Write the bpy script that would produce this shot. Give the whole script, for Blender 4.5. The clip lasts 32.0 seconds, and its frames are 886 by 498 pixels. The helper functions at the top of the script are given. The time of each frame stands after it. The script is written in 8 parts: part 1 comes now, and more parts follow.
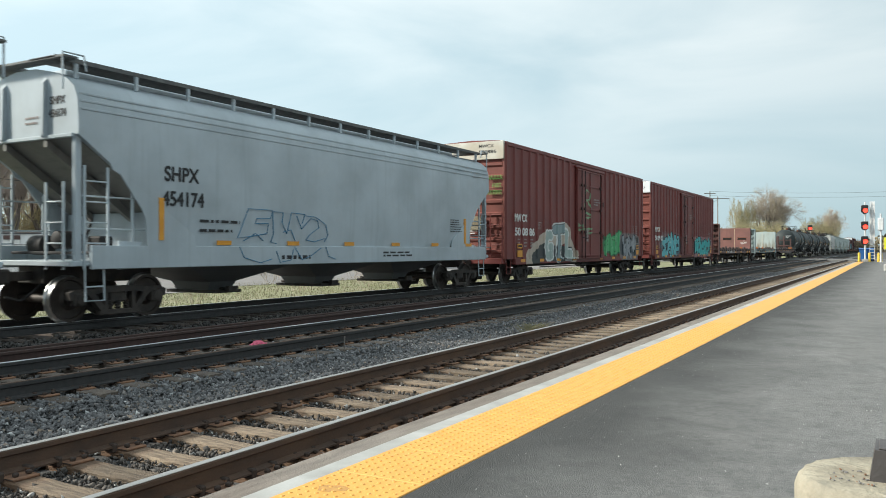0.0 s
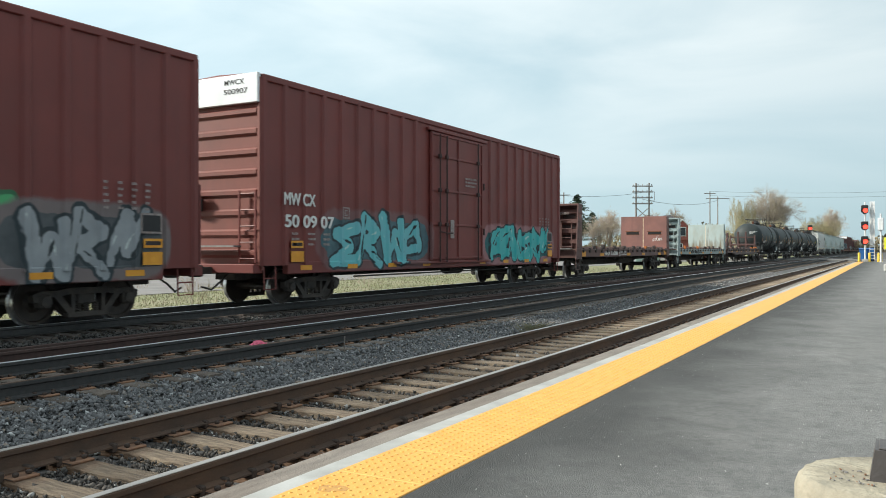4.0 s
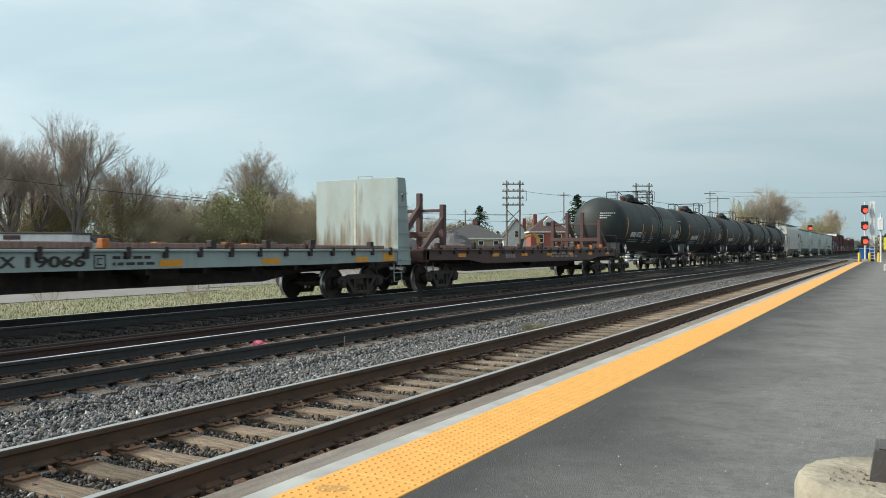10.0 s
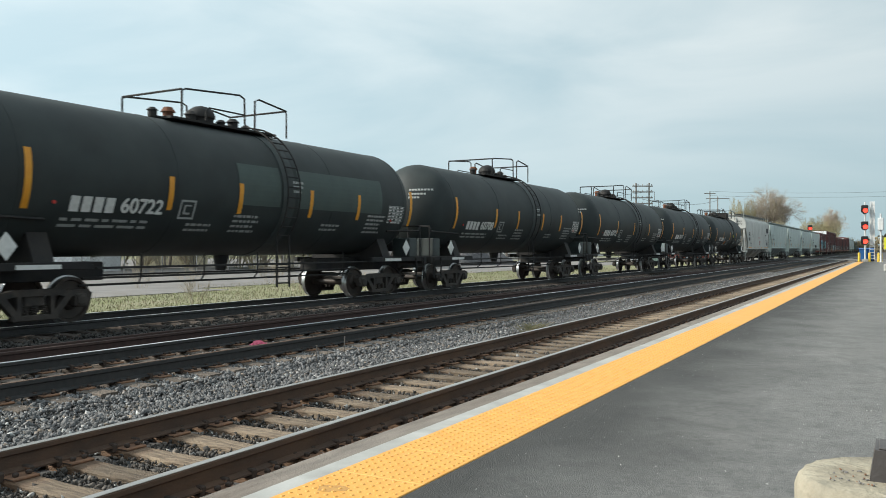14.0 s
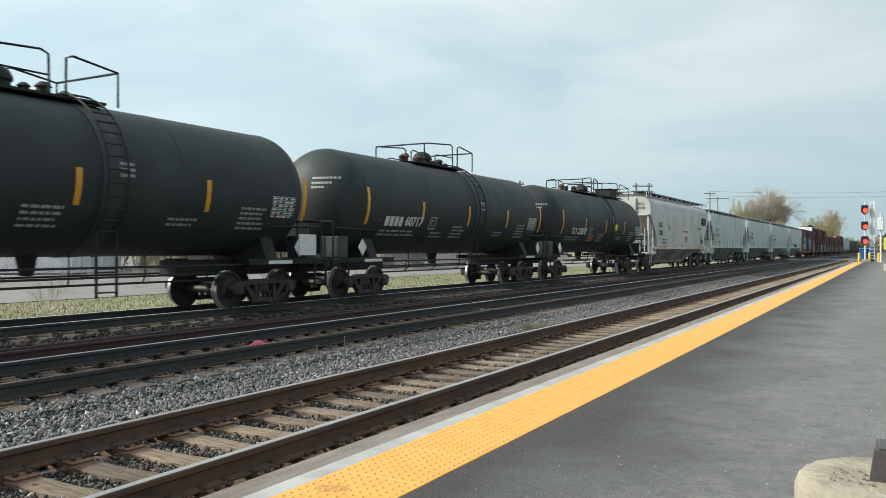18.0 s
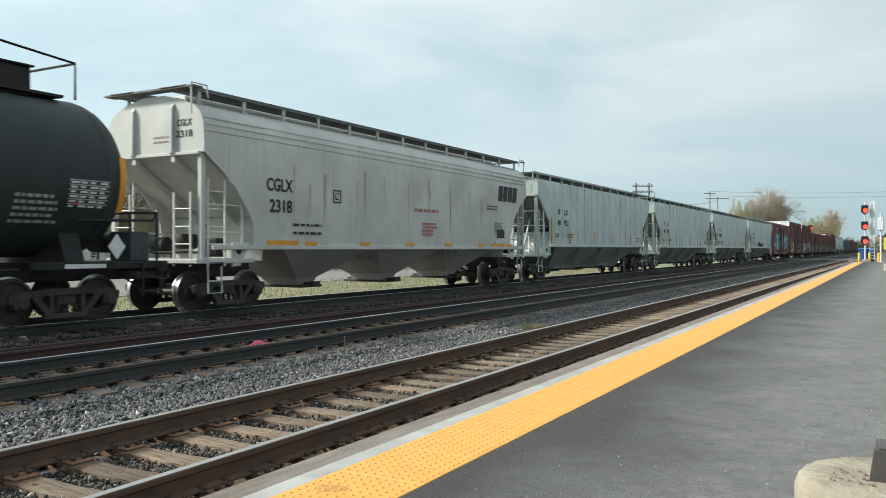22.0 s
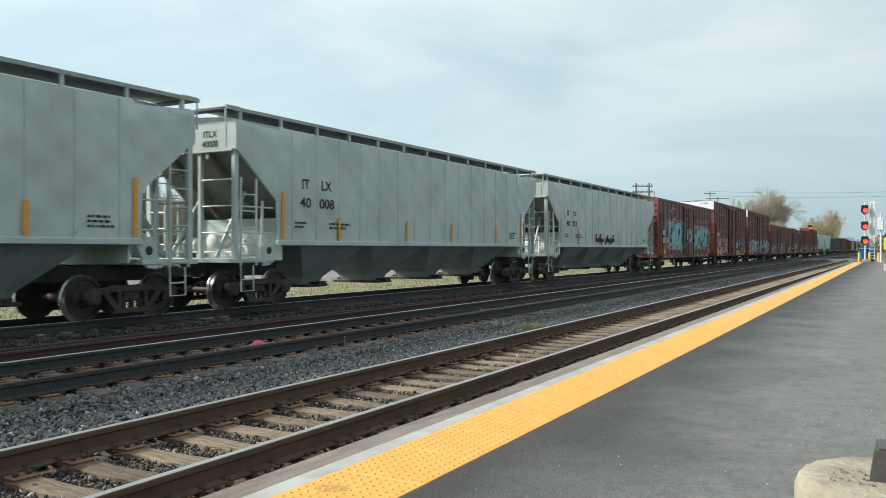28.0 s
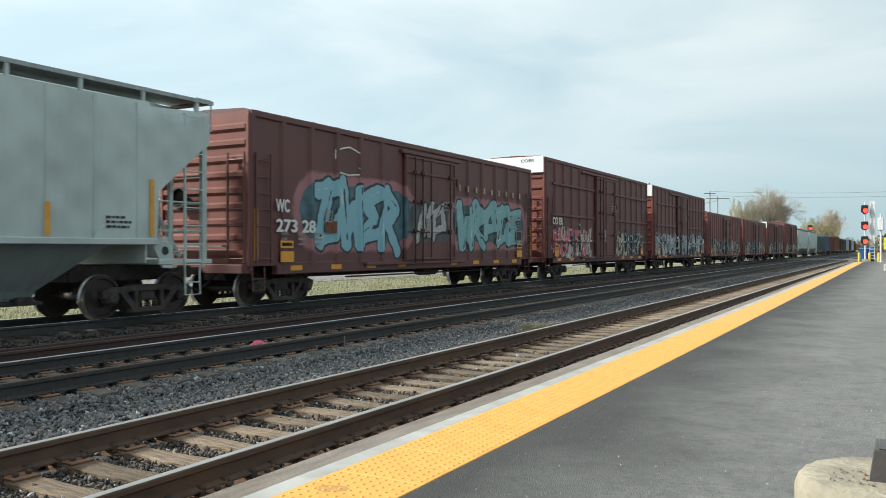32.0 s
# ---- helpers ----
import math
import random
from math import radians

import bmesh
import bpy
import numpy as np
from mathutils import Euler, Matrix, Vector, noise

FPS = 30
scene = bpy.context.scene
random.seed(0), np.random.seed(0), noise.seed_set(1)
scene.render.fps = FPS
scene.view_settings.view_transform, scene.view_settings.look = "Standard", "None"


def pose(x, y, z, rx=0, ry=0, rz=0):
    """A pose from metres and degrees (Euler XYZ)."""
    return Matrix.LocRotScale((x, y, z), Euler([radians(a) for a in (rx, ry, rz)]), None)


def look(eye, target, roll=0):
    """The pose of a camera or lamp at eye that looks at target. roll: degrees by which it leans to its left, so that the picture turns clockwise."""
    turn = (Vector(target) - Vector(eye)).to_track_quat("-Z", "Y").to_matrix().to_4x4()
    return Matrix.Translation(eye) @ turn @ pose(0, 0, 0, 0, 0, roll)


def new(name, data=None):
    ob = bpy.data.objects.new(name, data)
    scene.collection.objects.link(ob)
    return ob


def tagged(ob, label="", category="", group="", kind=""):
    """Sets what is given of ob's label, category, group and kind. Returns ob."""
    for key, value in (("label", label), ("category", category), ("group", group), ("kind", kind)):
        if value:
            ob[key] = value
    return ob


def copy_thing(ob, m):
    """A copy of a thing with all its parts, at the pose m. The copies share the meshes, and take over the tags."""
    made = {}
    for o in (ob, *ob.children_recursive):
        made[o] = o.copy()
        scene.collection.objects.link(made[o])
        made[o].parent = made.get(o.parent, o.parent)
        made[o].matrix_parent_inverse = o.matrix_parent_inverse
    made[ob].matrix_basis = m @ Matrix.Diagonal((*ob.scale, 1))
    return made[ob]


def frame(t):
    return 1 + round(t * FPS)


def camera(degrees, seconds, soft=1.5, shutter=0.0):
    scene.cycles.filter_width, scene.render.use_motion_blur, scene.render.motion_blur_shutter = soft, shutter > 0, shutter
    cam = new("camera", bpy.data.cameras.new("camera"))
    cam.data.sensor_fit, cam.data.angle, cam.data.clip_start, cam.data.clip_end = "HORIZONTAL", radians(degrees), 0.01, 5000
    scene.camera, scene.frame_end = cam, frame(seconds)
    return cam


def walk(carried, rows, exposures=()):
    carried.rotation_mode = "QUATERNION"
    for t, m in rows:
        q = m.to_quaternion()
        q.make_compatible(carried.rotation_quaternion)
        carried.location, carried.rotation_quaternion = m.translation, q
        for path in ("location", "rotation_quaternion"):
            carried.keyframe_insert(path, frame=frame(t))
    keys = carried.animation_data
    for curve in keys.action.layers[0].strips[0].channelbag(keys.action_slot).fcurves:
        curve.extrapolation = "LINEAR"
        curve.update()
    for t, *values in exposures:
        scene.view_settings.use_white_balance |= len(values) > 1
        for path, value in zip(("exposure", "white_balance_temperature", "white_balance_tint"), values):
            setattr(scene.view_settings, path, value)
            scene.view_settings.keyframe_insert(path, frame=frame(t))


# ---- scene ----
# Layout: x to the right, y along the tracks away from the camera, z up from the top of the nearest rails.
EYE_Z = 1.445
YAW = 29.34
cam = camera(57.8, 32.0, soft=0.9, shutter=0.18)
AIM = look((0, 0, EYE_Z), (-10 * math.sin(radians(YAW)), 10 * math.cos(radians(YAW)), EYE_Z))
walk(cam, [(0.0, AIM), (32.0, AIM)],
     exposures=[(0.0, 0.2, 6450, 4.5), (3.5, 0.24, 6450, 4.5), (6.0, 0.1, 6450, 4.5), (7.5, -0.05, 6450, 4.5), (11.0, -0.06, 6450, 4.5), (14.0, 0.04, 6450, 4.5), (22.0, 0.1, 6450, 4.5), (25.0, 0.12, 6450, 4.5), (30.0, 0.12, 6450, 4.5), (32.0, 0.2, 6450, 4.5)])

# ---- world, sun ----
SUN_EL, SUN_AZ = 33.0, 241.0   # degrees; azimuth clockwise from +y


def sky():
    w = bpy.data.worlds.new("sky")
    scene.world = w
    w.use_nodes = True
    n, l = w.node_tree.nodes, w.node_tree.links
    n.clear()
    out = n.new("ShaderNodeOutputWorld")
    bg = n.new("ShaderNodeBackground")
    tex = n.new("ShaderNodeTexSky")
    tex.sky_type, tex.sun_disc = "NISHITA", False
    tex.sun_elevation, tex.sun_rotation = radians(SUN_EL), radians(SUN_AZ)
    tex.air_density, tex.dust_density, tex.ozone_density = 1.0, 1.2, 1.5
    co = n.new("ShaderNodeTexCoord")
    mp = n.new("ShaderNodeMapping")
    mp.inputs["Scale"].default_value = (1.0, 1.0, 4.0)
    no = n.new("ShaderNodeTexNoise")
    no.inputs["Scale"].default_value, no.inputs["Detail"].default_value = 2.1, 7.0
    no.inputs["Roughness"].default_value = 0.5
    no.inputs["Distortion"].default_value = 0.4
    rp = n.new("ShaderNodeValToRGB")
    rp.color_ramp.elements[0].position, rp.color_ramp.elements[1].position = 0.36, 0.64
    rp.color_ramp.elements[0].color = (0.35, 0.35, 0.35, 1)
    rp.color_ramp.elements[1].color = (0.95, 0.95, 0.95, 1)
    mix = n.new("ShaderNodeMix")
    mix.data_type = "RGBA"
    mix.inputs[7].default_value = (8.4, 9.0, 9.4, 1)
    bg.inputs["Strength"].default_value = 0.1
    l.new(co.outputs["Generated"], mp.inputs[0])
    l.new(mp.outputs[0], no.inputs["Vector"])
    l.new(no.outputs["Fac"], rp.inputs[0])
    sep = n.new("ShaderNodeSeparateXYZ")
    low = n.new("ShaderNodeMapRange")
    low.inputs["From Min"].default_value, low.inputs["From Max"].default_value = 0.0, 0.26
    low.inputs["To Min"].default_value, low.inputs["To Max"].default_value = 0.24, 1.0
    mul = n.new("ShaderNodeMath")
    mul.operation = "MULTIPLY"
    l.new(co.outputs["Generated"], sep.inputs[0])
    l.new(sep.outputs[2], low.inputs[0])
    l.new(rp.outputs[0], mul.inputs[0])
    l.new(low.outputs[0], mul.inputs[1])
    l.new(mul.outputs[0], mix.inputs[0])
    haze = n.new("ShaderNodeMix")
    haze.data_type = "RGBA"
    haze.inputs[0].default_value = 0.8
    haze.inputs[7].default_value = (4.45, 6.3, 7.25, 1)
    l.new(tex.outputs[0], haze.inputs[6])
    l.new(haze.outputs[2], mix.inputs[6])
    # Thin cloud glows more on the sun's side of the sky.
    dot = n.new("ShaderNodeVectorMath")
    dot.operation = "DOT_PRODUCT"
    dot.inputs[1].default_value = (math.sin(radians(SUN_AZ)), math.cos(radians(SUN_AZ)), 0)
    l.new(co.outputs["Generated"], dot.inputs[0])
    side = n.new("ShaderNodeMapRange")
    side.inputs["From Min"].default_value, side.inputs["From Max"].default_value = -1.0, 1.0
    side.inputs["To Min"].default_value, side.inputs["To Max"].default_value = 0.72, 1.28
    l.new(dot.outputs["Value"], side.inputs[0])
    lift = n.new("ShaderNodeVectorMath")
    lift.operation = "SCALE"
    l.new(mix.outputs[2], lift.inputs[0])
    l.new(side.outputs[0], lift.inputs["Scale"])
    l.new(lift.outputs[0], bg.inputs[0])
    l.new(bg.outputs[0], out.inputs[0])


sky()
sun_data = bpy.data.lights.new("sun", "SUN")
sun_data.energy, sun_data.angle, sun_data.color = 5.0, radians(7), (1.0, 0.935, 0.85)
sun = new("sun", sun_data)
sun.rotation_euler = look((0, 0, 0), (-math.sin(radians(SUN_AZ)) * math.cos(radians(SUN_EL)), -math.cos(radians(SUN_AZ)) * math.cos(radians(SUN_EL)), -math.sin(radians(SUN_EL)))).to_euler()
sun.location = (30, -10, 40)


# ---- materials ----
def rgba(c):
    return (c[0], c[1], c[2], 1.0)


def mat(name, col, col2=None, scale=6.0, rough=0.7, metal=0.0, bump=0.2, bscale=40.0, stretch=(1, 1, 1), dirt=None, dirt_amount=0.0, dscale=1.5, island=0.0, random_ob=0.0, spec=0.5):
    """A surface: two tones at one scale, dirt at a larger one, fine relief."""
    m = bpy.data.materials.new(name)
    m.use_nodes = True
    n, l = m.node_tree.nodes, m.node_tree.links
    b = n["Principled BSDF"]
    b.inputs["Roughness"].default_value, b.inputs["Metallic"].default_value = rough, metal
    b.inputs["Specular IOR Level"].default_value = spec
    co = n.new("ShaderNodeTexCoord")
    mp = n.new("ShaderNodeMapping")
    mp.inputs["Scale"].default_value = stretch
    l.new(co.outputs["Object"], mp.inputs[0])
    no = n.new("ShaderNodeTexNoise")
    no.inputs["Scale"].default_value, no.inputs["Detail"].default_value = scale, 6.0
    l.new(mp.outputs[0], no.inputs["Vector"])
    mix = n.new("ShaderNodeMix")
    mix.data_type = "RGBA"
    mix.inputs[6].default_value = rgba(col)
    mix.inputs[7].default_value = rgba(col2 or [c * 0.72 for c in col])
    rp = n.new("ShaderNodeValToRGB")
    rp.color_ramp.elements[0].position, rp.color_ramp.elements[1].position = 0.35, 0.68
    l.new(no.outputs["Fac"], rp.inputs[0])
    l.new(rp.outputs[0], mix.inputs[0])
    last = mix.outputs[2]
    if dirt:
        nd = n.new("ShaderNodeTexNoise")
        nd.inputs["Scale"].default_value, nd.inputs["Detail"].default_value = dscale, 8.0
        nd.inputs["Roughness"].default_value = 0.65
        l.new(mp.outputs[0], nd.inputs["Vector"])
        rd = n.new("ShaderNodeValToRGB")
        rd.color_ramp.elements[0].position, rd.color_ramp.elements[1].position = 0.45, 0.72
        rd.color_ramp.elements[1].color = (dirt_amount, dirt_amount, dirt_amount, 1)
        l.new(nd.outputs["Fac"], rd.inputs[0])
        m2 = n.new("ShaderNodeMix")
        m2.data_type = "RGBA"
        m2.inputs[7].default_value = rgba(dirt)
        l.new(last, m2.inputs[6])
        l.new(rd.outputs[0], m2.inputs[0])
        last = m2.outputs[2]
    if island or random_ob:
        hv = n.new("ShaderNodeHueSaturation")
        mr = n.new("ShaderNodeMapRange")
        k = island or random_ob
        mr.inputs["To Min"].default_value, mr.inputs["To Max"].default_value = 1 - k, 1 + k
        if island:
            l.new(n.new("ShaderNodeNewGeometry").outputs["Random Per Island"], mr.inputs[0])
        else:
            l.new(n.new("ShaderNodeObjectInfo").outputs["Random"], mr.inputs[0])
        l.new(mr.outputs[0], hv.inputs["Value"])
        l.new(last, hv.inputs["Color"])
        last = hv.outputs[0]
    l.new(last, b.inputs["Base Color"])
    if bump:
        nb = n.new("ShaderNodeTexNoise")
        nb.inputs["Scale"].default_value, nb.inputs["Detail"].default_value = bscale, 5.0
        l.new(mp.outputs[0], nb.inputs["Vector"])
        bp = n.new("ShaderNodeBump")
        bp.inputs["Strength"].default_value, bp.inputs["Distance"].default_value = bump, 0.02
        l.new(nb.outputs["Fac"], bp.inputs["Height"])
        l.new(bp.outputs[0], b.inputs["Normal"])
    return m


def glow(name, col, power):
    m = mat(name, col, bump=0)
    b = m.node_tree.nodes["Principled BSDF"]
    b.inputs["Emission Color"].default_value = rgba(col)
    b.inputs["Emission Strength"].default_value = power
    return m


# ---- mesh building ----
class Shape:
    """Vertices and faces of one part, gathered from simple solids."""

    def __init__(self):
        self.v, self.f = [], []

    def add(self, vs, fs):
        k = len(self.v)
        self.v += [tuple(p) for p in vs]
        self.f += [tuple(i + k for i in f) for f in fs]
        return self

    def box(self, x0, x1, y0, y1, z0, z1, bev=0.0):
        if bev <= 0:
            vs = [(x, y, z) for x in (x0, x1) for y in (y0, y1) for z in (z0, z1)]
            return self.add(vs, [(0, 1, 3, 2), (4, 6, 7, 5), (0, 4, 5, 1), (2, 3, 7, 6), (0, 2, 6, 4), (1, 5, 7, 3)])
        b = min(bev, abs(x1 - x0) / 2.1, abs(y1 - y0) / 2.1, abs(z1 - z0) / 2.1)
        vs, idx = [], {}
        c = ((x0 + x1) / 2, (y0 + y1) / 2, (z0 + z1) / 2)
        h = (abs(x1 - x0) / 2, abs(y1 - y0) / 2, abs(z1 - z0) / 2)
        for sx in (-1, 1):
            for sy in (-1, 1):
                for sz in (-1, 1):
                    for ax in range(3):
                        p = [h[0] - b, h[1] - b, h[2] - b]
                        p[ax] = h[ax]
                        idx[sx, sy, sz, ax] = len(vs)
                        vs.append((c[0] + sx * p[0], c[1] + sy * p[1], c[2] + sz * p[2]))
        fs = []
        for ax in range(3):
            u, w = (ax + 1) % 3, (ax + 2) % 3
            for s in (-1, 1):
                ring = []
                for a, e in ((-1, -1), (1, -1), (1, 1), (-1, 1)):
                    k = [0, 0, 0]
                    k[ax], k[u], k[w] = s, a, e
                    ring.append(idx[k[0], k[1], k[2], ax])
                fs.append(ring if s > 0 else ring[::-1])
            for a in (-1, 1):
                for e in (-1, 1):
                    k0, k1 = [0, 0, 0], [0, 0, 0]
                    k0[ax], k1[ax] = -1, 1
                    k0[u] = k1[u] = a
                    k0[w] = k1[w] = e
                    q = [idx[(*k0, u)], idx[(*k1, u)], idx[(*k1, w)], idx[(*k0, w)]]
                    fs.append(q if a * e < 0 else q[::-1])
        for (sx, sy, sz) in [(a, e, g) for a in (-1, 1) for e in (-1, 1) for g in (-1, 1)]:
            q = [idx[sx, sy, sz, i] for i in range(3)]
            fs.append(q if sx * sy * sz > 0 else q[::-1])
        return self.add(vs, fs)

    def prism(self, pts, axis, a, b):
        """A polygon drawn in the plane across an axis, drawn out from a to b. Points are (y, z), (x, z) or (x, y)."""
        def at(p, t):
            return (t, p[0], p[1]) if axis == "x" else (p[0], t, p[1]) if axis == "y" else (p[0], p[1], t)
        n = len(pts)
        vs = [at(p, a) for p in pts] + [at(p, b) for p in pts]
        fs = [tuple(range(n))[::-1], tuple(range(n, 2 * n))]
        fs += [(i, (i + 1) % n, (i + 1) % n + n, i + n) for i in range(n)]
        return self.add(vs, fs)

    def tube(self, path, r, sides=6, r_end=None, closed=False):
        """A round bar along a line of points."""
        ps = [Vector(p) for p in path]
        k, n = len(self.v), len(ps)
        ref = None
        for i, p in enumerate(ps):
            d = (ps[min(i + 1, n - 1)] - ps[max(i - 1, 0)])
            d = d.normalized() if d.length > 1e-9 else Vector((0, 0, 1))
            if ref is None:
                ref = d.orthogonal().normalized()
            ref = (ref - d * ref.dot(d))
            ref = ref.normalized() if ref.length > 1e-6 else d.orthogonal().normalized()
            o = d.cross(ref)
            rr = r if r_end is None else r + (r_end - r) * i / max(1, n - 1)
            for j in range(sides):
                a = 2 * math.pi * j / sides
                self.v.append(tuple(p + ref * (rr * math.cos(a)) + o * (rr * math.sin(a))))
        for i in range(n - 1):
            for j in range(sides):
                a, b = k + i * sides + j, k + i * sides + (j + 1) % sides
                self.f.append((a, b, b + sides, a + sides))
        self.f.append(tuple(k + j for j in range(sides))[::-1])
        self.f.append(tuple(k + (n - 1) * sides + j for j in range(sides)))
        return self

    def lathe(self, prof, axis, c, sides=20):
        """A profile of (along, radius) turned round an axis through c."""
        k, n = len(self.v), len(prof)
        for t, r in prof:
            for j in range(sides):
                a = 2 * math.pi * j / sides
                u, w = r * math.cos(a), r * math.sin(a)
                p = (t, u, w) if axis == "x" else (w, t, u) if axis == "y" else (u, w, t)
                self.v.append((c[0] + p[0], c[1] + p[1], c[2] + p[2]))
        for i in range(n - 1):
            for j in range(sides):
                a, b = k + i * sides + j, k + i * sides + (j + 1) % sides
                self.f.append((a, b, b + sides, a + sides))
        self.f.append(tuple(k + j for j in range(sides))[::-1])
        self.f.append(tuple(k + (n - 1) * sides + j for j in range(sides)))
        return self

    def mesh(self, name, material, smooth=False):
        me = bpy.data.meshes.new(name)
        me.from_pydata(self.v, [], self.f)
        me.validate()
        bm = bmesh.new()
        bm.from_mesh(me)
        bmesh.ops.recalc_face_normals(bm, faces=bm.faces)
        bm.to_mesh(me)
        bm.free()
        if smooth:
            me.polygons.foreach_set("use_smooth", [True] * len(me.polygons))
            me.set_sharp_from_angle(angle=radians(40))
        if material:
            me.materials.append(material)
        return me


def part(name, shape, material, parent=None, label="", at=None, smooth=False):
    me = shape if isinstance(shape, bpy.types.Mesh) else shape.mesh(name, material, smooth)
    ob = new(name, me)
    if parent is not None:
        ob.parent = parent
    if at is not None:
        ob.matrix_basis = at
    if label:
        tagged(ob, label)
    return ob


def thing(name, label, category, group="", kind="", at=None):
    ob = new(name)
    ob.empty_display_size = 0.2
    tagged(ob, label, category, group, kind)
    if at is not None:
        ob.matrix_basis = at
    return ob


def words(name, text, size, material, parent, m, width=0.0, bold=0.0, heavy=0.0):
    """Lettering as a thin mesh; the text reads along local x, up along local y, centred on the pose m."""
    cu = bpy.data.curves.new(name, "FONT")
    cu.body, cu.size, cu.align_x, cu.align_y = text, size, "CENTER", "CENTER"
    cu.extrude, cu.offset = 0.004, bold
    tmp = bpy.data.objects.new(name, cu)
    scene.collection.objects.link(tmp)
    me = bpy.data.meshes.new_from_object(tmp.evaluated_get(bpy.context.evaluated_depsgraph_get()))
    scene.collection.objects.unlink(tmp)
    bpy.data.objects.remove(tmp)
    me.materials.clear()
    me.materials.append(material)
    if heavy:
        bm = bmesh.new()
        for k, (dx, dy) in enumerate(((0, 0), (heavy, 0), (-heavy, 0), (0, heavy * 0.8), (0, -heavy * 0.8))):
            at = len(bm.verts)
            bm.from_mesh(me)
            bm.verts.ensure_lookup_table()
            for v in bm.verts[at:]:
                v.co += Vector((dx, dy, 0.0004 * k))
        bm.to_mesh(me)
        bm.free()
    xs = [v.co.x for v in me.vertices]
    if width and xs:
        k = width / (max(xs) - min(xs))
        for v in me.vertices:
            v.co.x *= k
    ob = new(name, me)
    ob.parent = parent
    ob.matrix_basis = m
    return ob


SIDE = Matrix(((0, 0, 1, 0), (1, 0, 0, 0), (0, 1, 0, 0), (0, 0, 0, 1)))   # text on the side that faces +x
END = Matrix(((1, 0, 0, 0), (0, 0, -1, 0), (0, 1, 0, 0), (0, 0, 0, 1)))   # text on the end that faces -y


def on_side(x, y, z):
    return Matrix.Translation((x, y, z)) @ SIDE


def on_end(x, y, z):
    return Matrix.Translation((x, y, z)) @ END


M = {}
M["asphalt"] = mat("asphalt", (0.235, 0.228, 0.22), (0.165, 0.161, 0.157), 0.8, 0.85, bump=0.6, bscale=150, dirt=(0.29, 0.285, 0.275), dirt_amount=0.75, dscale=0.8, spec=0.3)


def aggregate(m, amount):
    """Pale and dark grains in a surface, and a few thin darker bands across it."""
    n, l = m.node_tree.nodes, m.node_tree.links
    b = n["Principled BSDF"]
    last = b.inputs["Base Color"].links[0].from_socket
    co = [k for k in n if k.bl_idname == "ShaderNodeTexCoord"][0]
    for scale, lo, hi, col in ((150.0, 0.3, 0.12, (0.48, 0.47, 0.45)), (38.0, 0.1, 0.04, (0.55, 0.54, 0.52)), (110.0, 0.26, 0.1, (0.045, 0.045, 0.047))):
        v = n.new("ShaderNodeTexVoronoi")
        v.inputs["Scale"].default_value = scale
        l.new(co.outputs["Object"], v.inputs["Vector"])
        mr = n.new("ShaderNodeMapRange")
        mr.inputs["From Min"].default_value, mr.inputs["From Max"].default_value = lo, hi
        mr.inputs["To Max"].default_value = amount
        l.new(v.outputs["Distance"], mr.inputs[0])
        mx = n.new("ShaderNodeMix")
        mx.data_type = "RGBA"
        mx.inputs[7].default_value = rgba(col)
        l.new(mr.outputs[0], mx.inputs[0])
        l.new(last, mx.inputs[6])
        last = mx.outputs[2]
    for scale, k in ((75.0, 0.75), (28.0, 0.4), (7.0, 0.4), (2.2, 0.45)):
        g = n.new("ShaderNodeTexNoise")
        g.inputs["Scale"].default_value, g.inputs["Detail"].default_value, g.inputs["Roughness"].default_value = scale, 9, 0.75
        l.new(co.outputs["Object"], g.inputs["Vector"])
        mr = n.new("ShaderNodeMapRange")
        mr.inputs["From Min"].default_value, mr.inputs["From Max"].default_value = 0.48, 0.66
        mr.inputs["To Max"].default_value = k
        l.new(g.outputs["Fac"], mr.inputs[0])
        mx = n.new("ShaderNodeMix")
        mx.data_type = "RGBA"
        mx.inputs[7].default_value = (0.085, 0.084, 0.083, 1)
        l.new(mr.outputs[0], mx.inputs[0])
        l.new(last, mx.inputs[6])
        last = mx.outputs[2]
    # Newer, darker paving along the edge.
    sp = n.new("ShaderNodeSeparateXYZ")
    l.new(co.outputs["Object"], sp.inputs[0])
    g = n.new("ShaderNodeTexNoise")
    g.inputs["Scale"].default_value, g.inputs["Detail"].default_value = 0.9, 5
    l.new(co.outputs["Object"], g.inputs["Vector"])
    ad = n.new("ShaderNodeMath")
    ad.operation = "MULTIPLY_ADD"
    ad.inputs[1].default_value = 1.6
    l.new(g.outputs["Fac"], ad.inputs[0])
    l.new(sp.outputs[0], ad.inputs[2])
    mr = n.new("ShaderNodeMapRange")
    mr.inputs["From Min"].default_value, mr.inputs["From Max"].default_value = 0.1, -1.15
    mr.inputs["To Max"].default_value = 0.88
    l.new(ad.outputs[0], mr.inputs[0])
    mx = n.new("ShaderNodeMix")
    mx.data_type = "RGBA"
    mx.inputs[7].default_value = (0.052, 0.051, 0.05, 1)
    l.new(mr.outputs[0], mx.inputs[0])
    l.new(last, mx.inputs[6])
    last = mx.outputs[2]
    mp = n.new("ShaderNodeMapping")
    mp.inputs["Scale"].default_value = (0.16, 1.3, 1)
    mp.inputs["Rotation"].default_value = (0, 0, 0.12)
    l.new(co.outputs["Object"], mp.inputs[0])
    w = n.new("ShaderNodeTexNoise")
    w.inputs["Scale"].default_value, w.inputs["Detail"].default_value = 1.0, 4
    l.new(mp.outputs[0], w.inputs["Vector"])
    mr = n.new("ShaderNodeMapRange")
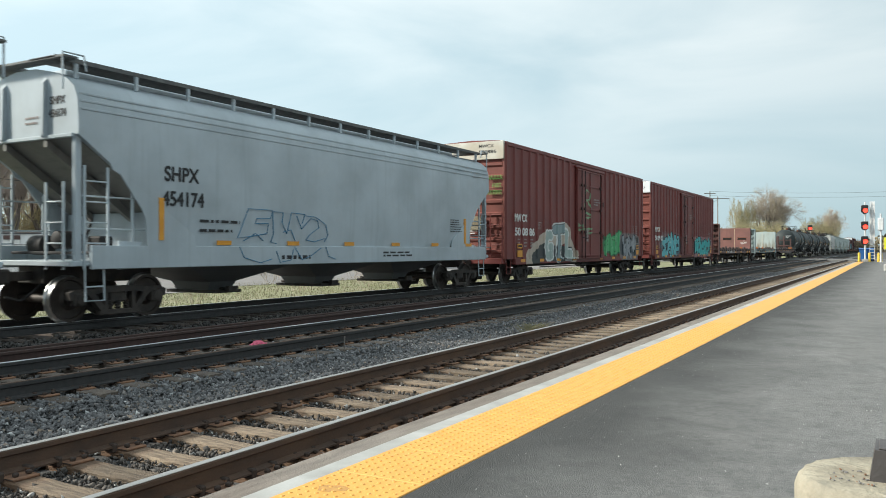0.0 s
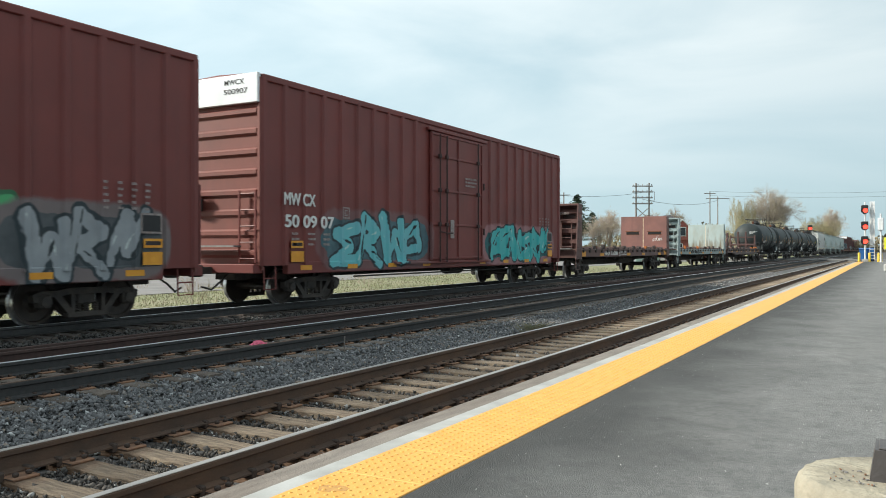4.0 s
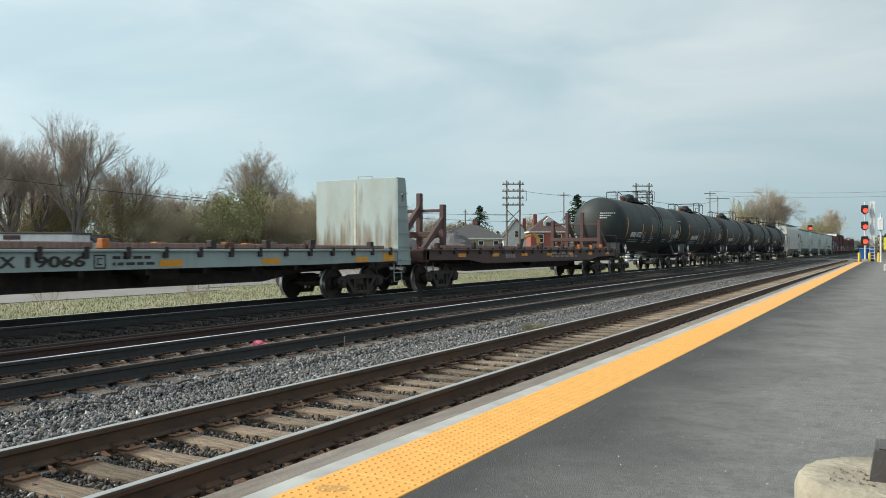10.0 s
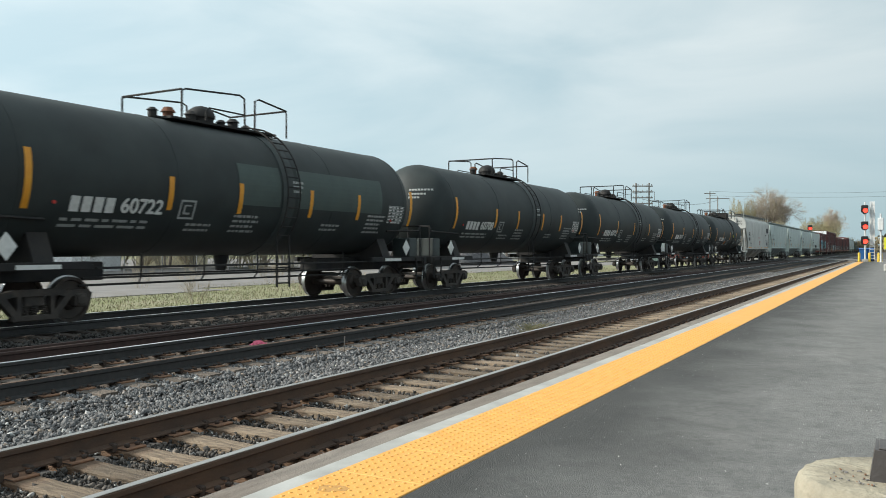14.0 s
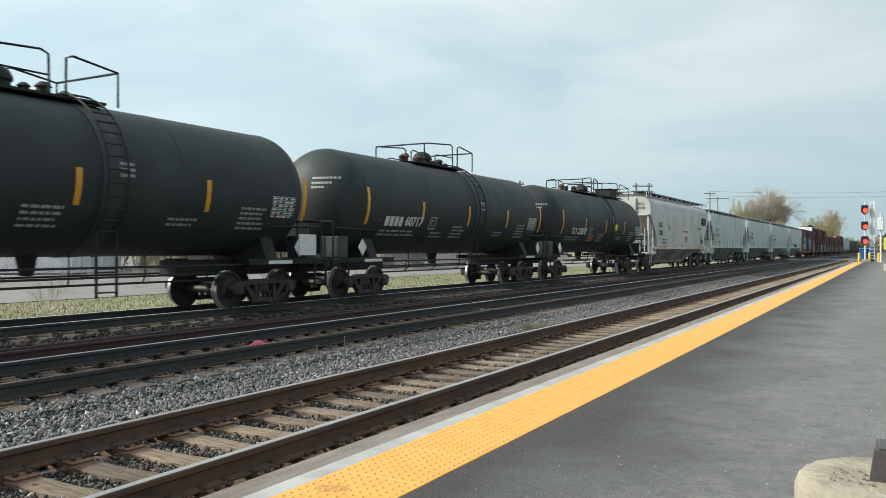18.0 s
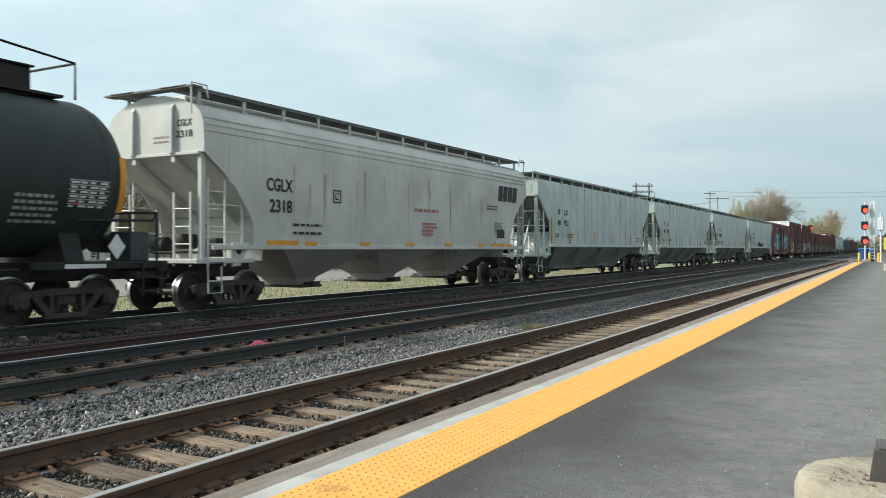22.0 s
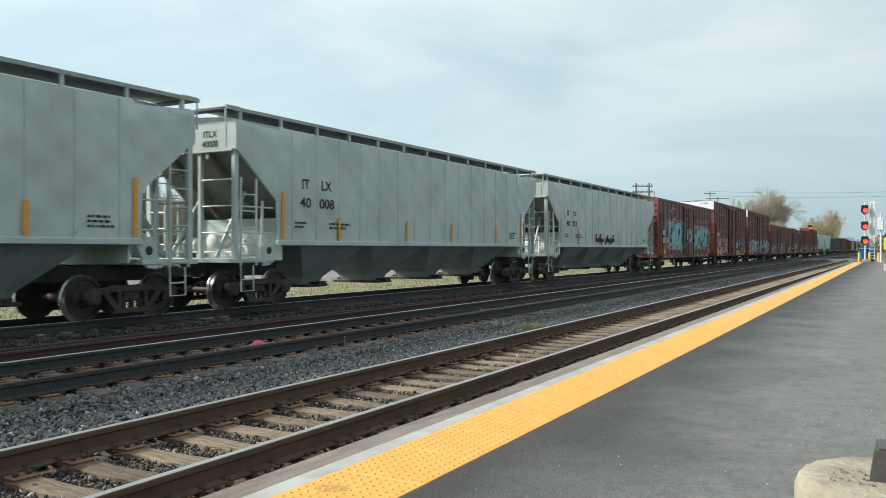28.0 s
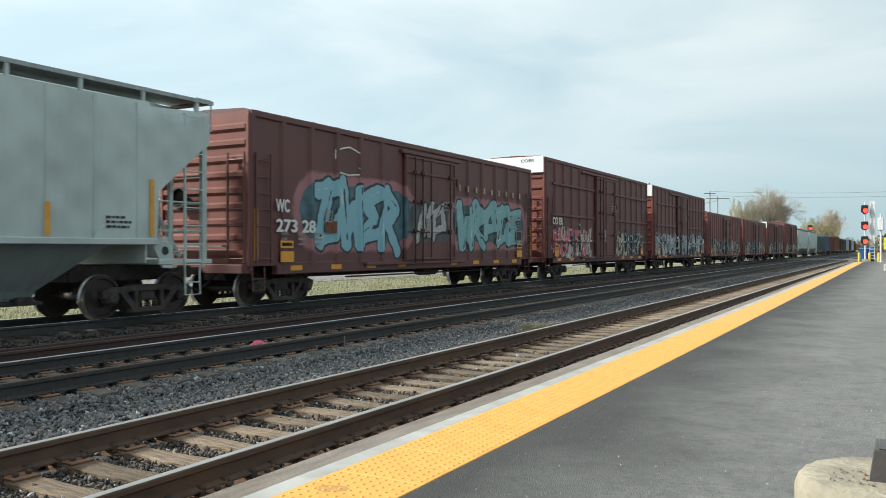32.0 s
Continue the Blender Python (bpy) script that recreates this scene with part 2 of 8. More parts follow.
    mr.inputs["From Min"].default_value, mr.inputs["From Max"].default_value = 0.6, 0.7
    mr.inputs["To Max"].default_value = 0.22
    l.new(w.outputs["Fac"], mr.inputs[0])
    mx = n.new("ShaderNodeMix")
    mx.data_type = "RGBA"
    mx.inputs[7].default_value = (0.11, 0.11, 0.112, 1)
    l.new(mr.outputs[0], mx.inputs[0])
    l.new(last, mx.inputs[6])
    l.new(mx.outputs[2], b.inputs["Base Color"])


aggregate(M["asphalt"], 0.6)
M["tactile"] = mat("tactile_yellow", (0.76, 0.38, 0.085), (0.7, 0.335, 0.068), 5, 0.6, bump=0.1, bscale=60, dirt=(0.6, 0.3, 0.06), dirt_amount=0.2, dscale=2.5)
M["dome"] = mat("tactile_dome", (0.75, 0.37, 0.08), (0.7, 0.34, 0.068), 9, 0.6, bump=0)
M["concrete"] = mat("concrete", (0.45, 0.44, 0.41), (0.36, 0.35, 0.33), 4, 0.85, bump=0.25, bscale=50, dirt=(0.22, 0.21, 0.19), dirt_amount=0.5, dscale=2)
M["edge"] = mat("edge_concrete", (0.25, 0.215, 0.185), (0.17, 0.145, 0.125), 5, 0.9, bump=0.5, bscale=50, stretch=(3, 0.5, 1), dirt=(0.12, 0.09, 0.07), dirt_amount=0.6, dscale=1.2)
M["edge_white"] = mat("edge_white", (0.44, 0.435, 0.42), (0.34, 0.335, 0.32), 3, 0.75, bump=0.15, dirt=(0.22, 0.21, 0.19), dirt_amount=0.5, dscale=2.5)
M["rail_side"] = mat("rail_rust", (0.1, 0.058, 0.038), (0.06, 0.038, 0.028), 7, 0.75, bump=0.25, bscale=80, stretch=(1, 0.4, 1), dirt=(0.16, 0.085, 0.045), dirt_amount=0.5, dscale=3)
M["rail_dark"] = mat("rail_dark", (0.045, 0.042, 0.042), (0.03, 0.03, 0.03), 12, 0.75, bump=0.2, bscale=80)
M["rail_brown"] = mat("rail_brown", (0.07, 0.038, 0.032), (0.05, 0.03, 0.026), 12, 0.8, bump=0.2, bscale=80)
M["rail_top"] = mat("rail_polished", (0.66, 0.67, 0.68), (0.55, 0.55, 0.56), 10, 0.5, 0.3, bump=0.03, stretch=(1, 0.05, 1))
M["rail_dull"] = mat("rail_dull_top", (0.5, 0.49, 0.48), (0.36, 0.35, 0.34), 10, 0.36, 0.55, bump=0.05, stretch=(1, 0.05, 1))
M["tie"] = mat("weathered_tie", (0.31, 0.235, 0.165), (0.15, 0.11, 0.078), 5, 0.9, bump=0.9, bscale=25, stretch=(1, 9, 4), dirt=(0.085, 0.062, 0.048), dirt_amount=0.8, dscale=2.2, random_ob=0.3)


def rust_marked(m, at, reach, col):
    """Rust washed from the plates into the wood beside them."""
    n, l = m.node_tree.nodes, m.node_tree.links
    b = n["Principled BSDF"]
    last = b.inputs["Base Color"].links[0].from_socket
    co = [k for k in n if k.bl_idname == "ShaderNodeTexCoord"][0]
    sp = n.new("ShaderNodeSeparateXYZ")
    l.new(co.outputs["Object"], sp.inputs[0])

    def op(kind, a, v):
        k = n.new("ShaderNodeMath")
        k.operation = kind
        l.new(a, k.inputs[0])
        if isinstance(v, float):
            k.inputs[1].default_value = v
        else:
            l.new(v, k.inputs[1])
        return k.outputs[0]

    no = n.new("ShaderNodeTexNoise")
    no.inputs["Scale"].default_value = 7.0
    l.new(co.outputs["Object"], no.inputs["Vector"])
    off = op("ABSOLUTE", op("SUBTRACT", op("ABSOLUTE", sp.outputs[0], 0.0), at), 0.0)
    mr = n.new("ShaderNodeMapRange")
    mr.inputs["From Min"].default_value, mr.inputs["From Max"].default_value = reach, reach * 0.4
    mr.inputs["To Max"].default_value = 0.85
    l.new(op("ADD", off, op("MULTIPLY", no.outputs["Fac"], 0.18)), mr.inputs[0])
    mx = n.new("ShaderNodeMix")
    mx.data_type = "RGBA"
    mx.inputs[7].default_value = rgba(col)
    l.new(mr.outputs[0], mx.inputs[0])
    l.new(last, mx.inputs[6])
    l.new(mx.outputs[2], b.inputs["Base Color"])


rust_marked(M["tie"], 0.7525, 0.5, (0.19, 0.105, 0.06))
M["tie_old"] = mat("dark_tie", (0.12, 0.095, 0.08), (0.07, 0.055, 0.05), 5, 0.9, bump=0.7, bscale=25, stretch=(1, 9, 4), random_ob=0.3)
M["plate"] = mat("rusty_plate", (0.27, 0.14, 0.078), (0.15, 0.08, 0.05), 14, 0.85, bump=0.3)


def stone_mat(name, tones, bumpy=0.5):
    """Crushed stone: each piece takes its own tone from a row of (share, colour)."""
    m = mat(name, (1, 1, 1), (0.6, 0.6, 0.6), 14, 0.8, bump=bumpy, bscale=40)
    n, l = m.node_tree.nodes, m.node_tree.links
    b = n["Principled BSDF"]
    last = b.inputs["Base Color"].links[0].from_socket
    ramp = n.new("ShaderNodeValToRGB")
    ramp.color_ramp.interpolation = "LINEAR"
    while len(ramp.color_ramp.elements) < len(tones):
        ramp.color_ramp.elements.new(0.5)
    for e, (p, c) in zip(ramp.color_ramp.elements, tones):
        e.position, e.color = p, rgba(c)
    l.new(n.new("ShaderNodeNewGeometry").outputs["Random Per Island"], ramp.inputs[0])
    mx = n.new("ShaderNodeMix")
    mx.data_type, mx.blend_type = "RGBA", "MULTIPLY"
    mx.inputs[0].default_value = 1.0
    l.new(ramp.outputs[0], mx.inputs[6])
    l.new(last, mx.inputs[7])
    l.new(mx.outputs[2], b.inputs["Base Color"])
    return m


M["spike"] = mat("dark_spike", (0.075, 0.048, 0.036), (0.045, 0.032, 0.026), 14, 0.85, bump=0.2)
M["stone"] = stone_mat("ballast_stone", [(0.0, (0.1, 0.098, 0.1)), (0.4, (0.16, 0.157, 0.16)), (0.8, (0.235, 0.232, 0.235)), (0.9, (0.32, 0.315, 0.315)), (0.93, (0.24, 0.19, 0.155)), (0.975, (0.3, 0.25, 0.2)), (0.985, (0.5, 0.5, 0.5)), (1.0, (0.6, 0.6, 0.58))], 0.25)
M["stone_dark"] = mat("dark_ballast", (0.08, 0.075, 0.07), (0.05, 0.045, 0.043), 9, 0.85, bump=0.4, bscale=40, island=0.6)
M["stone_crib"] = stone_mat("brown_fouled_ballast", [(0.0, (0.035, 0.03, 0.027)), (0.5, (0.1, 0.085, 0.075)), (0.85, (0.17, 0.145, 0.125)), (0.95, (0.24, 0.2, 0.17)), (0.98, (0.5, 0.49, 0.47))])
M["bed"] = mat("ballast_bed", (0.11, 0.108, 0.108), (0.055, 0.053, 0.052), 14, 0.9, bump=1.0, bscale=18, dirt=(0.07, 0.058, 0.05), dirt_amount=0.6, dscale=0.5)
M["grass_ground"] = mat("spring_grass_ground", (0.19, 0.195, 0.09), (0.26, 0.235, 0.15), 0.5, 0.95, bump=0.6, bscale=12, dirt=(0.09, 0.12, 0.035), dirt_amount=0.8, dscale=0.15)
M["black"] = mat("black_steel", (0.02, 0.02, 0.022), (0.03, 0.028, 0.027), 4, 0.65, bump=0.1, dirt=(0.055, 0.044, 0.036), dirt_amount=0.5, spec=0.25)
M["truck"] = mat("sooty_cast_steel", (0.03, 0.026, 0.024), (0.05, 0.041, 0.036), 6, 0.75, bump=0.3, dirt=(0.085, 0.066, 0.052), dirt_amount=0.5, dscale=3)
M["wheel"] = mat("brown_wheel_steel", (0.065, 0.05, 0.042), (0.038, 0.031, 0.027), 5, 0.6, 0.3, bump=0.1)
M["tread"] = mat("bright_wheel_tread", (0.5, 0.5, 0.5), (0.35, 0.35, 0.35), 8, 0.3, 0.9, bump=0)
M["orange"] = mat("reflective_amber", (0.75, 0.34, 0.03), (0.65, 0.27, 0.02), 4, 0.45, bump=0.05)
M["white"] = mat("stencil_white", (0.72, 0.72, 0.7), (0.6, 0.6, 0.58), 9, 0.6, bump=0.05)
M["ink"] = mat("stencil_black", (0.02, 0.02, 0.022), None, 9, 0.6, bump=0.05)
M["walk_pale"] = mat("pale_roof_walk", (0.36, 0.39, 0.38), (0.27, 0.29, 0.29), 9, 0.6, 0.2, bump=0.2)
M["walk"] = mat("dull_roof_walk", (0.15, 0.155, 0.15), (0.1, 0.1, 0.1), 9, 0.7, 0.2, bump=0.2)
M["galv"] = mat("galvanised_grating", (0.3, 0.3, 0.3), (0.2, 0.2, 0.2), 9, 0.6, 0.5, bump=0.1)


M["smear"] = mat("worn_smear", (0.42, 0.22, 0.07), (0.55, 0.3, 0.08), 25, 0.8, bump=0.1)
M["tie_mid"] = mat("grey_tie", (0.17, 0.135, 0.11), (0.09, 0.072, 0.06), 5, 0.9, bump=0.7, bscale=25, stretch=(1, 9, 4), random_ob=0.3)
M["grit"] = mat("pale_grit", (0.42, 0.41, 0.39), (0.25, 0.25, 0.24), 60, 0.8, bump=0, island=0.5)


# ---- tracks and platform ----
TRACKS = {"near": -4.83, "middle": -8.87, "train": -14.3}
TOP = {"near": 0.0, "middle": 0.035, "train": 0.07}
FAR = 900.0
BED_Z = -0.3


def rail_shape(x, z, y0, y1):
    s = Shape()
    pr = [(-0.07, -0.17), (0.07, -0.17), (0.07, -0.158), (0.012, -0.14), (0.009, -0.055), (0.036, -0.04), (0.036, -0.008), (0.028, -0.001),
          (-0.028, -0.001), (-0.036, -0.008), (-0.036, -0.04), (-0.009, -0.055), (-0.012, -0.14), (-0.07, -0.158)]
    s.prism([(x + a, z + b) for a, b in pr], "y", y0, y1)
    return s


def rail(parent, x, z, side, top, y0=-40, y1=FAR):
    r = part("rail", rail_shape(x, z, y0, y1), side, parent)
    part("rail_head", Shape().box(x - 0.031, x + 0.031, y0, y1, z - 0.001, z + 0.003), top, r)
    return r


def tie_mesh(name, material, seed, length=2.6):
    rng = random.Random(seed)
    s = Shape()
    n = 7
    w = 0.115
    for i in range(n + 1):
        x = -length / 2 + length * i / n
        a, b = w + rng.uniform(-0.012, 0.01), w + rng.uniform(-0.012, 0.01)
        zt = rng.uniform(-0.008, 0.004)
        s.v += [(x, -a, -0.18), (x, -a, zt - 0.012), (x, -a + 0.018, zt), (x, b - 0.018, zt), (x, b, zt - 0.012), (x, b, -0.18)]
    for i in range(n):
        for j in range(5):
            k = i * 6 + j
            s.f.append((k, k + 1, k + 7, k + 6))
    s.f += [(0, 1, 2, 3, 4, 5), tuple(n * 6 + j for j in range(6))]
    return s.mesh(name, material)


def plate_mesh():
    s = Shape()
    s.box(-0.18, 0.18, -0.1, 0.1, 0, 0.02, 0.006)
    for x in (-0.12, 0.12):
        for y in (-0.05, 0.05):
            s.box(x - 0.02, x + 0.02, y - 0.02, y + 0.02, 0.02, 0.05, 0.008)
    for e in (-0.11, 0.11):
        s.box(-0.06, 0.06, e - 0.025, e + 0.025, -0.02, 0.055, 0.01)
    me = s.mesh("tie_plate", M["plate"])
    me.materials.append(M["spike"])
    for p in me.polygons:
        if p.center.z > 0.022 or abs(p.center.y) > 0.1:
            p.material_index = 1
    return me


def track(key, side, top, tie_mat, ties, plates, y_first):
    x, z = TRACKS[key], TOP[key]
    tr = thing("track_" + {"near": "1", "middle": "2", "train": "3"}[key], {"near": "brown steel rails on weathered wooden ties beside the platform", "middle": "dark steel rails on old wooden ties in gravel", "train": "sooty steel rails under the freight train"}[key], "railway track", kind="structure")
    for dx in (-0.7525, 0.7525):
        rail(tr, x + dx, z, side, M["rail_side"] if key == "middle" and dx > 0 else top)
    kinds = [tie_mesh("tie", tie_mat, 10 + i) for i in range(5)]
    pm = plate_mesh()
    rng = random.Random(len(key))
    for i in range(ties):
        y = y_first + 0.5 * i + rng.uniform(-0.03, 0.03)
        t = part("tie", kinds[rng.randrange(5)], None, tr, at=pose(x + rng.uniform(-0.04, 0.04), y, z - 0.19, 0, 0, rng.uniform(-1.3, 1.3)))
        if i < plates:
            for dx in (-0.7525, 0.7525):
                part("tie_plate", pm, None, t, at=pose(dx, 0, 0.0))
    s = Shape()
    for i in range(ties, ties + 240):
        y = y_first + 0.5 * i + rng.uniform(-0.03, 0.03)
        s.box(x - 1.3, x + 1.3, y - 0.11, y + 0.11, z - 0.36, z - 0.19)
    far = part("far_ties", s, tie_mat, tr)
    tagged(far, kind="stuff")
    return tr


def stones(name, label, material, spots, size, seed):
    """Many small angular stones as one sheet of real geometry."""
    rng = np.random.default_rng(seed)
    n = len(spots)
    base = np.array([(-1, -1, -1), (1, -1, -1), (1, 1, -1), (-1, 1, -1), (-1, -1, 1), (1, -1, 1), (1, 1, 1), (-1, 1, 1)], float) * 0.62
    faces = np.array([(0, 3, 2, 1), (4, 5, 6, 7), (0, 1, 5, 4), (1, 2, 6, 5), (2, 3, 7, 6), (3, 0, 4, 7)])
    v = base[None] * rng.choice([0.45, 1.0, 1.25], (n, 8, 1)) + rng.uniform(-0.25, 0.25, (n, 8, 3))
    v *= (size * (0.6 + 1.0 * rng.random((n, 1, 1)) ** 1.8)) * rng.uniform(0.6, 1.35, (n, 1, 3))
    q = rng.normal(size=(n, 4))
    q /= np.linalg.norm(q, axis=1)[:, None]
    w, x, y, z = q.T
    R = np.stack([1 - 2 * (y * y + z * z), 2 * (x * y - z * w), 2 * (x * z + y * w), 2 * (x * y + z * w), 1 - 2 * (x * x + z * z), 2 * (y * z - x * w),
                  2 * (x * z - y * w), 2 * (y * z + x * w), 1 - 2 * (x * x + y * y)], 1).reshape(n, 3, 3)
    v = np.einsum("nij,nkj->nki", R, v) + np.asarray(spots)[:, None, :]
    f = (faces[None] + 8 * np.arange(n)[:, None, None]).reshape(-1, 4)
    me = bpy.data.meshes.new(name)
    me.vertices.add(8 * n)
    me.vertices.foreach_set("co", v.reshape(-1))
    me.loops.add(f.size)
    me.loops.foreach_set("vertex_index", f.reshape(-1).astype(np.int32))
    me.polygons.add(len(f))
    me.polygons.foreach_set("loop_start", np.arange(0, f.size, 4, dtype=np.int32))
    me.update(calc_edges=True)
    me.materials.append(material)
    ob = new(name, me)
    tagged(ob, label, "ballast", kind="stuff")
    return ob


def bed_height(x):
    """Height of the stones across the tracks."""
    h = BED_Z + 0.06
    for k in TRACKS:
        d = abs(x - TRACKS[k])
        top = TOP[k] - 0.235
        h = max(h, top if d < 1.5 else top - (d - 1.5) * 0.3)
    return h


def setting():
    # One sheet of ground that reaches the horizon.
    s = Shape()
    g = [-3000, -600, -200, -90, -60, -40, -28, -21, -18.6]
    ys = [-1500, -200, -60, -20, 0, 20, 40, 60, 90, 130, 200, 400, 900, 3000]
    xs = g + [-17.2, -16.4, -15.5, -13.0, -11.6, -10.5, -7.3, -6.85, -6.3, -3.4, -3.0, 3000]
    zz = [-0.45] * 8 + [-0.5] + [-0.42, -0.2, -0.19, -0.19, -0.3, -0.235, -0.24, -0.3, -0.25, -0.26, -0.28, -0.3]
    for y in ys:
        for x, z in zip(xs, zz):
            s.v.append((x, y, z))
    n = len(xs)
    for j in range(len(ys) - 1):
        for i in range(n - 1):
            s.f.append((j * n + i, j * n + i + 1, (j + 1) * n + i + 1, (j + 1) * n + i))
    me = s.mesh("ground", M["grass_ground"])
    me.materials.append(M["bed"])
    for p in me.polygons:
        p.material_index = 1 if p.center.x > -18.6 else 0
    tagged(new("ground", me), "grass beyond a wide bed of grey track ballast", "ground", kind="structure")
    # Platform: asphalt, tactile strip, pale edging, timber-coloured lip. The edge closes in slightly on the track far along.
    y0, y1 = -12.0, 88.0

    def lean(y):
        return -0.4 * (max(y - 8.0, 0.0) / 80.0) ** 1.2

    stops = [y0, 0, 8, 14, 20, 28, 36, 46, 56, 66, 76, y1]

    def band(xa, xb, za, zb, right=None):
        sh = Shape()
        for y in stops:
            d = lean(y)
            r = xb + d if right is None else right
            sh.v += [(xa + d, y, za), (r, y, za), (r, y, zb), (xa + d, y, zb)]
        for i in range(len(stops) - 1):
            for j in range(4):
                sh.f.append((4 * i + j, 4 * i + (j + 1) % 4, 4 * i + 4 + (j + 1) % 4, 4 * i + 4 + j))
        sh.f += [(0, 1, 2, 3), tuple(4 * (len(stops) - 1) + j for j in range(4))]
        return sh

    pf = thing("platform", "low asphalt station platform with yellow tactile edge", "platform", kind="structure")
    part("platform_slab", band(-2.155, 0, -0.3, 0.2, 14.0), M["asphalt"], pf, "grey patched asphalt surface")
    part("platform_edging", band(-2.85, -2.725, -0.3, 0.2), M["edge_white"], pf, "pale painted concrete edging")
    part("platform_lip", band(-3.045, -2.855, -0.3, 0.194), M["edge"], pf, "worn concrete lip")
    part("platform_bedding", band(-2.72, -2.16, -0.3, 0.188), M["concrete"], pf)
    hw = 0.28
    tile_far = Shape().box(-hw, hw, -0.303, 0.303, -0.014, 0.0, 0.004).mesh("tactile_tile", M["tactile"])
    dome = Shape().box(-hw, hw, -0.303, 0.303, -0.014, 0.0, 0.004)
    for i in range(9):
        for j in range(10):
            cx, cy = -0.24 + i * 0.06, -0.27 + j * 0.06
            r0, r1 = 0.014, 0.008
            vs = [(cx + r0 * math.cos(a), cy + r0 * math.sin(a), 0.0) for a in [k * math.pi / 3 for k in range(6)]]
            vs += [(cx + r1 * math.cos(a), cy + r1 * math.sin(a), 0.005) for a in [k * math.pi / 3 for k in range(6)]]
            dome.add(vs, [(k, (k + 1) % 6, (k + 1) % 6 + 6, k + 6) for k in range(6)] + [(6, 7, 8, 9, 10, 11)])
    tile_near = dome.mesh("tactile_tile", M["tactile"])
    tile_near.materials.append(M["dome"])
    for p in tile_near.polygons:
        if p.center.z > 0.0005:
            p.material_index = 1
    for k in range(152):
        y = y0 + 7.4 + 0.61 * k
        if y < y1 - 0.3:
            part("tactile_tile", tile_near if y < 14 else tile_far, None, pf, at=pose(-2.44 + lean(y), y, 0.204))
    part("worn_smear", Shape().add([(-2.54 + 0.085 * math.cos(a) * (1 + 0.25 * math.sin(3 * a)), 3.34 + 0.06 * math.sin(a) * (1 + 0.3 * math.sin(2 * a)), 0.2052) for a in [k * math.pi / 9 for k in range(18)]], [tuple(range(18))]), M["smear"], pf, "brown worn smear on the yellow tiles")
    track("near", M["rail_side"], M["rail_dull"], M["tie"], 150, 70, -3.0)
    track("middle", M["rail_dark"], M["rail_top"], M["tie_mid"], 120, 40, -3.0)
    track("train", M["rail_dark"], M["rail_top"], M["tie_old"], 100, 0, -3.0)
    # Ballast stones, thick near the camera.
    rng = np.random.default_rng(3)

    def strip(x0, x1, ya, yb, per):
        n = int(abs(x1 - x0) * (yb - ya) * per)
        x, y = rng.uniform(x0, x1, n), rng.uniform(ya, yb, n)
        z = np.array([bed_height(a) for a in x]) + rng.uniform(-0.014, 0.024, n)
        return np.stack([x, y, z], 1)

    near = np.concatenate([strip(-8.0, -5.7, 1.5, 14, 1250), strip(-8.0, -5.7, 14, 26, 620), strip(-8.0, -5.7, 26, 60, 200),
                           strip(-9.5, -8.2, 3, 30, 160), strip(-8.3, -7.9, 2, 30, 200)])
    stones("ballast_stones", "loose grey crushed stone between the tracks", M["stone"], near, 0.0215, 4)
    crib = np.concatenate([strip(-5.5, -4.15, 0.5, 16, 700), strip(-5.5, -4.15, 16, 34, 330), strip(-5.5, -4.15, 34, 60, 130), strip(-4.0, -3.08, 0, 25, 420)])
    stones("crib_stones", "small brown fouled stones between the nearest rails", M["stone_crib"], crib, 0.017, 7)
    dark = np.concatenate([strip(-13.4, -9.7, 4, 34, 200), strip(-13.4, -9.7, 34, 70, 30), strip(-17, -15.2, 6, 40, 50)])
    stones("sooty_stones", "dark crushed stone beside the freight track", M["stone_dark"], dark, 0.026, 5)
    grit = np.stack([rng.uniform(-2.1, 3.0, 2600), 2.0 + 24 * rng.random(2600) ** 1.5, np.full(2600, 0.2015)], 1)
    stones("platform_grit", "scattered pale grit on the asphalt", M["grit"], grit, 0.003, 6)
    # Spare rails lying in the six-foot.
    for x in (-11.1, -11.45):
        sp = thing("spare_rail", "rusty spare rail lying on dark ballast", "rail", "spare rails", at=pose(x, 0, -0.03))
        part("rail_bar", rail_shape(0, 0, 0.0, 160.0), M["rail_brown"], sp)


setting()


# ---- the freight train ----
# Each wagon is built round its middle: local y runs along the track, +x faces the platform, z from the top of the rails.
def travel(t):
    """Metres that the train has gone by t seconds."""
    return 8.55 * t + 0.01 * t * t


CARS = []      # (wagon, its middle along the track at the start)
WHEELSETS = []


def wheelset_mesh():
    s = Shape()
    for e in (-1, 1):
        c = e * 0.7525
        pr = [(c - e * 0.07, 0.05), (c - e * 0.07, 0.15), (c - e * 0.05, 0.2), (c - e * 0.045, 0.36), (c - e * 0.085, 0.375), (c - e * 0.085, 0.462), (c - e * 0.06, 0.462), (c - e * 0.045, 0.435), (c + e * 0.05, 0.425),
              (c + e * 0.05, 0.37), (c + e * 0.01, 0.35), (c + e * 0.0, 0.2), (c + e * 0.06, 0.14), (c + e * 0.06, 0.05)]
        s.lathe(pr, "x", (0, 0, 0), 28)
    s.lathe([(-1.0, 0.07), (-0.6, 0.085), (0.6, 0.085), (1.0, 0.07)], "x", (0, 0, 0), 12)
    me = s.mesh("wheelset", M["wheel"], True)
    me.materials.append(M["tread"])
    for p in me.polygons:
        r = math.hypot(p.center.y, p.center.z)
        if r > 0.415 and abs(p.center.x) > 0.68:
            p.material_index = 1
    return me


WHEEL_ME = wheelset_mesh()
WHEEL_R = 0.425


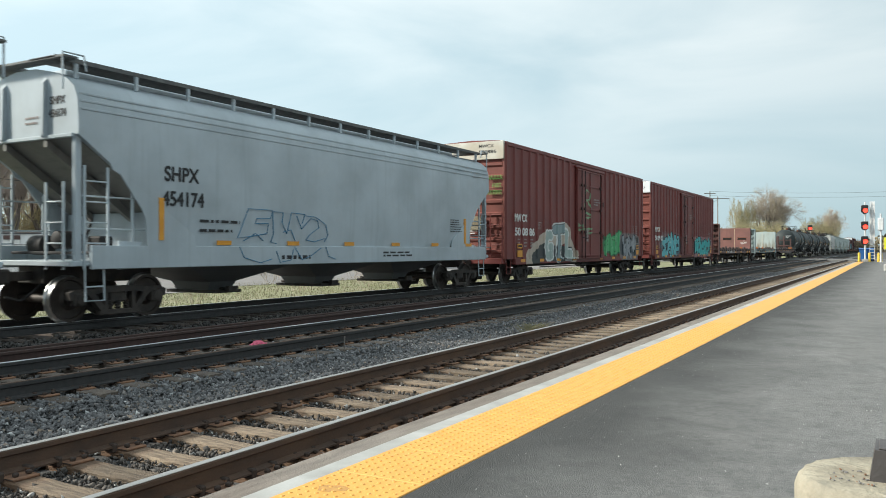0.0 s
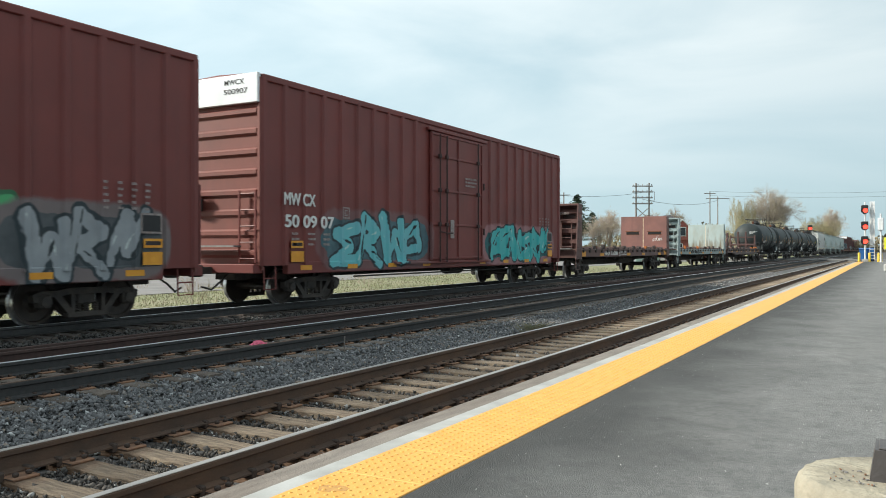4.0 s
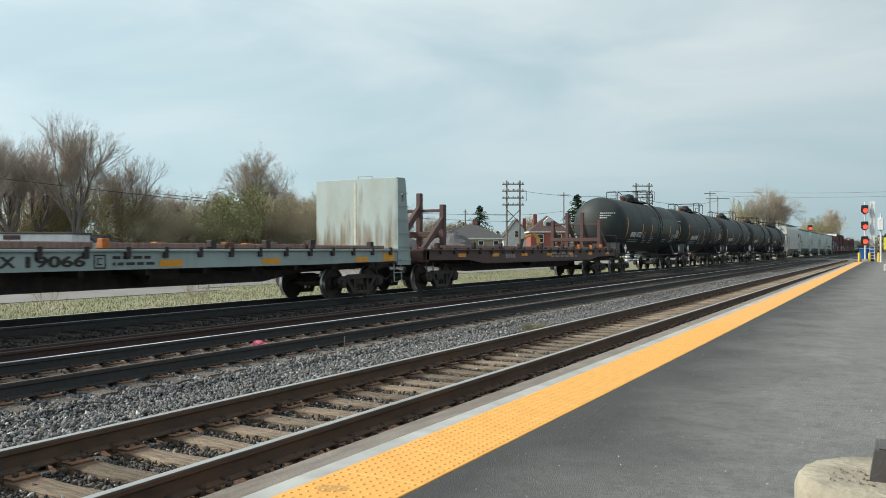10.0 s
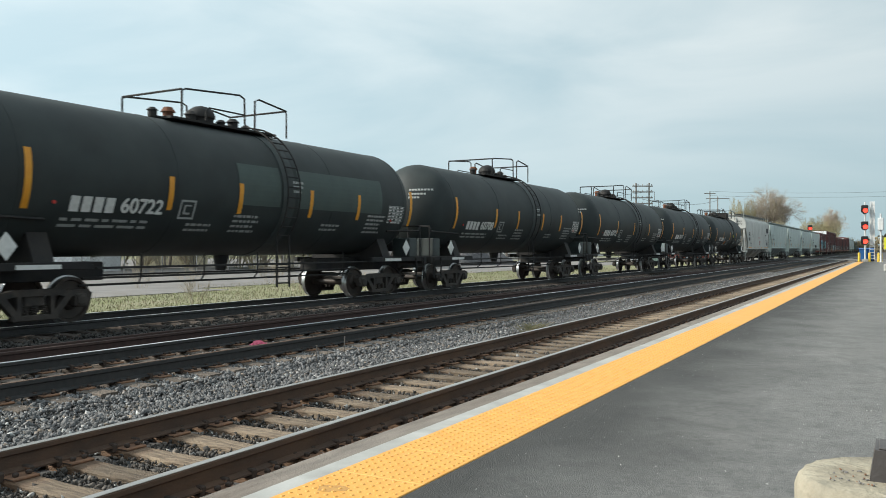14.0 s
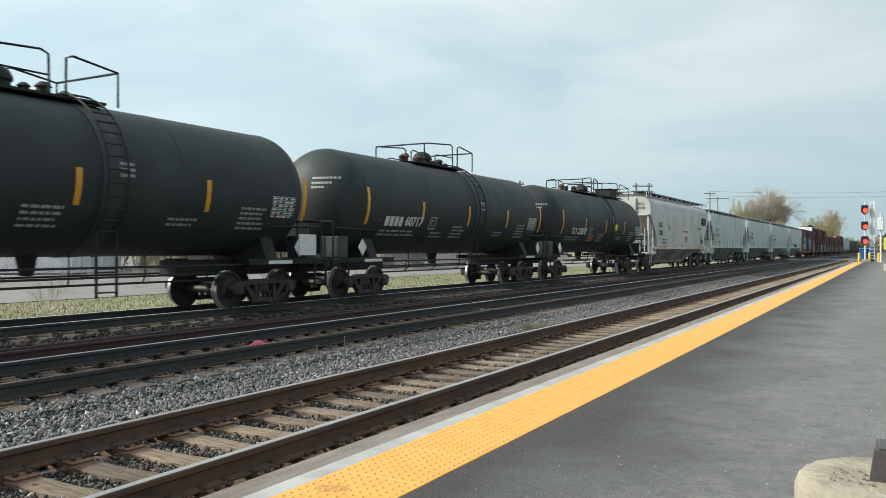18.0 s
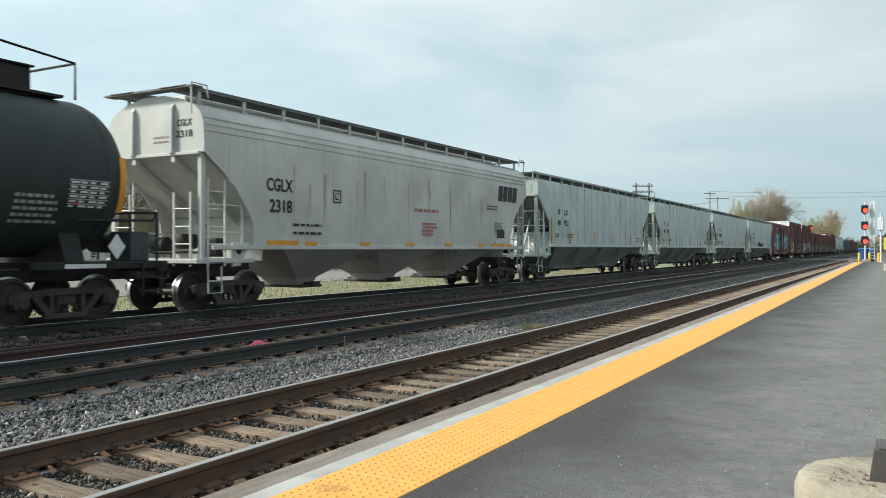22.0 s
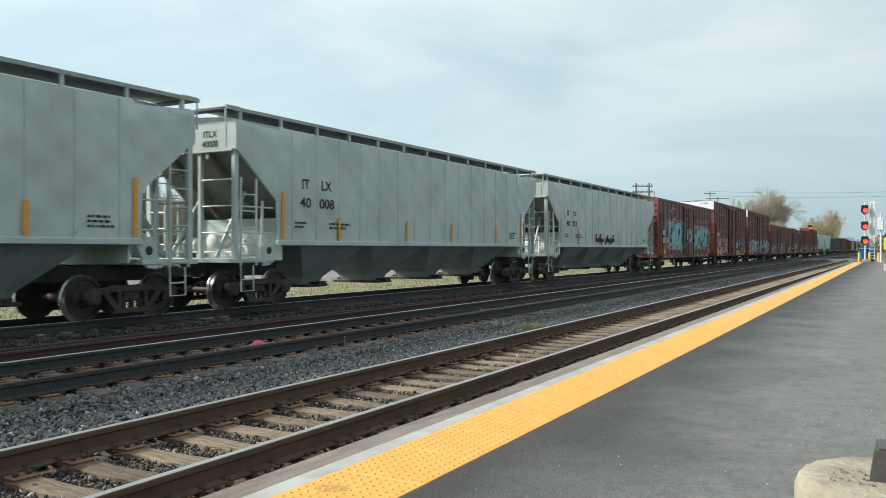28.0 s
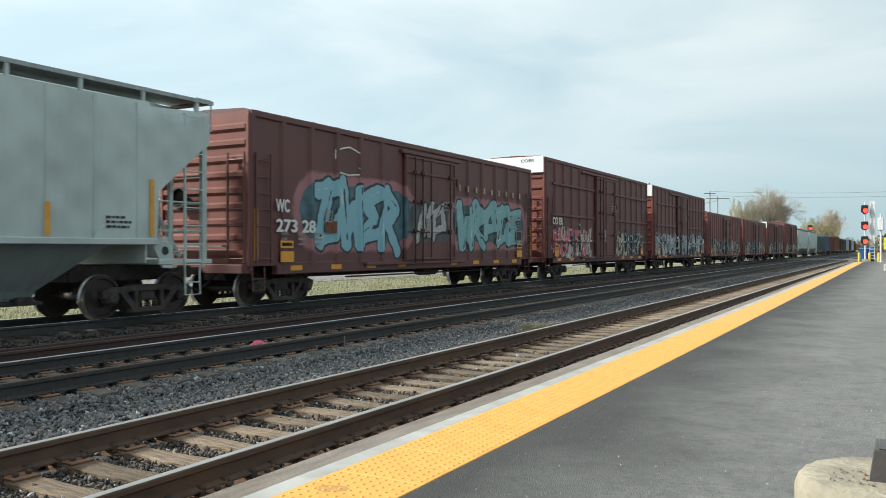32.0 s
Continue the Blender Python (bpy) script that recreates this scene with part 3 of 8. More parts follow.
def sideframe_mesh():
    s = Shape()
    for e in (-1, 1):
        x0, x1 = (e * 0.94, e * 1.1)
        top = [(-1.12, 0.56), (-0.98, 0.62), (-0.6, 0.62), (-0.42, 0.66), (0.42, 0.66), (0.6, 0.62), (0.98, 0.62), (1.12, 0.56), (1.1, 0.42), (0.98, 0.42), (0.94, 0.52), (0.62, 0.5), (0.44, 0.54), (-0.44, 0.54), (-0.62, 0.5), (-0.94, 0.52), (-0.98, 0.42), (-1.1, 0.42)]
        s.prism(top, "x", x0, x1)
        s.prism([(-0.72, 0.52), (-0.56, 0.52), (-0.26, 0.16), (-0.38, 0.13)], "x", x0, x1)
        s.prism([(0.72, 0.52), (0.56, 0.52), (0.26, 0.16), (0.38, 0.13)], "x", x0, x1)
        s.box(x0, x1, -0.44, 0.44, 0.1, 0.21, 0.02)
        for yy in (-0.34, 0.3):
            s.box(x0, x1, yy - 0.02, yy + 0.06, 0.16, 0.6)
        for yy in (-0.889, 0.889):
            s.box(e * 0.93, e * 1.13, yy - 0.13, yy + 0.13, 0.3, 0.56, 0.03)
            s.lathe([(e * 1.13, 0.11), (e * 1.16, 0.11), (e * 1.175, 0.06)], "x", (0, yy, 0.425), 12)
    s.box(-1.05, 1.05, -0.2, 0.2, 0.34, 0.56, 0.03)
    return s.mesh("sideframe", M["truck"])


def spring_mesh():
    s = Shape()
    for e in (1,):
        for yy in (-0.19, -0.0, 0.19):
            p = [(e * 1.02 + 0.05 * math.cos(a), yy + 0.06 * math.sin(a), 0.21 + 0.16 * a / (10 * math.pi)) for a in [k * math.pi / 3 for k in range(31)]]
            s.tube(p, 0.014, 4)
    return s.mesh("spring_nest", M["truck"])


FRAME_ME, SPRING_ME = sideframe_mesh(), spring_mesh()


def bogie(car, y):
    b = part("truck", FRAME_ME, None, car, at=pose(0, y, 0))
    for turn in (0, 180):
        part("spring_nest", SPRING_ME, None, b, at=pose(0, 0, 0, 0, 0, turn))
    for dy in (-0.889, 0.889):
        w = part("wheelset", WHEEL_ME, None, b, at=pose(0, dy, WHEEL_R))
        WHEELSETS.append((w, dy))


def coupler(car, y, out):
    s = Shape()
    s.box(-0.09, 0.09, min(y, y + out * 0.75), max(y, y + out * 0.75), 0.78, 0.95, 0.02)
    s.box(-0.16, 0.13, min(y + out * 0.6, y + out * 0.88), max(y + out * 0.6, y + out * 0.88), 0.72, 1.0, 0.04)
    part("coupler", s, M["truck"], car)
    h = Shape()
    h.tube([(0.3, y, 0.8), (0.34, y + out * 0.3, 0.6), (0.3, y + out * 0.55, 0.42), (0.22, y + out * 0.8, 0.5)], 0.025, 6)
    part("brake_hose", h, M["black"], car)


def wagon(name, label, category, q0, q1):
    c = thing(name, label, category, "freight train", at=pose(TRACKS["train"], (q0 + q1) / 2, TOP["train"]))
    CARS.append((c, (q0 + q1) / 2))
    return c


def steel_paint(name, col, grime=0.5, seed=0.0, tags=(), dull=0.55, pieces=()):
    """Weathered wagon paint: patchy tone, streaks that run down, road dirt, and any sprayed pieces on top."""
    m = mat(name, col, [c * 0.82 for c in col], 0.8, dull, bump=0.12, bscale=3.5, dirt=[c * 0.45 + 0.02 for c in col], dirt_amount=grime, dscale=0.9)
    n, l = m.node_tree.nodes, m.node_tree.links
    b = n["Principled BSDF"]
    last = b.inputs["Base Color"].links[0].from_socket
    co = [k for k in n if k.bl_idname == "ShaderNodeTexCoord"][0]
    mp = n.new("ShaderNodeMapping")
    mp.inputs["Scale"].default_value = (1, 3.2, 0.22)
    mp.inputs["Location"].default_value = (seed, seed * 3.1, 0)
    l.new(co.outputs["Object"], mp.inputs[0])
    no = n.new("ShaderNodeTexNoise")
    no.inputs["Scale"].default_value, no.inputs["Detail"].default_value = 2.2, 6
    l.new(mp.outputs[0], no.inputs["Vector"])
    rp = n.new("ShaderNodeValToRGB")
    rp.color_ramp.elements[0].position, rp.color_ramp.elements[1].position = 0.52, 0.75
    rp.color_ramp.elements[1].color = (grime, grime, grime, 1)
    l.new(no.outputs["Fac"], rp.inputs[0])
    mx = n.new("ShaderNodeMix")
    mx.data_type = "RGBA"
    mx.inputs[7].default_value = rgba([c * 0.5 + 0.015 for c in col])
    l.new(rp.outputs[0], mx.inputs[0])
    l.new(last, mx.inputs[6])
    last = mx.outputs[2]

    def math_node(op, a, v):
        k = n.new("ShaderNodeMath")
        k.operation = op
        for i, q in enumerate((a, v)):
            if isinstance(q, (int, float)):
                k.inputs[i].default_value = q
            else:
                l.new(q, k.inputs[i])
        return k.outputs[0]

    # Sprayed letters drawn as rounded strokes, in layers from the outline inwards.
    for strokes, layers in pieces:
        wob = n.new("ShaderNodeTexNoise")
        wob.inputs["Scale"].default_value, wob.inputs["Detail"].default_value = 3.0, 3
        l.new(co.outputs["Object"], wob.inputs["Vector"])
        near = None
        for y0, z0, y1, z1, r in strokes:
            def vec(op, a, v):
                k = n.new("ShaderNodeVectorMath")
                k.operation = op
                l.new(a, k.inputs[0])
                if isinstance(v, tuple):
                    k.inputs[1].default_value = v
                else:
                    l.new(v, k.inputs[1])
                return k
            flat_ = vec("MULTIPLY", co.outputs["Object"], (0, 1, 1)).outputs[0]
            pa = vec("SUBTRACT", flat_, (0, y0, z0)).outputs[0]
            q = (y1 - y0) ** 2 + (z1 - z0) ** 2 + 1e-6
            tt = vec("DOT_PRODUCT", pa, (0, (y1 - y0) / q, (z1 - z0) / q)).outputs["Value"]
            cl = n.new("ShaderNodeClamp")
            l.new(tt, cl.inputs[0])
            sc = n.new("ShaderNodeVectorMath")
            sc.operation = "SCALE"
            sc.inputs[0].default_value = (0, y1 - y0, z1 - z0)
            l.new(cl.outputs[0], sc.inputs["Scale"])
            dist = math_node("SUBTRACT", vec("DISTANCE", pa, sc.outputs[0]).outputs["Value"], r)
            near = dist if near is None else math_node("MINIMUM", near, dist)
        near = math_node("ADD", near, math_node("MULTIPLY", math_node("SUBTRACT", wob.outputs["Fac"], 0.5), 0.22))
        for limit, tone, tone2 in layers:
            tn = n.new("ShaderNodeMix")
            tn.data_type = "RGBA"
            tn.inputs[6].default_value, tn.inputs[7].default_value = rgba(tone), rgba(tone2)
            l.new(wob.outputs["Fac"], tn.inputs[0])
            mr = n.new("ShaderNodeMapRange")
            mr.inputs["From Min"].default_value, mr.inputs["From Max"].default_value = limit, limit - (0.1 if limit > 0.2 else 0.02)
            l.new(near, mr.inputs[0])
            st = n.new("ShaderNodeMix")
            st.data_type = "RGBA"
            l.new(mr.outputs[0], st.inputs[0])
            l.new(last, st.inputs[6])
            l.new(tn.outputs[2], st.inputs[7])
            last = st.outputs[2]
    if tags:
        sp = n.new("ShaderNodeSeparateXYZ")
        l.new(co.outputs["Object"], sp.inputs[0])
    for i, (y0, y1, z0, z1, fills, line, halo, cells) in enumerate(tags):
        wob = n.new("ShaderNodeTexNoise")
        wob.inputs["Scale"].default_value, wob.inputs["Detail"].default_value = 2.6, 2
        l.new(co.outputs["Object"], wob.inputs["Vector"])
        du = math_node("MINIMUM", math_node("SUBTRACT", sp.outputs[1], y0), math_node("SUBTRACT", y1, sp.outputs[1]))
        dw = math_node("MINIMUM", math_node("SUBTRACT", sp.outputs[2], z0), math_node("SUBTRACT", z1, sp.outputs[2]))
        d = math_node("ADD", math_node("MINIMUM", du, dw), math_node("MULTIPLY", math_node("SUBTRACT", wob.outputs["Fac"], 0.5), 1.1))
        vm = n.new("ShaderNodeMapping")
        vm.inputs["Scale"].default_value = (0.0, cells * 1.55, cells * 0.62)
        vm.inputs["Location"].default_value = (0, 3.7 * i + seed, 1.3 * i)
        vm.inputs["Rotation"].default_value = (0.25, 0, 0)
        l.new(co.outputs["Object"], vm.inputs[0])
        wn = n.new("ShaderNodeTexNoise")
        wn.inputs["Scale"].default_value = 1.6
        l.new(vm.outputs[0], wn.inputs["Vector"])
        wv = n.new("ShaderNodeMix")
        wv.data_type = "VECTOR"
        wv.inputs[0].default_value = 0.42
        l.new(vm.outputs[0], wv.inputs[4])
        l.new(wn.outputs["Color"], wv.inputs[5])
        edge, cell = n.new("ShaderNodeTexVoronoi"), n.new("ShaderNodeTexVoronoi")
        edge.feature = "DISTANCE_TO_EDGE"
        for k in (edge, cell):
            k.inputs["Scale"].default_value = 1.7
            l.new(wv.outputs[1], k.inputs["Vector"])
        hue = n.new("ShaderNodeSeparateColor")
        l.new(cell.outputs["Color"], hue.inputs[0])
        ramp = n.new("ShaderNodeValToRGB")
        ramp.color_ramp.interpolation = "CONSTANT"
        while len(ramp.color_ramp.elements) < len(fills):
            ramp.color_ramp.elements.new(0.5)
        for k, c in enumerate(fills):
            ramp.color_ramp.elements[k].position = k / len(fills)
            ramp.color_ramp.elements[k].color = rgba(c)
        l.new(hue.outputs[0], ramp.inputs[0])
        ol = n.new("ShaderNodeMix")
        ol.data_type = "RGBA"
        ol.inputs[6].default_value = rgba(line)
        l.new(math_node("GREATER_THAN", edge.outputs["Distance"], 0.055), ol.inputs[0])
        l.new(ramp.outputs[0], ol.inputs[7])
        # A second layer of thin pale and dark strokes over the fills.
        over = ol.outputs[2]
        for kk, (width, tone, part_of) in enumerate(((0.045, (0.75, 0.78, 0.76), 0.56), (0.05, line, 0.52), (0.04, halo or (0.5, 0.5, 0.5), 0.58))):
            m3 = n.new("ShaderNodeMapping")
            m3.inputs["Scale"].default_value = (0.0, cells * (2.2 + kk), cells * (1.3 - 0.2 * kk))
            m3.inputs["Location"].default_value = (0, 5.1 * kk + seed * 2, 2.3 * i)
            m3.inputs["Rotation"].default_value = (0.5 - 0.45 * kk, 0, 0)
            l.new(wv.outputs[1], m3.inputs[0])
            e3 = n.new("ShaderNodeTexVoronoi")
            e3.feature = "DISTANCE_TO_EDGE"
            e3.inputs["Scale"].default_value = 1.0
            l.new(m3.outputs[0], e3.inputs["Vector"])
            g3 = n.new("ShaderNodeTexNoise")
            g3.inputs["Scale"].default_value = 1.3
            l.new(m3.outputs[0], g3.inputs["Vector"])
            x3 = n.new("ShaderNodeMix")
            x3.data_type = "RGBA"
            x3.inputs[7].default_value = rgba(tone)
            l.new(math_node("MULTIPLY", math_node("LESS_THAN", e3.outputs["Distance"], width), math_node("GREATER_THAN", g3.outputs["Fac"], part_of)), x3.inputs[0])
            l.new(over, x3.inputs[6])
            over = x3.outputs[2]
        for limit, col_in in ((-0.22, halo), (0.02, line), (0.08, None)):
            if limit < 0 and halo is None:
                continue
            st = n.new("ShaderNodeMix")
            st.data_type = "RGBA"
            mr = n.new("ShaderNodeMapRange")
            mr.inputs["From Min"].default_value, mr.inputs["From Max"].default_value = limit, limit + (0.12 if limit < 0 else 0.015)
            l.new(d, mr.inputs[0])
            f = mr.outputs[0]
            if limit < 0:
                f = math_node("MULTIPLY", f, 0.75)
            l.new(f, st.inputs[0])
            l.new(last, st.inputs[6])
            if col_in is None:
                l.new(over, st.inputs[7])
            else:
                st.inputs[7].default_value = rgba(col_in)
            last = st.outputs[2]
    l.new(last, b.inputs["Base Color"])
    return m


def ladder(s, x, y, z0, z1, width=0.45, axis="y", step=0.38, r=0.016):
    """Rungs and two rails; the rungs run along y (side) or x (end)."""
    a, b = -width / 2, width / 2
    for e in (a, b):
        p = (x, y + e) if axis == "y" else (x + e, y)
        s.box(p[0] - 0.02, p[0] + 0.02, p[1] - 0.02, p[1] + 0.02, z0, z1)
    k = int((z1 - z0) / step)
    for i in range(k + 1):
        z = z0 + 0.1 + i * step
        if z < z1:
            s.tube([(x, y + a, z), (x, y + b, z)] if axis == "y" else [(x + a, y, z), (x + b, y, z)], r, 5)
    return s


def stirrup(car, y, material, z0=0.95):
    s = Shape()
    s.tube([(1.42, y - 0.2, z0), (1.44, y - 0.2, 0.42), (1.44, y + 0.2, 0.42), (1.42, y + 0.2, z0)], 0.02, 5)
    s.tube([(1.43, y - 0.2, 0.68), (1.43, y + 0.2, 0.68)], 0.018, 5)
    part("step", s, material, car)


def tagged_stuff(ob):
    tagged(ob, kind="stuff")
    return ob


def lines(name, car, x, y, z, rows, material, w=0.9, h=0.07, gap=0.14, seed=0, blocks=5):
    """Small stencilled data too small to read: short bars."""
    s = Shape()
    rng = random.Random(seed)
    for r in range(rows):
        yy = y
        end = y + w * rng.uniform(0.7, 1.0)
        while yy < end:
            k = rng.uniform(0.06, 0.22) * w
            s.box(x, x + 0.004, yy, min(yy + k, end), z - r * gap - h, z - r * gap)
            yy += k + 0.05 * w
    return tagged_stuff(part(name, s, material, car))


def data_square(c, at, size, material):
    """A small stencilled square with a mark in it; it lies in the pose's plane."""
    a, b = size / 2, size / 2 * 0.8
    s = Shape()
    for x0, x1, y0, y1 in ((-a, a, b, a), (-a, a, -a, -b), (-a, -b, -b, b), (b, a, -b, b), (-0.45 * a, 0.45 * a, 0.35 * a, 0.5 * a), (-0.45 * a, -0.25 * a, -0.5 * a, 0.35 * a), (-0.25 * a, 0.4 * a, -0.5 * a, -0.3 * a)):
        s.box(x0, x1, y0, y1, 0, 0.003)
    part("stencil_square", s, material, c, at=at)


def boxcar(q0, q1, top, label, paint, end_paint, ribs_left, door_w, mark="", number="", end_white=False, texts=(), cross=False, seed=1, yellow=True, clean=True, detail=2, short=3.6, mark_at=(1.3, 2.58, 1.2, 1.7, 2.04, 1.95), axle=2.35, pale_roof=False, rungs=True):
    c = wagon("boxcar", label, "boxcar", q0, q1)
    L = q1 - q0
    h = L / 2
    W = 1.45
    zb = 0.98
    body = Shape()
    body.prism([(-W, zb), (W, zb), (W, top - 0.12), (W - 0.25, top - 0.02), (0, top + 0.03), (-W + 0.25, top - 0.02), (-W, top - 0.12)], "y", -h + 0.04, h - 0.04)
    part("body", body, paint, c)
    roof = Shape()
    for i in range(int(L / 1.05)):
        y = -h + 0.5 + i * 1.05
        roof.prism([(-W, top - 0.1), (-W + 0.25, top), (0, top + 0.06), (W - 0.25, top), (W, top - 0.1), (W, top - 0.13), (-W, top - 0.13)], "y", y - 0.06, y + 0.06)
    part("roof_ribs", roof, M["roof"] if pale_roof else paint, c)
    for e in (-1, 1):
        part("top_rail", Shape().box(e * (W - 0.02) - 0.05, e * (W - 0.02) + 0.07 * (e > 0) + 0.0, -h, h, top - 0.24, top - 0.08, 0.02), paint, c)
        part("side_sill", Shape().box(*sorted((e * 1.28, e * 1.47)), -h + 0.9, h - 0.9, 0.76, 1.06, 0.02), paint, c)
    # Posts on the platform side one by one, those of the far side joined.
    d0, d1 = -door_w / 2, door_w / 2
    ys = [-h + 0.06 + (d0 + h - 0.06) * i / ribs_left for i in range(ribs_left)] + [d1 + (h - 0.06 - d1) * (i + 1) / ribs_left for i in range(ribs_left)]
    far = Shape()
    for y in ys:
        pr = [(y - 0.1, W), (y - 0.055, W + 0.06), (y + 0.055, W + 0.06), (y + 0.1, W)]
        sh = Shape().prism([(b, a) for a, b in pr], "z", zb, top - 0.2)
        if detail > 1:
            part("side_post", sh, paint, c)
        else:
            far.prism([(b, a) for a, b in pr], "z", zb, top - 0.2)
        far.prism([(-b, a) for a, b in pr], "z", zb, top - 0.2)
    tagged(part("far_side_framing", far, paint, c), kind="stuff")
    if cross:
        for z in (top - 1.15, top - 2.5, 1.75):
            for a, b in ((-h + 0.75, d0 - 0.1), (d1 + 0.1, h - 0.1)):
                part("side_rail", Shape().box(W, W + 0.085, a, b, z - 0.05, z + 0.05, 0.015), paint, c)
    # Door with its frame, braces, bars and tracks.
    dr = part("door", Shape().box(W + 0.02, W + 0.09, d0 + 0.05, d1 - 0.05, zb + 0.02, top - 0.42, 0.02), paint, c)
    fr = Shape()
    zs = [zb + 0.1, zb + (top - zb) * 0.26, zb + (top - zb) * 0.5, zb + (top - zb) * 0.74, top - 0.5]
    for z in zs:
        fr.box(W + 0.09, W + 0.125, d0 + 0.08, d1 - 0.08, z - 0.035, z + 0.035, 0.01)
    for y in (d0 + 0.09, (d0 + d1) / 2, d1 - 0.09):
        fr.box(W + 0.09, W + 0.13, y - 0.035, y + 0.035, zb + 0.06, top - 0.46, 0.01)
    part("door_frame", fr, paint, dr)
    for y in (d0 + 0.5, d0 + 0.95, d1 - 0.5):
        part("lock_bar", Shape().tube([(W + 0.17, y, zb - 0.02), (W + 0.17, y, top - 0.5)], 0.026, 6), M["door_iron"], dr)
        for z in zs[1:4]:
            part("bar_guide", Shape().box(W + 0.12, W + 0.2, y - 0.07, y + 0.07, z - 0.06, z + 0.06, 0.01), M["door_iron"], dr)
    hd = Shape().tube([(W + 0.2, d0 + 0.5, zb + 0.95), (W + 0.22, d0 + 0.95, zb + 0.9), (W + 0.22, d0 + 1.25, zb + 0.92)], 0.024, 6)
    part("door_handle", hd, M["door_iron"], dr)
    part("door_plate", Shape().box(W + 0.125, W + 0.135, d0 + 1.25, d0 + 1.5, zb + 0.75, zb + 1.35, 0.004), M["faint"], dr, "small pale plate on the door")
    for z in (zb + 1.0, zb + 2.6):
        part("door_stop", Shape().box(W + 0.02, W + 0.15, d1 - 0.03, d1 + 0.06, z - 0.12, z + 0.12, 0.01), M["door_iron"], c)
    part("door_track", Shape().box(W, W + 0.13, d0 - (2.0 if cross else 0.15), d1 + 0.3, top - 0.42, top - 0.32, 0.015), paint, c)
    part("door_track", Shape().box(W, W + 0.13, d0 - 2.0, d1 + 0.6, zb - 0.06, zb + 0.02, 0.01), paint, c)
    # Ends: pressed ribs, brake wheel, ladder, walkway.
    for e in (-1, 1):
        s = Shape()
        k = 9
        for i in range(k):
            z = zb + 0.3 + i * (top - zb - 0.75) / (k - 1)
            y = e * (h - 0.04)
            part("end_rib", Shape().prism([(y, z - 0.16), (y + e * 0.1, z - 0.05), (y + e * 0.1, z + 0.04), (y, z + 0.12)], "x", -W + 0.12, W - 0.12), end_paint, c)
        s.box(-W, W, *sorted((e * (h - 0.06), e * (h + 0.0))), zb - 0.1, top - 0.1)
        for xx in (-W, W - 0.1):
            s.box(xx, xx + 0.1, *sorted((e * (h - 0.04), e * (h + 0.06))), zb, top - 0.15, 0.015)
        part("end_wall", s, end_paint, c)
        lad = Shape()
        ladder(lad, W - 0.32, e * (h + 0.14), 1.05, short if rungs else 2.75, 0.5, "x")
        part("end_ladder", lad, paint, c)
        if rungs:
            lad = Shape()
            ladder(lad, W + 0.09, e * (h - 0.35), 1.05, short, 0.5, "y")
            part("side_ladder", lad, paint, c)
        part("end_sill", Shape().box(-1.4, 1.4, *sorted((e * (h - 0.1), e * (h + 0.22))), 0.8, 1.02, 0.02), paint, c)
        part("walkway", Shape().box(-0.9, 0.9, *sorted((e * (h + 0.1), e * (h + 0.35))), 1.42, 1.46), M["galv"], c)
        bw = Shape()
        bw.lathe([(e * (h + 0.22), 0.26), (e * (h + 0.26), 0.26), (e * (h + 0.26), 0.22), (e * (h + 0.22), 0.22)], "y", (-0.6, 0, 2.6), 16)
        bw.box(-0.75, -0.45, *sorted((e * h, e * (h + 0.2))), 2.3, 2.6)
        part("brake_wheel", bw, M["truck"], c)
        stirrup(c, e * (h - 0.3), paint)
        coupler(c, e * (h - 0.1), e)
        bogie(c, e * (h - axle))
        if yellow:
            part("reflector", Shape().box(W + 0.062, W + 0.068, *sorted((e * (h - 1.45), e * (h - 0.97))), 1.06, 1.32), M["orange"], c, "amber reflective patch")
            part("amber_label", Shape().box(W + 0.062, W + 0.066, *sorted((e * (h - 1.43), e * (h - 0.97))), 1.4, 1.58), M["orange"], c, "small amber label")
            part("label_face", Shape().box(W + 0.066, W + 0.068, *sorted((e * (h - 1.39), e * (h - 1.01))), 1.45, 1.53), M["pocket"], c)
    if end_white:
        part("end_panel", Shape().box(-W + 0.02, W - 0.02, -h - 0.13, -h - 0.01, top - 0.75, top - 0.06, 0.01), M["panel_white"] if clean else M["panel_worn"], c, "white painted panel at the top of the end wall" if clean else "worn grey and white panel at the top of the end wall")
        if mark:
            words("end_mark", mark.replace(" ", ""), 0.17, M["ink"], c, on_end(0.7, -h - 0.132, top - 0.24), 0.62, 0.002)
            if number:
                words("end_number", number.replace(" ", ""), 0.17, M["ink"], c, on_end(0.75, -h - 0.132, top - 0.46), 0.75, 0.002)
    for i in range(9):
        y = -h + 1.6 + i * (L - 3.2) / 8
        if abs(y) > door_w / 2:
            part("reflector", Shape().box(1.472, 1.477, y - 0.22, y + 0.22, 0.85, 0.97), M["orange"], c)
    under = Shape()
    under.box(-0.35, 0.35, -h + 0.3, h - 0.3, 0.62, 0.98, 0.02)
    for y in (-2.6, -0.7, 1.4, 3.2):
        under.box(-1.3, 1.3, y - 0.06, y + 0.06, 0.72, 0.98)
    under.lathe([(-0.5, 0.2), (0.5, 0.2)], "y", (0.75, 1.0, 0.72), 12)
    under.tube([(1.2, -h + 4, 0.62), (1.2, h - 4, 0.62)], 0.025, 5)
    part("underframe", under, M["truck"], c)
    if mark:
        words("reporting_mark", mark, 0.42, M["white"], c, on_side(W + 0.066, -h + mark_at[0], mark_at[1]), mark_at[2], 0.0, 0.014)
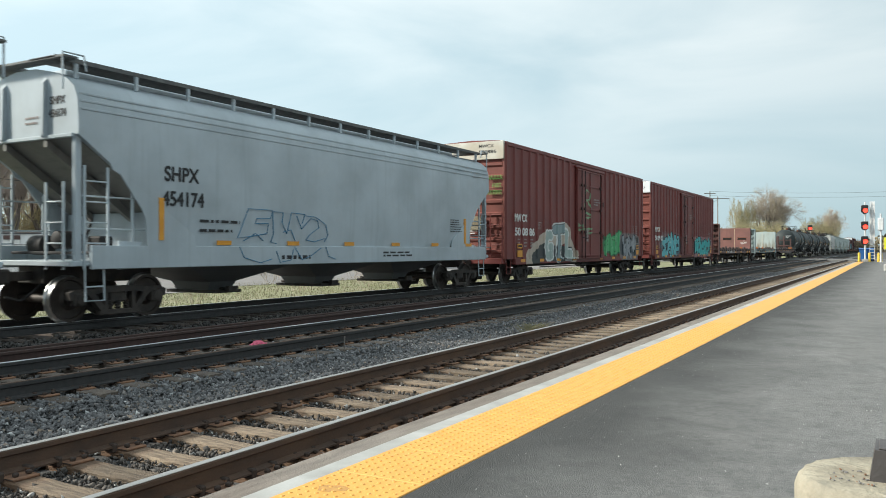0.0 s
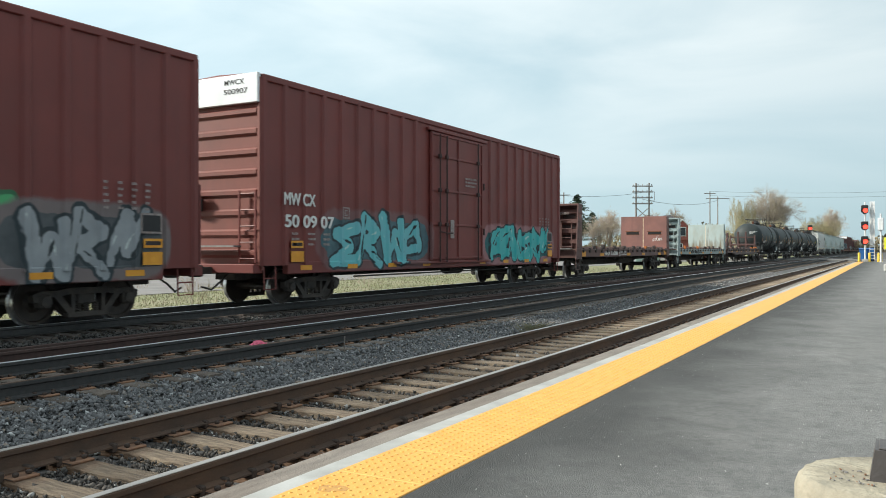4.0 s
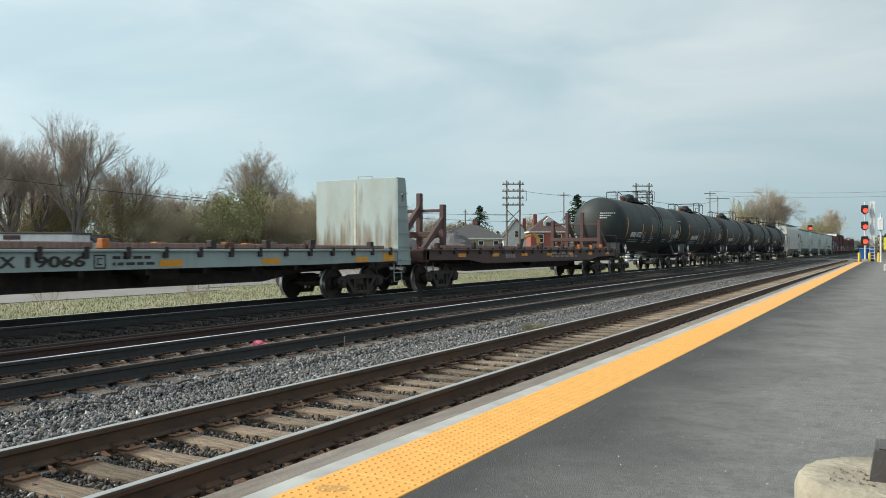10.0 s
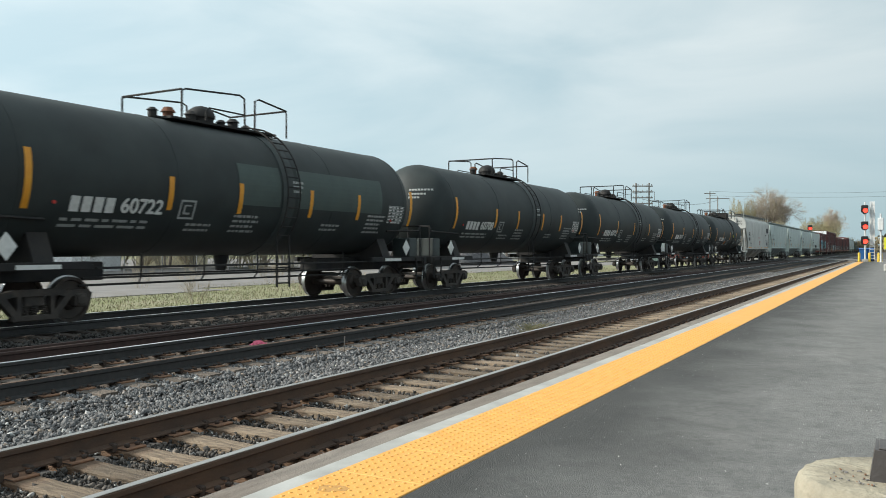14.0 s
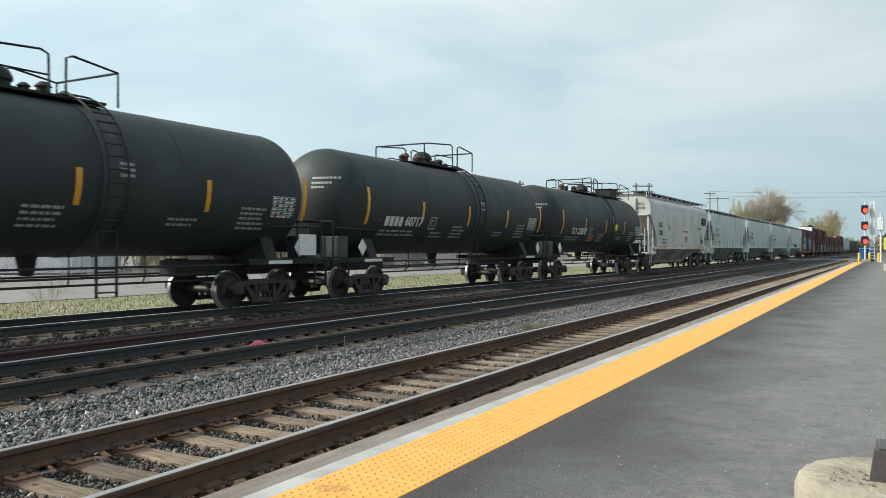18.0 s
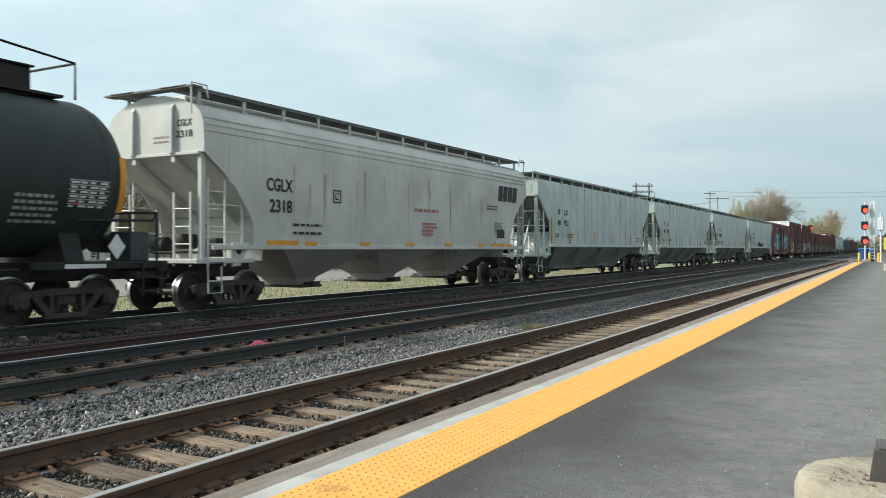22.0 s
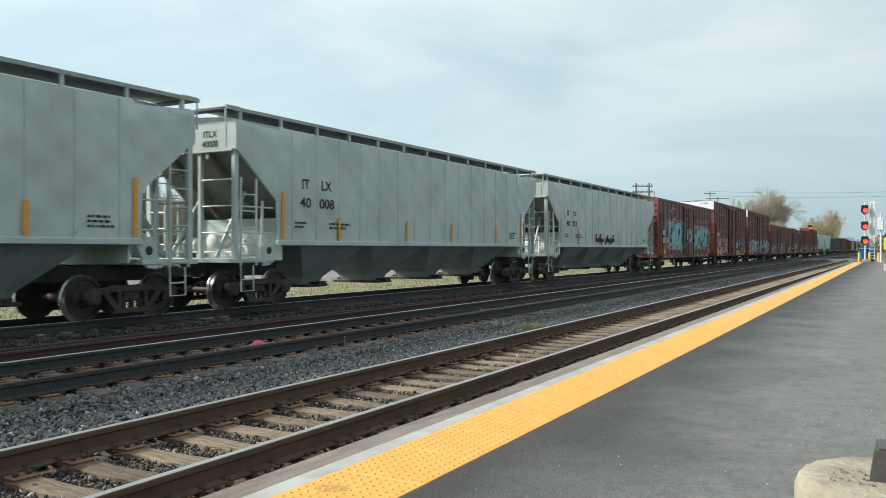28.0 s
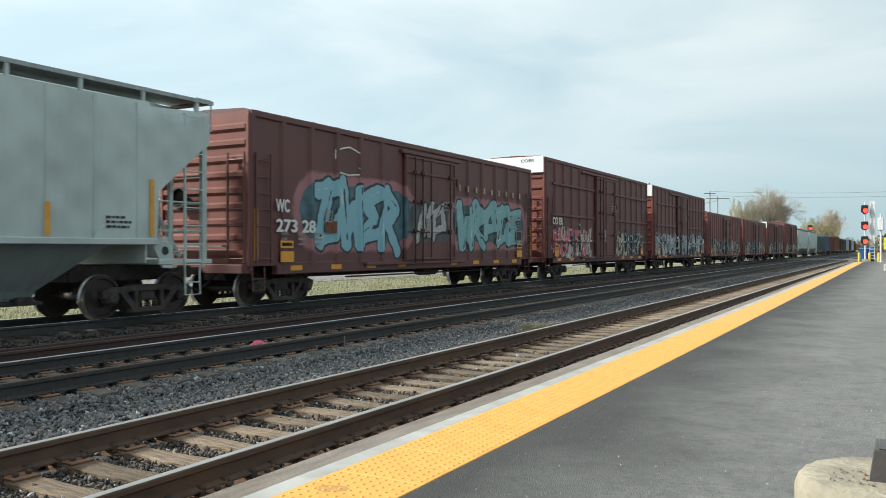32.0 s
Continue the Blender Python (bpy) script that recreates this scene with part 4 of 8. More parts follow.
    if number:
        data_square(c, on_side(W + 0.064, -h + mark_at[3] + mark_at[5] / 2 + 0.55, mark_at[4] + 0.3), 0.3, M["faint"])
        words("car_number", number, 0.42, M["white"], c, on_side(W + 0.066, -h + mark_at[3], mark_at[4]), mark_at[5], 0.0, 0.014)
    for q in range(3):
        lines("stencil_data", c, W + 0.064, -h + 1.0 + q * 0.62, 1.78, 3, M["faint"], 0.3, 0.055, 0.13, seed + q)
    for q in range(4):
        lines("stencil_data", c, W + 0.064, h - 2.35 + q * 0.32, 2.66, 5, M["faint"], 0.13, 0.05, 0.12, seed + q, 1)
    part("data_panel", Shape().box(W + 0.062, W + 0.066, h - 1.5, h - 0.98, 1.68, 2.08), M["faint"], c, "small black and white data panel")
    part("data_panel_face", Shape().box(W + 0.066, W + 0.069, h - 1.46, h - 1.02, 1.72, 2.04), M["ink"], c)
    lines("door_stencil", c, W + 0.13, d0 + 2.3, top - 1.75, 3, M["faint"], 0.9, 0.06, 0.12, seed + 2)
    return c


def hopper_loft(stations, prof, top):
    """A body of cross-sections along y: stations of (y, height of its floor), prof gives the half width at a height."""
    s = Shape()
    us = [0, 0.12, 0.3, 0.5, 0.68, 0.8, 0.88, 0.94, 0.98, 1.0]
    n = 2 * len(us)
    for y, zb in stations:
        ring = [(prof(zb + (top - zb) * u), y, zb + (top - zb) * u) for u in us]
        s.v += ring + [(-x, yy, z) for x, yy, z in ring[::-1]]
    for i in range(len(stations) - 1):
        for j in range(n):
            a, b = i * n + j, i * n + (j + 1) % n
            s.f.append((a, b, b + n, a + n))
    s.f.append(tuple(range(n)))
    s.f.append(tuple((len(stations) - 1) * n + j for j in range(n)))
    return s


def curve_of(pts):
    def at(z):
        for (z0, x0), (z1, x1) in zip(pts, pts[1:]):
            if z <= z1:
                return x0 + (x1 - x0) * max(0, (z - z0)) / (z1 - z0)
        return pts[-1][1]
    return at


def hopper(q0, q1, label, paint, low_paint, kind, mark, number, letters, seed, slim=False):
    c = wagon("hopper_car", label, "hopper car", q0, q1)
    L = q1 - q0
    h = L / 2
    flat = kind == "flat"
    if flat:
        top, zb, cut = 4.42, 1.5, 1.42
        prof = curve_of([(1.5, 1.46), (2.6, 1.5), (4.08, 1.49), (4.28, 1.47), (4.34, 1.3), (4.42, 0.0)])
    else:
        top, zb, cut = 4.74, 1.42, 1.75
        prof = curve_of([(1.42, 1.46), (2.0, 1.53), (3.7, 1.54), (4.1, 1.51), (4.35, 1.4), (4.53, 1.15), (4.65, 0.75), (4.74, 0.3)])
    deep = 2.8
    # Dark paint carries the slope's shade and grime; the slim car keeps body paint.
    slope = M["slope_shade_grime"] if not slim else paint
    st = [(-h, 3.62 if flat else 3.45), (-h + deep * 0.55, 2.5 if flat else 2.42), (-h + deep - 0.05, 1.66 if flat else 1.62), (-h + deep, zb)]
    ys = [-h + deep + (L - 2 * deep) * i / 16 for i in range(1, 16)]
    st = st + [(y, zb) for y in ys] + [(-y, z) for y, z in st[::-1]]
    part("body", hopper_loft(st, prof, top), paint, c, smooth=True)
    if flat:
        for i in range(15):
            y = -h + 1.9 + i * (L - 3.8) / 14
            part("side_seam", Shape().prism([(1.46, y - 0.012), (1.505, y - 0.005), (1.505, y + 0.005), (1.46, y + 0.012)], "z", 1.52, 4.22), paint, c)
    else:
        for z in (3.92, 4.06, 4.2):
            x = prof(z)
            part("side_bead", Shape().box(x - 0.02, x + 0.014, -h + 0.05, h - 0.05, z - 0.022, z + 0.022, 0.006), paint, c)
        lines("end_stencil", c, 0, 0, 0, 2, M["faint"], 0.5, 0.04, 0.1, seed + 9).matrix_basis = on_end(0.0, -h - 0.006, 3.85) @ Matrix.Rotation(radians(-90), 4, "Y") @ Matrix.Rotation(radians(-90), 4, "X")
        if mark:
            words("end_mark", mark, 0.2, M["ink"], c, on_end(0.95, -h - 0.006, 4.1), 0.44, 0.004)
            words("end_number", number, 0.2, M["ink"], c, on_end(0.95, -h - 0.006, 3.86), 0.5, 0.004)
    # Side sheets reach past the slope sheet; a web, posts and ribs stiffen each end.
    pts = [(0, 3.64), (1.36, 2.52), (1.4, 1.5), (2.9, 1.5), (2.8, 1.7), (1.5, 2.72)] if flat else [(0, 3.47), (0.22, 3.3), (0.68, 2.98), (0.74, 2.86), (0.92, 2.78), (1.4, 2.16), (1.5, 1.98), (1.54, 1.42), (2.8, 1.42), (2.75, 1.66), (1.5, 2.46)]
    z_slope = 3.62 if flat else 3.45
    web = 1.6 if flat else 1.9
    for e in (-1, 1):
        for sx in (-1, 1):
            x0, x1 = (1.44, 1.492) if flat else (1.5, 1.534)
            part("side_sheet", Shape().prism([(e * (h - y), z) for y, z in pts], "x", *sorted((sx * x0, sx * x1))), paint, c)
        part("end_web", Shape().box(-1.42, 1.42, *sorted((e * (h - web), e * (h - web - 0.04))), 1.1, 2.12, 0.008), paint, c)
        line_ = [(h, z_slope - 0.012), (h - deep * 0.55, (2.42 if not flat else 2.5) - 0.012), (h - deep + 0.05, (1.62 if not flat else 1.66) - 0.012)]
        low_ = [(y, z - 0.012) for y, z in line_[::-1]]
        part("slope_sheet", Shape().prism([(e * y, z) for y, z in line_ + low_], "x", -1.43, 1.43), slope, c, "sloping end sheet")
        for x in (-0.62, 0.62):
            if not flat:
                part("end_stiffener", Shape().prism([(e * h, 3.4), (e * (h + 0.1), 3.46), (e * (h + 0.08), top - 0.3), (e * h, top - 0.2)], "x", x - 0.035, x + 0.035), paint, c)
            part("slope_rib", Shape().prism([(e * (h + 0.02), z_slope - 0.03), (e * (h - 1.55), 2.36), (e * (h - 2.6), 1.6), (e * (h - 2.6), 1.46), (e * (h - 1.5), 2.2), (e * (h + 0.02), z_slope - 0.19)], "x", x - 0.05, x + 0.05), slope, c)
        part("end_lip", Shape().box(-1.42, 1.42, *sorted((e * (h - 0.02), e * (h + 0.05))), z_slope - 0.05, z_slope + 0.02, 0.01), paint, c)
    # Side sill, end posts, ladders and platforms.
    for e in (1, -1):
        zs0, zs1 = (1.46, 1.58) if flat else (1.36, 1.47) if slim else (1.0, 1.44)
        a = 0.3 if not flat else cut - 0.05
        part("side_sill", Shape().box(*sorted((e * 1.42, e * 1.53)), -h + a, h - a, zs0, zs1, 0.012), paint, c)
    for e in (-1, 1):
        part("end_platform", Shape().box(-1.45, 1.45, *sorted((e * (h - cut + 0.1), e * (h + 0.12))), 1.06, 1.16, 0.012), paint, c)
        for sx in (-1, 1):
            x = sx * 1.38
            part("corner_post", Shape().box(x - 0.06, x + 0.06, *sorted((e * (h - 0.02), e * (h - 0.14))), 1.1, 3.95 if flat else 3.45, 0.01), paint, c)
            part("end_brace", Shape().tube([(x, e * (h - cut + 0.45), 1.2), (x, e * (h - cut + 0.45), 2.5)], 0.035, 6), paint, c)
            lad = Shape()
            ladder(lad, sx * 1.47, e * (h - 0.42), 1.0, 3.0 if flat and sx * e < 0 else 4.2 if flat else 2.9, 0.5, "y")
            part("ladder", lad, paint, c)
            if not flat or sx * e > 0:
                lad = Shape()
                ladder(lad, sx * 0.95, e * (h + 0.06), 1.0, 2.6, 0.5, "x")
                part("end_ladder", lad, paint, c)
            else:
                part("end_post", Shape().box(0.3, 0.4, *sorted((e * (h + 0.0), e * (h - 0.1))), 1.16, 3.7, 0.01), paint, c)
                rg = Shape()
                for z in (1.75, 2.35, 2.95):
                    rg.tube([(0.35, e * (h - 0.03), z), (1.38, e * (h - 0.03), z)], 0.018, 5)
                part("end_rung", rg, paint, c)
            rl = Shape()
            for z in (1.75, 2.35):
                rl.tube([(x, e * (h - 0.08), z), (x, e * (h - cut + 0.05), z)], 0.02, 5)
            part("hand_rail", rl, paint, c)
            st_ = Shape()
            st_.prism([(e * (h - 1.5), 1.52), (e * (h - 0.95), 1.52), (e * (h - 0.95), 0.98), (e * (h - 1.2), 1.0)], "x", *sorted((sx * 1.38, sx * 1.43)))
            part("bolster_gusset", st_, paint, c)
            hole = Shape().lathe([(sx * 1.432, 0.09), (sx * 1.436, 0.09)], "x", (0, e * (h - 1.15), 1.34), 12)
            part("lift_hole", hole, M["ink"], c)
        if flat:
            for x in (-0.75, 0.75):
                part("slope_brace", Shape().tube([(x, e * (h - 0.15), 1.2), (x * 0.9, e * (h - cut * 0.8), 2.75)], 0.05, 6), paint, c)
        bm_ = M["white"] if flat else M["black"]
        mc = Shape()
        mc.tube([(-1.2, e * (h - 0.5), 1.3), (1.2, e * (h - 0.5), 1.3)], 0.03, 6)
        mc.tube([(0.9, e * (h - 0.45), 1.2), (0.7, e * (h - 0.9), 1.9), (0.1, e * (h - 1.2), 2.1)], 0.025, 6)
        mc.box(0.75, 1.15, *sorted((e * (h - 0.75), e * (h - 1.05))), 1.2, 1.62, 0.03)
        part("brake_rigging", mc, bm_, c, smooth=False)
        part("air_reservoir", Shape().lathe([(e * (h - 0.9), 0.1), (e * (h - 0.86), 0.17), (e * (h - 0.39), 0.17), (e * (h - 0.35), 0.1)], "y", (0.35, 0, 1.55), 16), bm_, c, smooth=True)
        part("brake_cylinder", Shape().lathe([(-0.25, 0.14), (-0.2, 0.2), (0.2, 0.2), (0.25, 0.14)], "x", (-0.55, e * (h - 0.7), 1.45), 16), bm_, c, smooth=True)
        stirrup(c, e * (h - 0.42), paint, 1.0)
        coupler(c, e * (h - 0.25), e)
        bogie(c, e * (h - 1.25))
        part("end_sill", Shape().box(-0.4, 0.4, *sorted((e * (h - 2.6), e * (h - 0.1))), 0.72, 1.06, 0.02), M["truck"], c)
    # Outlet hoppers below the sill.
    n = 4 if flat else 3
    span = L - 2 * cut - 1.6
    for i in range(n):
        y = -span / 2 + span * (i + 0.5) / n
        w = span / n * 0.47
        s = Shape()
        vs = []
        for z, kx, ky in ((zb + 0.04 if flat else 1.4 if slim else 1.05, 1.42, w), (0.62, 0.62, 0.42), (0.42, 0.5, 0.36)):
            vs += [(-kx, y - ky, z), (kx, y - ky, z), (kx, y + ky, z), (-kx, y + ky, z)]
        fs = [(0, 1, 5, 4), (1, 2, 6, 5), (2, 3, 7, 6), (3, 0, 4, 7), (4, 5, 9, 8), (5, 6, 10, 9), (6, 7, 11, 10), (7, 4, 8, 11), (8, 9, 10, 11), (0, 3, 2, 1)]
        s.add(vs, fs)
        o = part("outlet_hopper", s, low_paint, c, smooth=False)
        g = Shape()
        g.box(-0.8, 0.8, y - 0.42, y + 0.42, 0.36, 0.43, 0.01)
        g.tube([(-0.95, y, 0.46), (0.95, y, 0.46)], 0.03, 6)
        g.box(0.85, 0.95, y - 0.15, y + 0.15, 0.4, 0.52)
        part("outlet_gate", g, M["truck"], o)
    # Roof walk on short stands, hatches along the middle.
    for e in (-1, 1):
        x0, x1 = (0.4, 1.4) if flat else (0.42, 1.15)
        wk = 0.1 if flat else 0.09
        part("roof_walk", Shape().box(*sorted((e * x0, e * x1)), -h - 0.2, h + 0.2, top + wk, top + wk + 0.04).box(*sorted((e * x1, e * (x1 + 0.012))), -h - 0.2, h + 0.2, top + wk - 0.03, top + wk + 0.05), M["walk_pale"] if flat else M["walk"], c)
        for i in range(13):
            y = -h + 0.25 + i * (L - 0.5) / 12
            part("walk_stand", Shape().box(*sorted((e * (x1 - 0.06), e * x1)), y - 0.035, y + 0.035, top - 0.22, top + wk), paint, c)
    for e in (-1, 1):
        part("roof_step", Shape().box(-1.4, 1.4, *sorted((e * (h - 0.1), e * (h + 0.2))), top + 0.08, top + 0.12), M["walk"], c)
        gr = Shape()
        gr.tube([(1.35, e * (h - 0.3), top - 0.1), (1.35, e * (h - 0.25), top + 0.17), (1.35, e * (h + 0.18), top + 0.17), (1.35, e * (h + 0.18), top - 0.5)], 0.02, 6)
        part("grab_iron", gr, paint, c)
    part("hatch_trough", Shape().box(-0.35, 0.35, -h + 0.6, h - 0.6, top - 0.06, top + 0.12, 0.03), paint, c)
    # Lettering.
    ink = M["ink"]
    x = prof(3.0) + 0.006
    if flat:
        a, b = letters
        words("reporting_mark", a[0], 0.34, ink, c, on_side(x, -h + 2.42, 2.98), 0.28, 0.004)
        words("reporting_mark", a[1], 0.34, ink, c, on_side(x, -h + 3.25, 2.98), 0.42, 0.004)
        words("car_number", b[0], 0.34, ink, c, on_side(x, -h + 2.42, 2.52), 0.42, 0.004)
        words("car_number", b[1], 0.34, ink, c, on_side(x, -h + 3.28, 2.52), 0.6, 0.004)
        part("end_panel", Shape().box(-1.2, 1.2, -h - 0.01, -h + 0.02, 3.66, 4.16), paint, c)
        words("end_mark", mark, 0.2, ink, c, on_end(0.7, -h - 0.014, 3.98), 0.42, 0.004)
        words("end_number", number, 0.2, ink, c, on_end(0.7, -h - 0.014, 3.76), 0.5, 0.004)
        lines("stencil_data", c, x, -h + 2.0, 2.05, 2, ink, 0.5, 0.05, 0.1, seed)
        lines("stencil_data", c, x, -h + 3.4, 2.05, 2, ink, 1.0, 0.05, 0.1, seed)
        lines("stencil_data", c, x, h - 2.6, 2.0, 3, ink, 0.6, 0.045, 0.09, seed)
        for i, y in enumerate((-h + 1.55, -h + 3.8, -h + 7.2, h - 7.2, h - 3.8, h - 1.55)):
            part("reflector", Shape().box(1.515, 1.522, y - 0.05, y + 0.05, 1.62, 2.2 if i not in (0, 5) else 2.75), M["orange"], c)
    else:
        words("reporting_mark", mark, 0.42, ink, c, on_side(prof(2.9) + 0.008, -h + 2.4, 2.88), 0.92, 0.0, 0.011)
        words("car_number", number, 0.42, ink, c, on_side(prof(2.5) + 0.012, -h + 2.45, 2.38), 1.12 if len(number) > 4 else 0.8, 0.0, 0.01)
        lines("stencil_data", c, prof(1.9) + 0.012, -h + 2.9, 2.0, 2, ink, 1.2, 0.06, 0.2, seed)
        lines("stencil_data", c, prof(2.2) + 0.012, h - 2.9, 2.35, 6, ink, 0.8, 0.03, 0.075, seed + 1)
        lines("sill_stencil", c, 1.532, -h + 5.5, 1.22, 1, ink, 1.4, 0.09, 0.1, seed + 2)
        lines("sill_stencil", c, 1.532, 1.5, 1.3, 2, ink, 1.6, 0.05, 0.09, seed + 3)
        for i in range(6):
            y = -h + 3.6 + i * (L - 5.2) / 5
            part("reflector", Shape().box(1.532, 1.538, y - 0.22, y + 0.22, 1.46, 1.56), M["orange"], c)
        for e in (-1, 1):
            if slim:
                part("reflector", Shape().box(1.532, 1.538, *sorted((e * (h - 1.95), e * (h - 3.1))), 1.47, 1.58), M["orange"], c)
                continue
            part("reflector", Shape().box(1.5, 1.552, e * (h - cut - 0.12) - 0.06, e * (h - cut - 0.12) + 0.06, 1.55, 2.4), M["orange"], c)
    return c


def tank(q0, q1, trucks, label, paint, mark, number, seed, patch=False, kind="rail", board=False):
    """q0 and q1: the ends of the shell."""
    c = wagon("tank_car", label, "tank car", q0, q1)
    L = q1 - q0
    h = L / 2
    R, zc = 1.52, 2.74
    hd = [(0.95 * (1 - math.cos(k * math.pi / 20)) - 0.2, max(0.05, R * math.sin(k * math.pi / 20))) for k in range(10)]
    pr = [(-h + a, r) for a, r in hd] + [(-h + 0.75, R)] + [(y, R) for y in (-h + 3, -0.2, 0.2, h - 3)] + [(h - 0.75, R)] + [(h - a, r) for a, r in hd[::-1]]
    part("shell", Shape().lathe(pr, "y", (0, 0, zc), 48), paint, c, smooth=True)
    for y in (-h + 0.76, -2.6, 2.6, h - 0.76):
        part("weld_seam", Shape().lathe([(y - 0.012, R - 0.01), (y - 0.012, R + 0.006), (y + 0.012, R + 0.006), (y + 0.012, R - 0.01)], "y", (0, 0, zc), 48), paint, c)
    band = part("centre_band", Shape().lathe([(-0.22, R - 0.01), (-0.22, R + 0.014), (0.22, R + 0.014), (0.22, R - 0.01)], "y", (0, 0.85, zc), 48), M["band"], c, "faded grey band round the middle")
    if patch:
        s = Shape()
        for (a, b) in ((-0.85, 0.55), (1.2, 4.9)):
            k = 8
            z0 = radians(-14)
            z1 = radians(22)
            for i in range(k):
                t0, t1 = z0 + (z1 - z0) * i / k, z0 + (z1 - z0) * (i + 1) / k
                r = R + 0.008
                s.add([(r * math.cos(t0), a, zc + r * math.sin(t0)), (r * math.cos(t0), b, zc + r * math.sin(t0)), (r * math.cos(t1), b, zc + r * math.sin(t1)), (r * math.cos(t1), a, zc + r * math.sin(t1))], [(0, 1, 2, 3)])
        part("repaint_patch", s, M["patch"], c, "dull green-grey repainted patch", smooth=True)
    # Underframe: stub sills, saddles, bottom pipe work.
    for e in (-1, 1):
        t = trucks[0] - (q0 + q1) / 2 if e < 0 else trucks[1] - (q0 + q1) / 2
        part("stub_sill", Shape().box(-0.3, 0.3, *sorted((t - e * 2.0, e * (h + 0.75))), 0.75, 1.12, 0.02), M["black"], c)
        part("bolster", Shape().prism([(-1.3, 1.0), (1.3, 1.0), (1.3, 1.15), (1.05, 1.75), (0.5, 1.4), (-0.5, 1.4), (-1.05, 1.75), (-1.3, 1.15)], "y", t - 0.2, t + 0.2), M["black"], c)
        part("end_sill", Shape().box(-1.45, 1.45, *sorted((e * (h + 0.45), e * (h + 0.72))), 0.92, 1.14, 0.02), M["black"], c)
        for sx in (-1, 1):
            part("side_plate", Shape().box(*sorted((sx * 1.3, sx * 1.42)), *sorted((t - e * 0.9, e * (h + 0.6))), 1.0, 1.14, 0.01), M["black"], c)
        rl = Shape()
        x = 1.3
        y = e * (h + 0.55)
        rl.tube([(x, t, 1.9), (x, y - e * 0.1, 1.95), (x, y, 2.1), (0.6, y, 2.12), (-0.6, y, 2.12), (-x, y, 2.1), (-x, y - e * 0.1, 1.95), (-x, t, 1.9)], 0.028, 6)
        for xx in (x, 0.5, -0.5, -x):
            rl.tube([(xx, y, 1.1), (xx, y, 2.1)], 0.024, 6)
        part("end_rail", rl, M["black"], c)
        box = Shape()
        box.box(0.7, 1.32, *sorted((e * (h - 0.1), e * (h + 0.35))), 1.14, 1.72, 0.02)
        part("equipment_box", box, M["band"], c)
        part("air_reservoir", Shape().lathe([(-0.4, 0.1), (-0.34, 0.2), (0.34, 0.2), (0.4, 0.1)], "x", (0.1, e * (h + 0.25), 1.5), 16), M["black"], c, smooth=True)
        part("brake_wheel", Shape().lathe([(e * (h + 0.44), 0.24), (e * (h + 0.48), 0.24), (e * (h + 0.48), 0.19), (e * (h + 0.44), 0.19)], "y", (-0.7, 0, 1.75), 18), M["black"], c)
        pl = Shape()
        x, y, z = 1.47, e * (h - 0.55) , 1.42
        pl.prism([(y - 0.19, z), (y, z - 0.24), (y + 0.19, z), (y, z + 0.24)], "x", x, x + 0.02)
        part("placard", pl, M["white"], c, "white diamond placard")
        lad = Shape()
        ladder(lad, 1.46, e * (h + 0.3), 0.45, 1.1, 0.45, "y", 0.28)
        part("step", lad, M["black"], c)
        lamp = Shape().lathe([(1.47, 0.035), (1.49, 0.035)], "x", (0, e * (h - 1.42), 2.2), 10)
        part("marker", lamp, M["red"], c, "small red marker")
        part("white_strip", Shape().box(1.425, 1.432, *sorted((e * (h - 1.6), e * (h - 0.75))), 1.02, 1.1), M["white"], c)
        coupler(c, e * (h + 0.55), e)
        bogie(c, t)
    pipes = Shape()
    for x, z in ((1.32, 1.02), (0.9, 0.82), (0.8, 0.68), (-0.9, 0.8)):
        pipes.tube([(x, -h + 2.4, z), (x, h - 2.4, z)], 0.024, 5)
    for i in range(5):
        y = -h + 3.4 + i * (L - 6.8) / 4
        pipes.tube([(1.05, y + 0.25, 1.3), (1.05, y + 0.25, 0.82), (0.8, y + 0.4, 0.7)], 0.018, 5)
    pipes.lathe([(0.86, 0.12), (1.25, 0.2)], "z", (0, 0.1, 0), 12)
    part("brake_piping", pipes, M["black"], c)
    # Dome fittings, walk, railings and the side ladder.
    zt = zc + R
    rails = [(-2.0, 1.4)] if kind == "rail" else [(-1.9, 0.4), (1.1, 5.85)]
    part("walkway", Shape().box(-0.62, 0.62, rails[0][0], rails[-1][1], zt - 0.03, zt + 0.02), M["black"], c)
    part("manway", Shape().lathe([(zt - 0.05, 0.3), (zt + 0.18, 0.3), (zt + 0.2, 0.34), (zt + 0.26, 0.34), (zt + 0.38, 0.28), (zt + 0.46, 0.17), (zt + 0.49, 0.05)], "z", (0, -0.55 if kind == "rail" else 0.6, 0), 20), M["black"], c, smooth=True)
    for y, r, k in ((-2.1, 0.1, 0.22), (-0.05, 0.1, 0.22), (0.35, 0.13, 0.3), (0.8, 0.1, 0.2), (-1.0, 0.12, 0.3)):
        part("valve", Shape().lathe([(zt, r), (zt + k * 0.7, r), (zt + k * 0.7, r * 1.3), (zt + k, r * 0.6)], "z", (0.15, y, 0), 12), M["black"], c)
    part("relief_valve", Shape().lathe([(zt, 0.12), (zt + 0.25, 0.12), (zt + 0.25, 0.17), (zt + 0.36, 0.1)], "z", (-0.2, -1.35 if kind == "rail" else -1.75, 0), 14), M["rust"], c, "rusty relief valve")
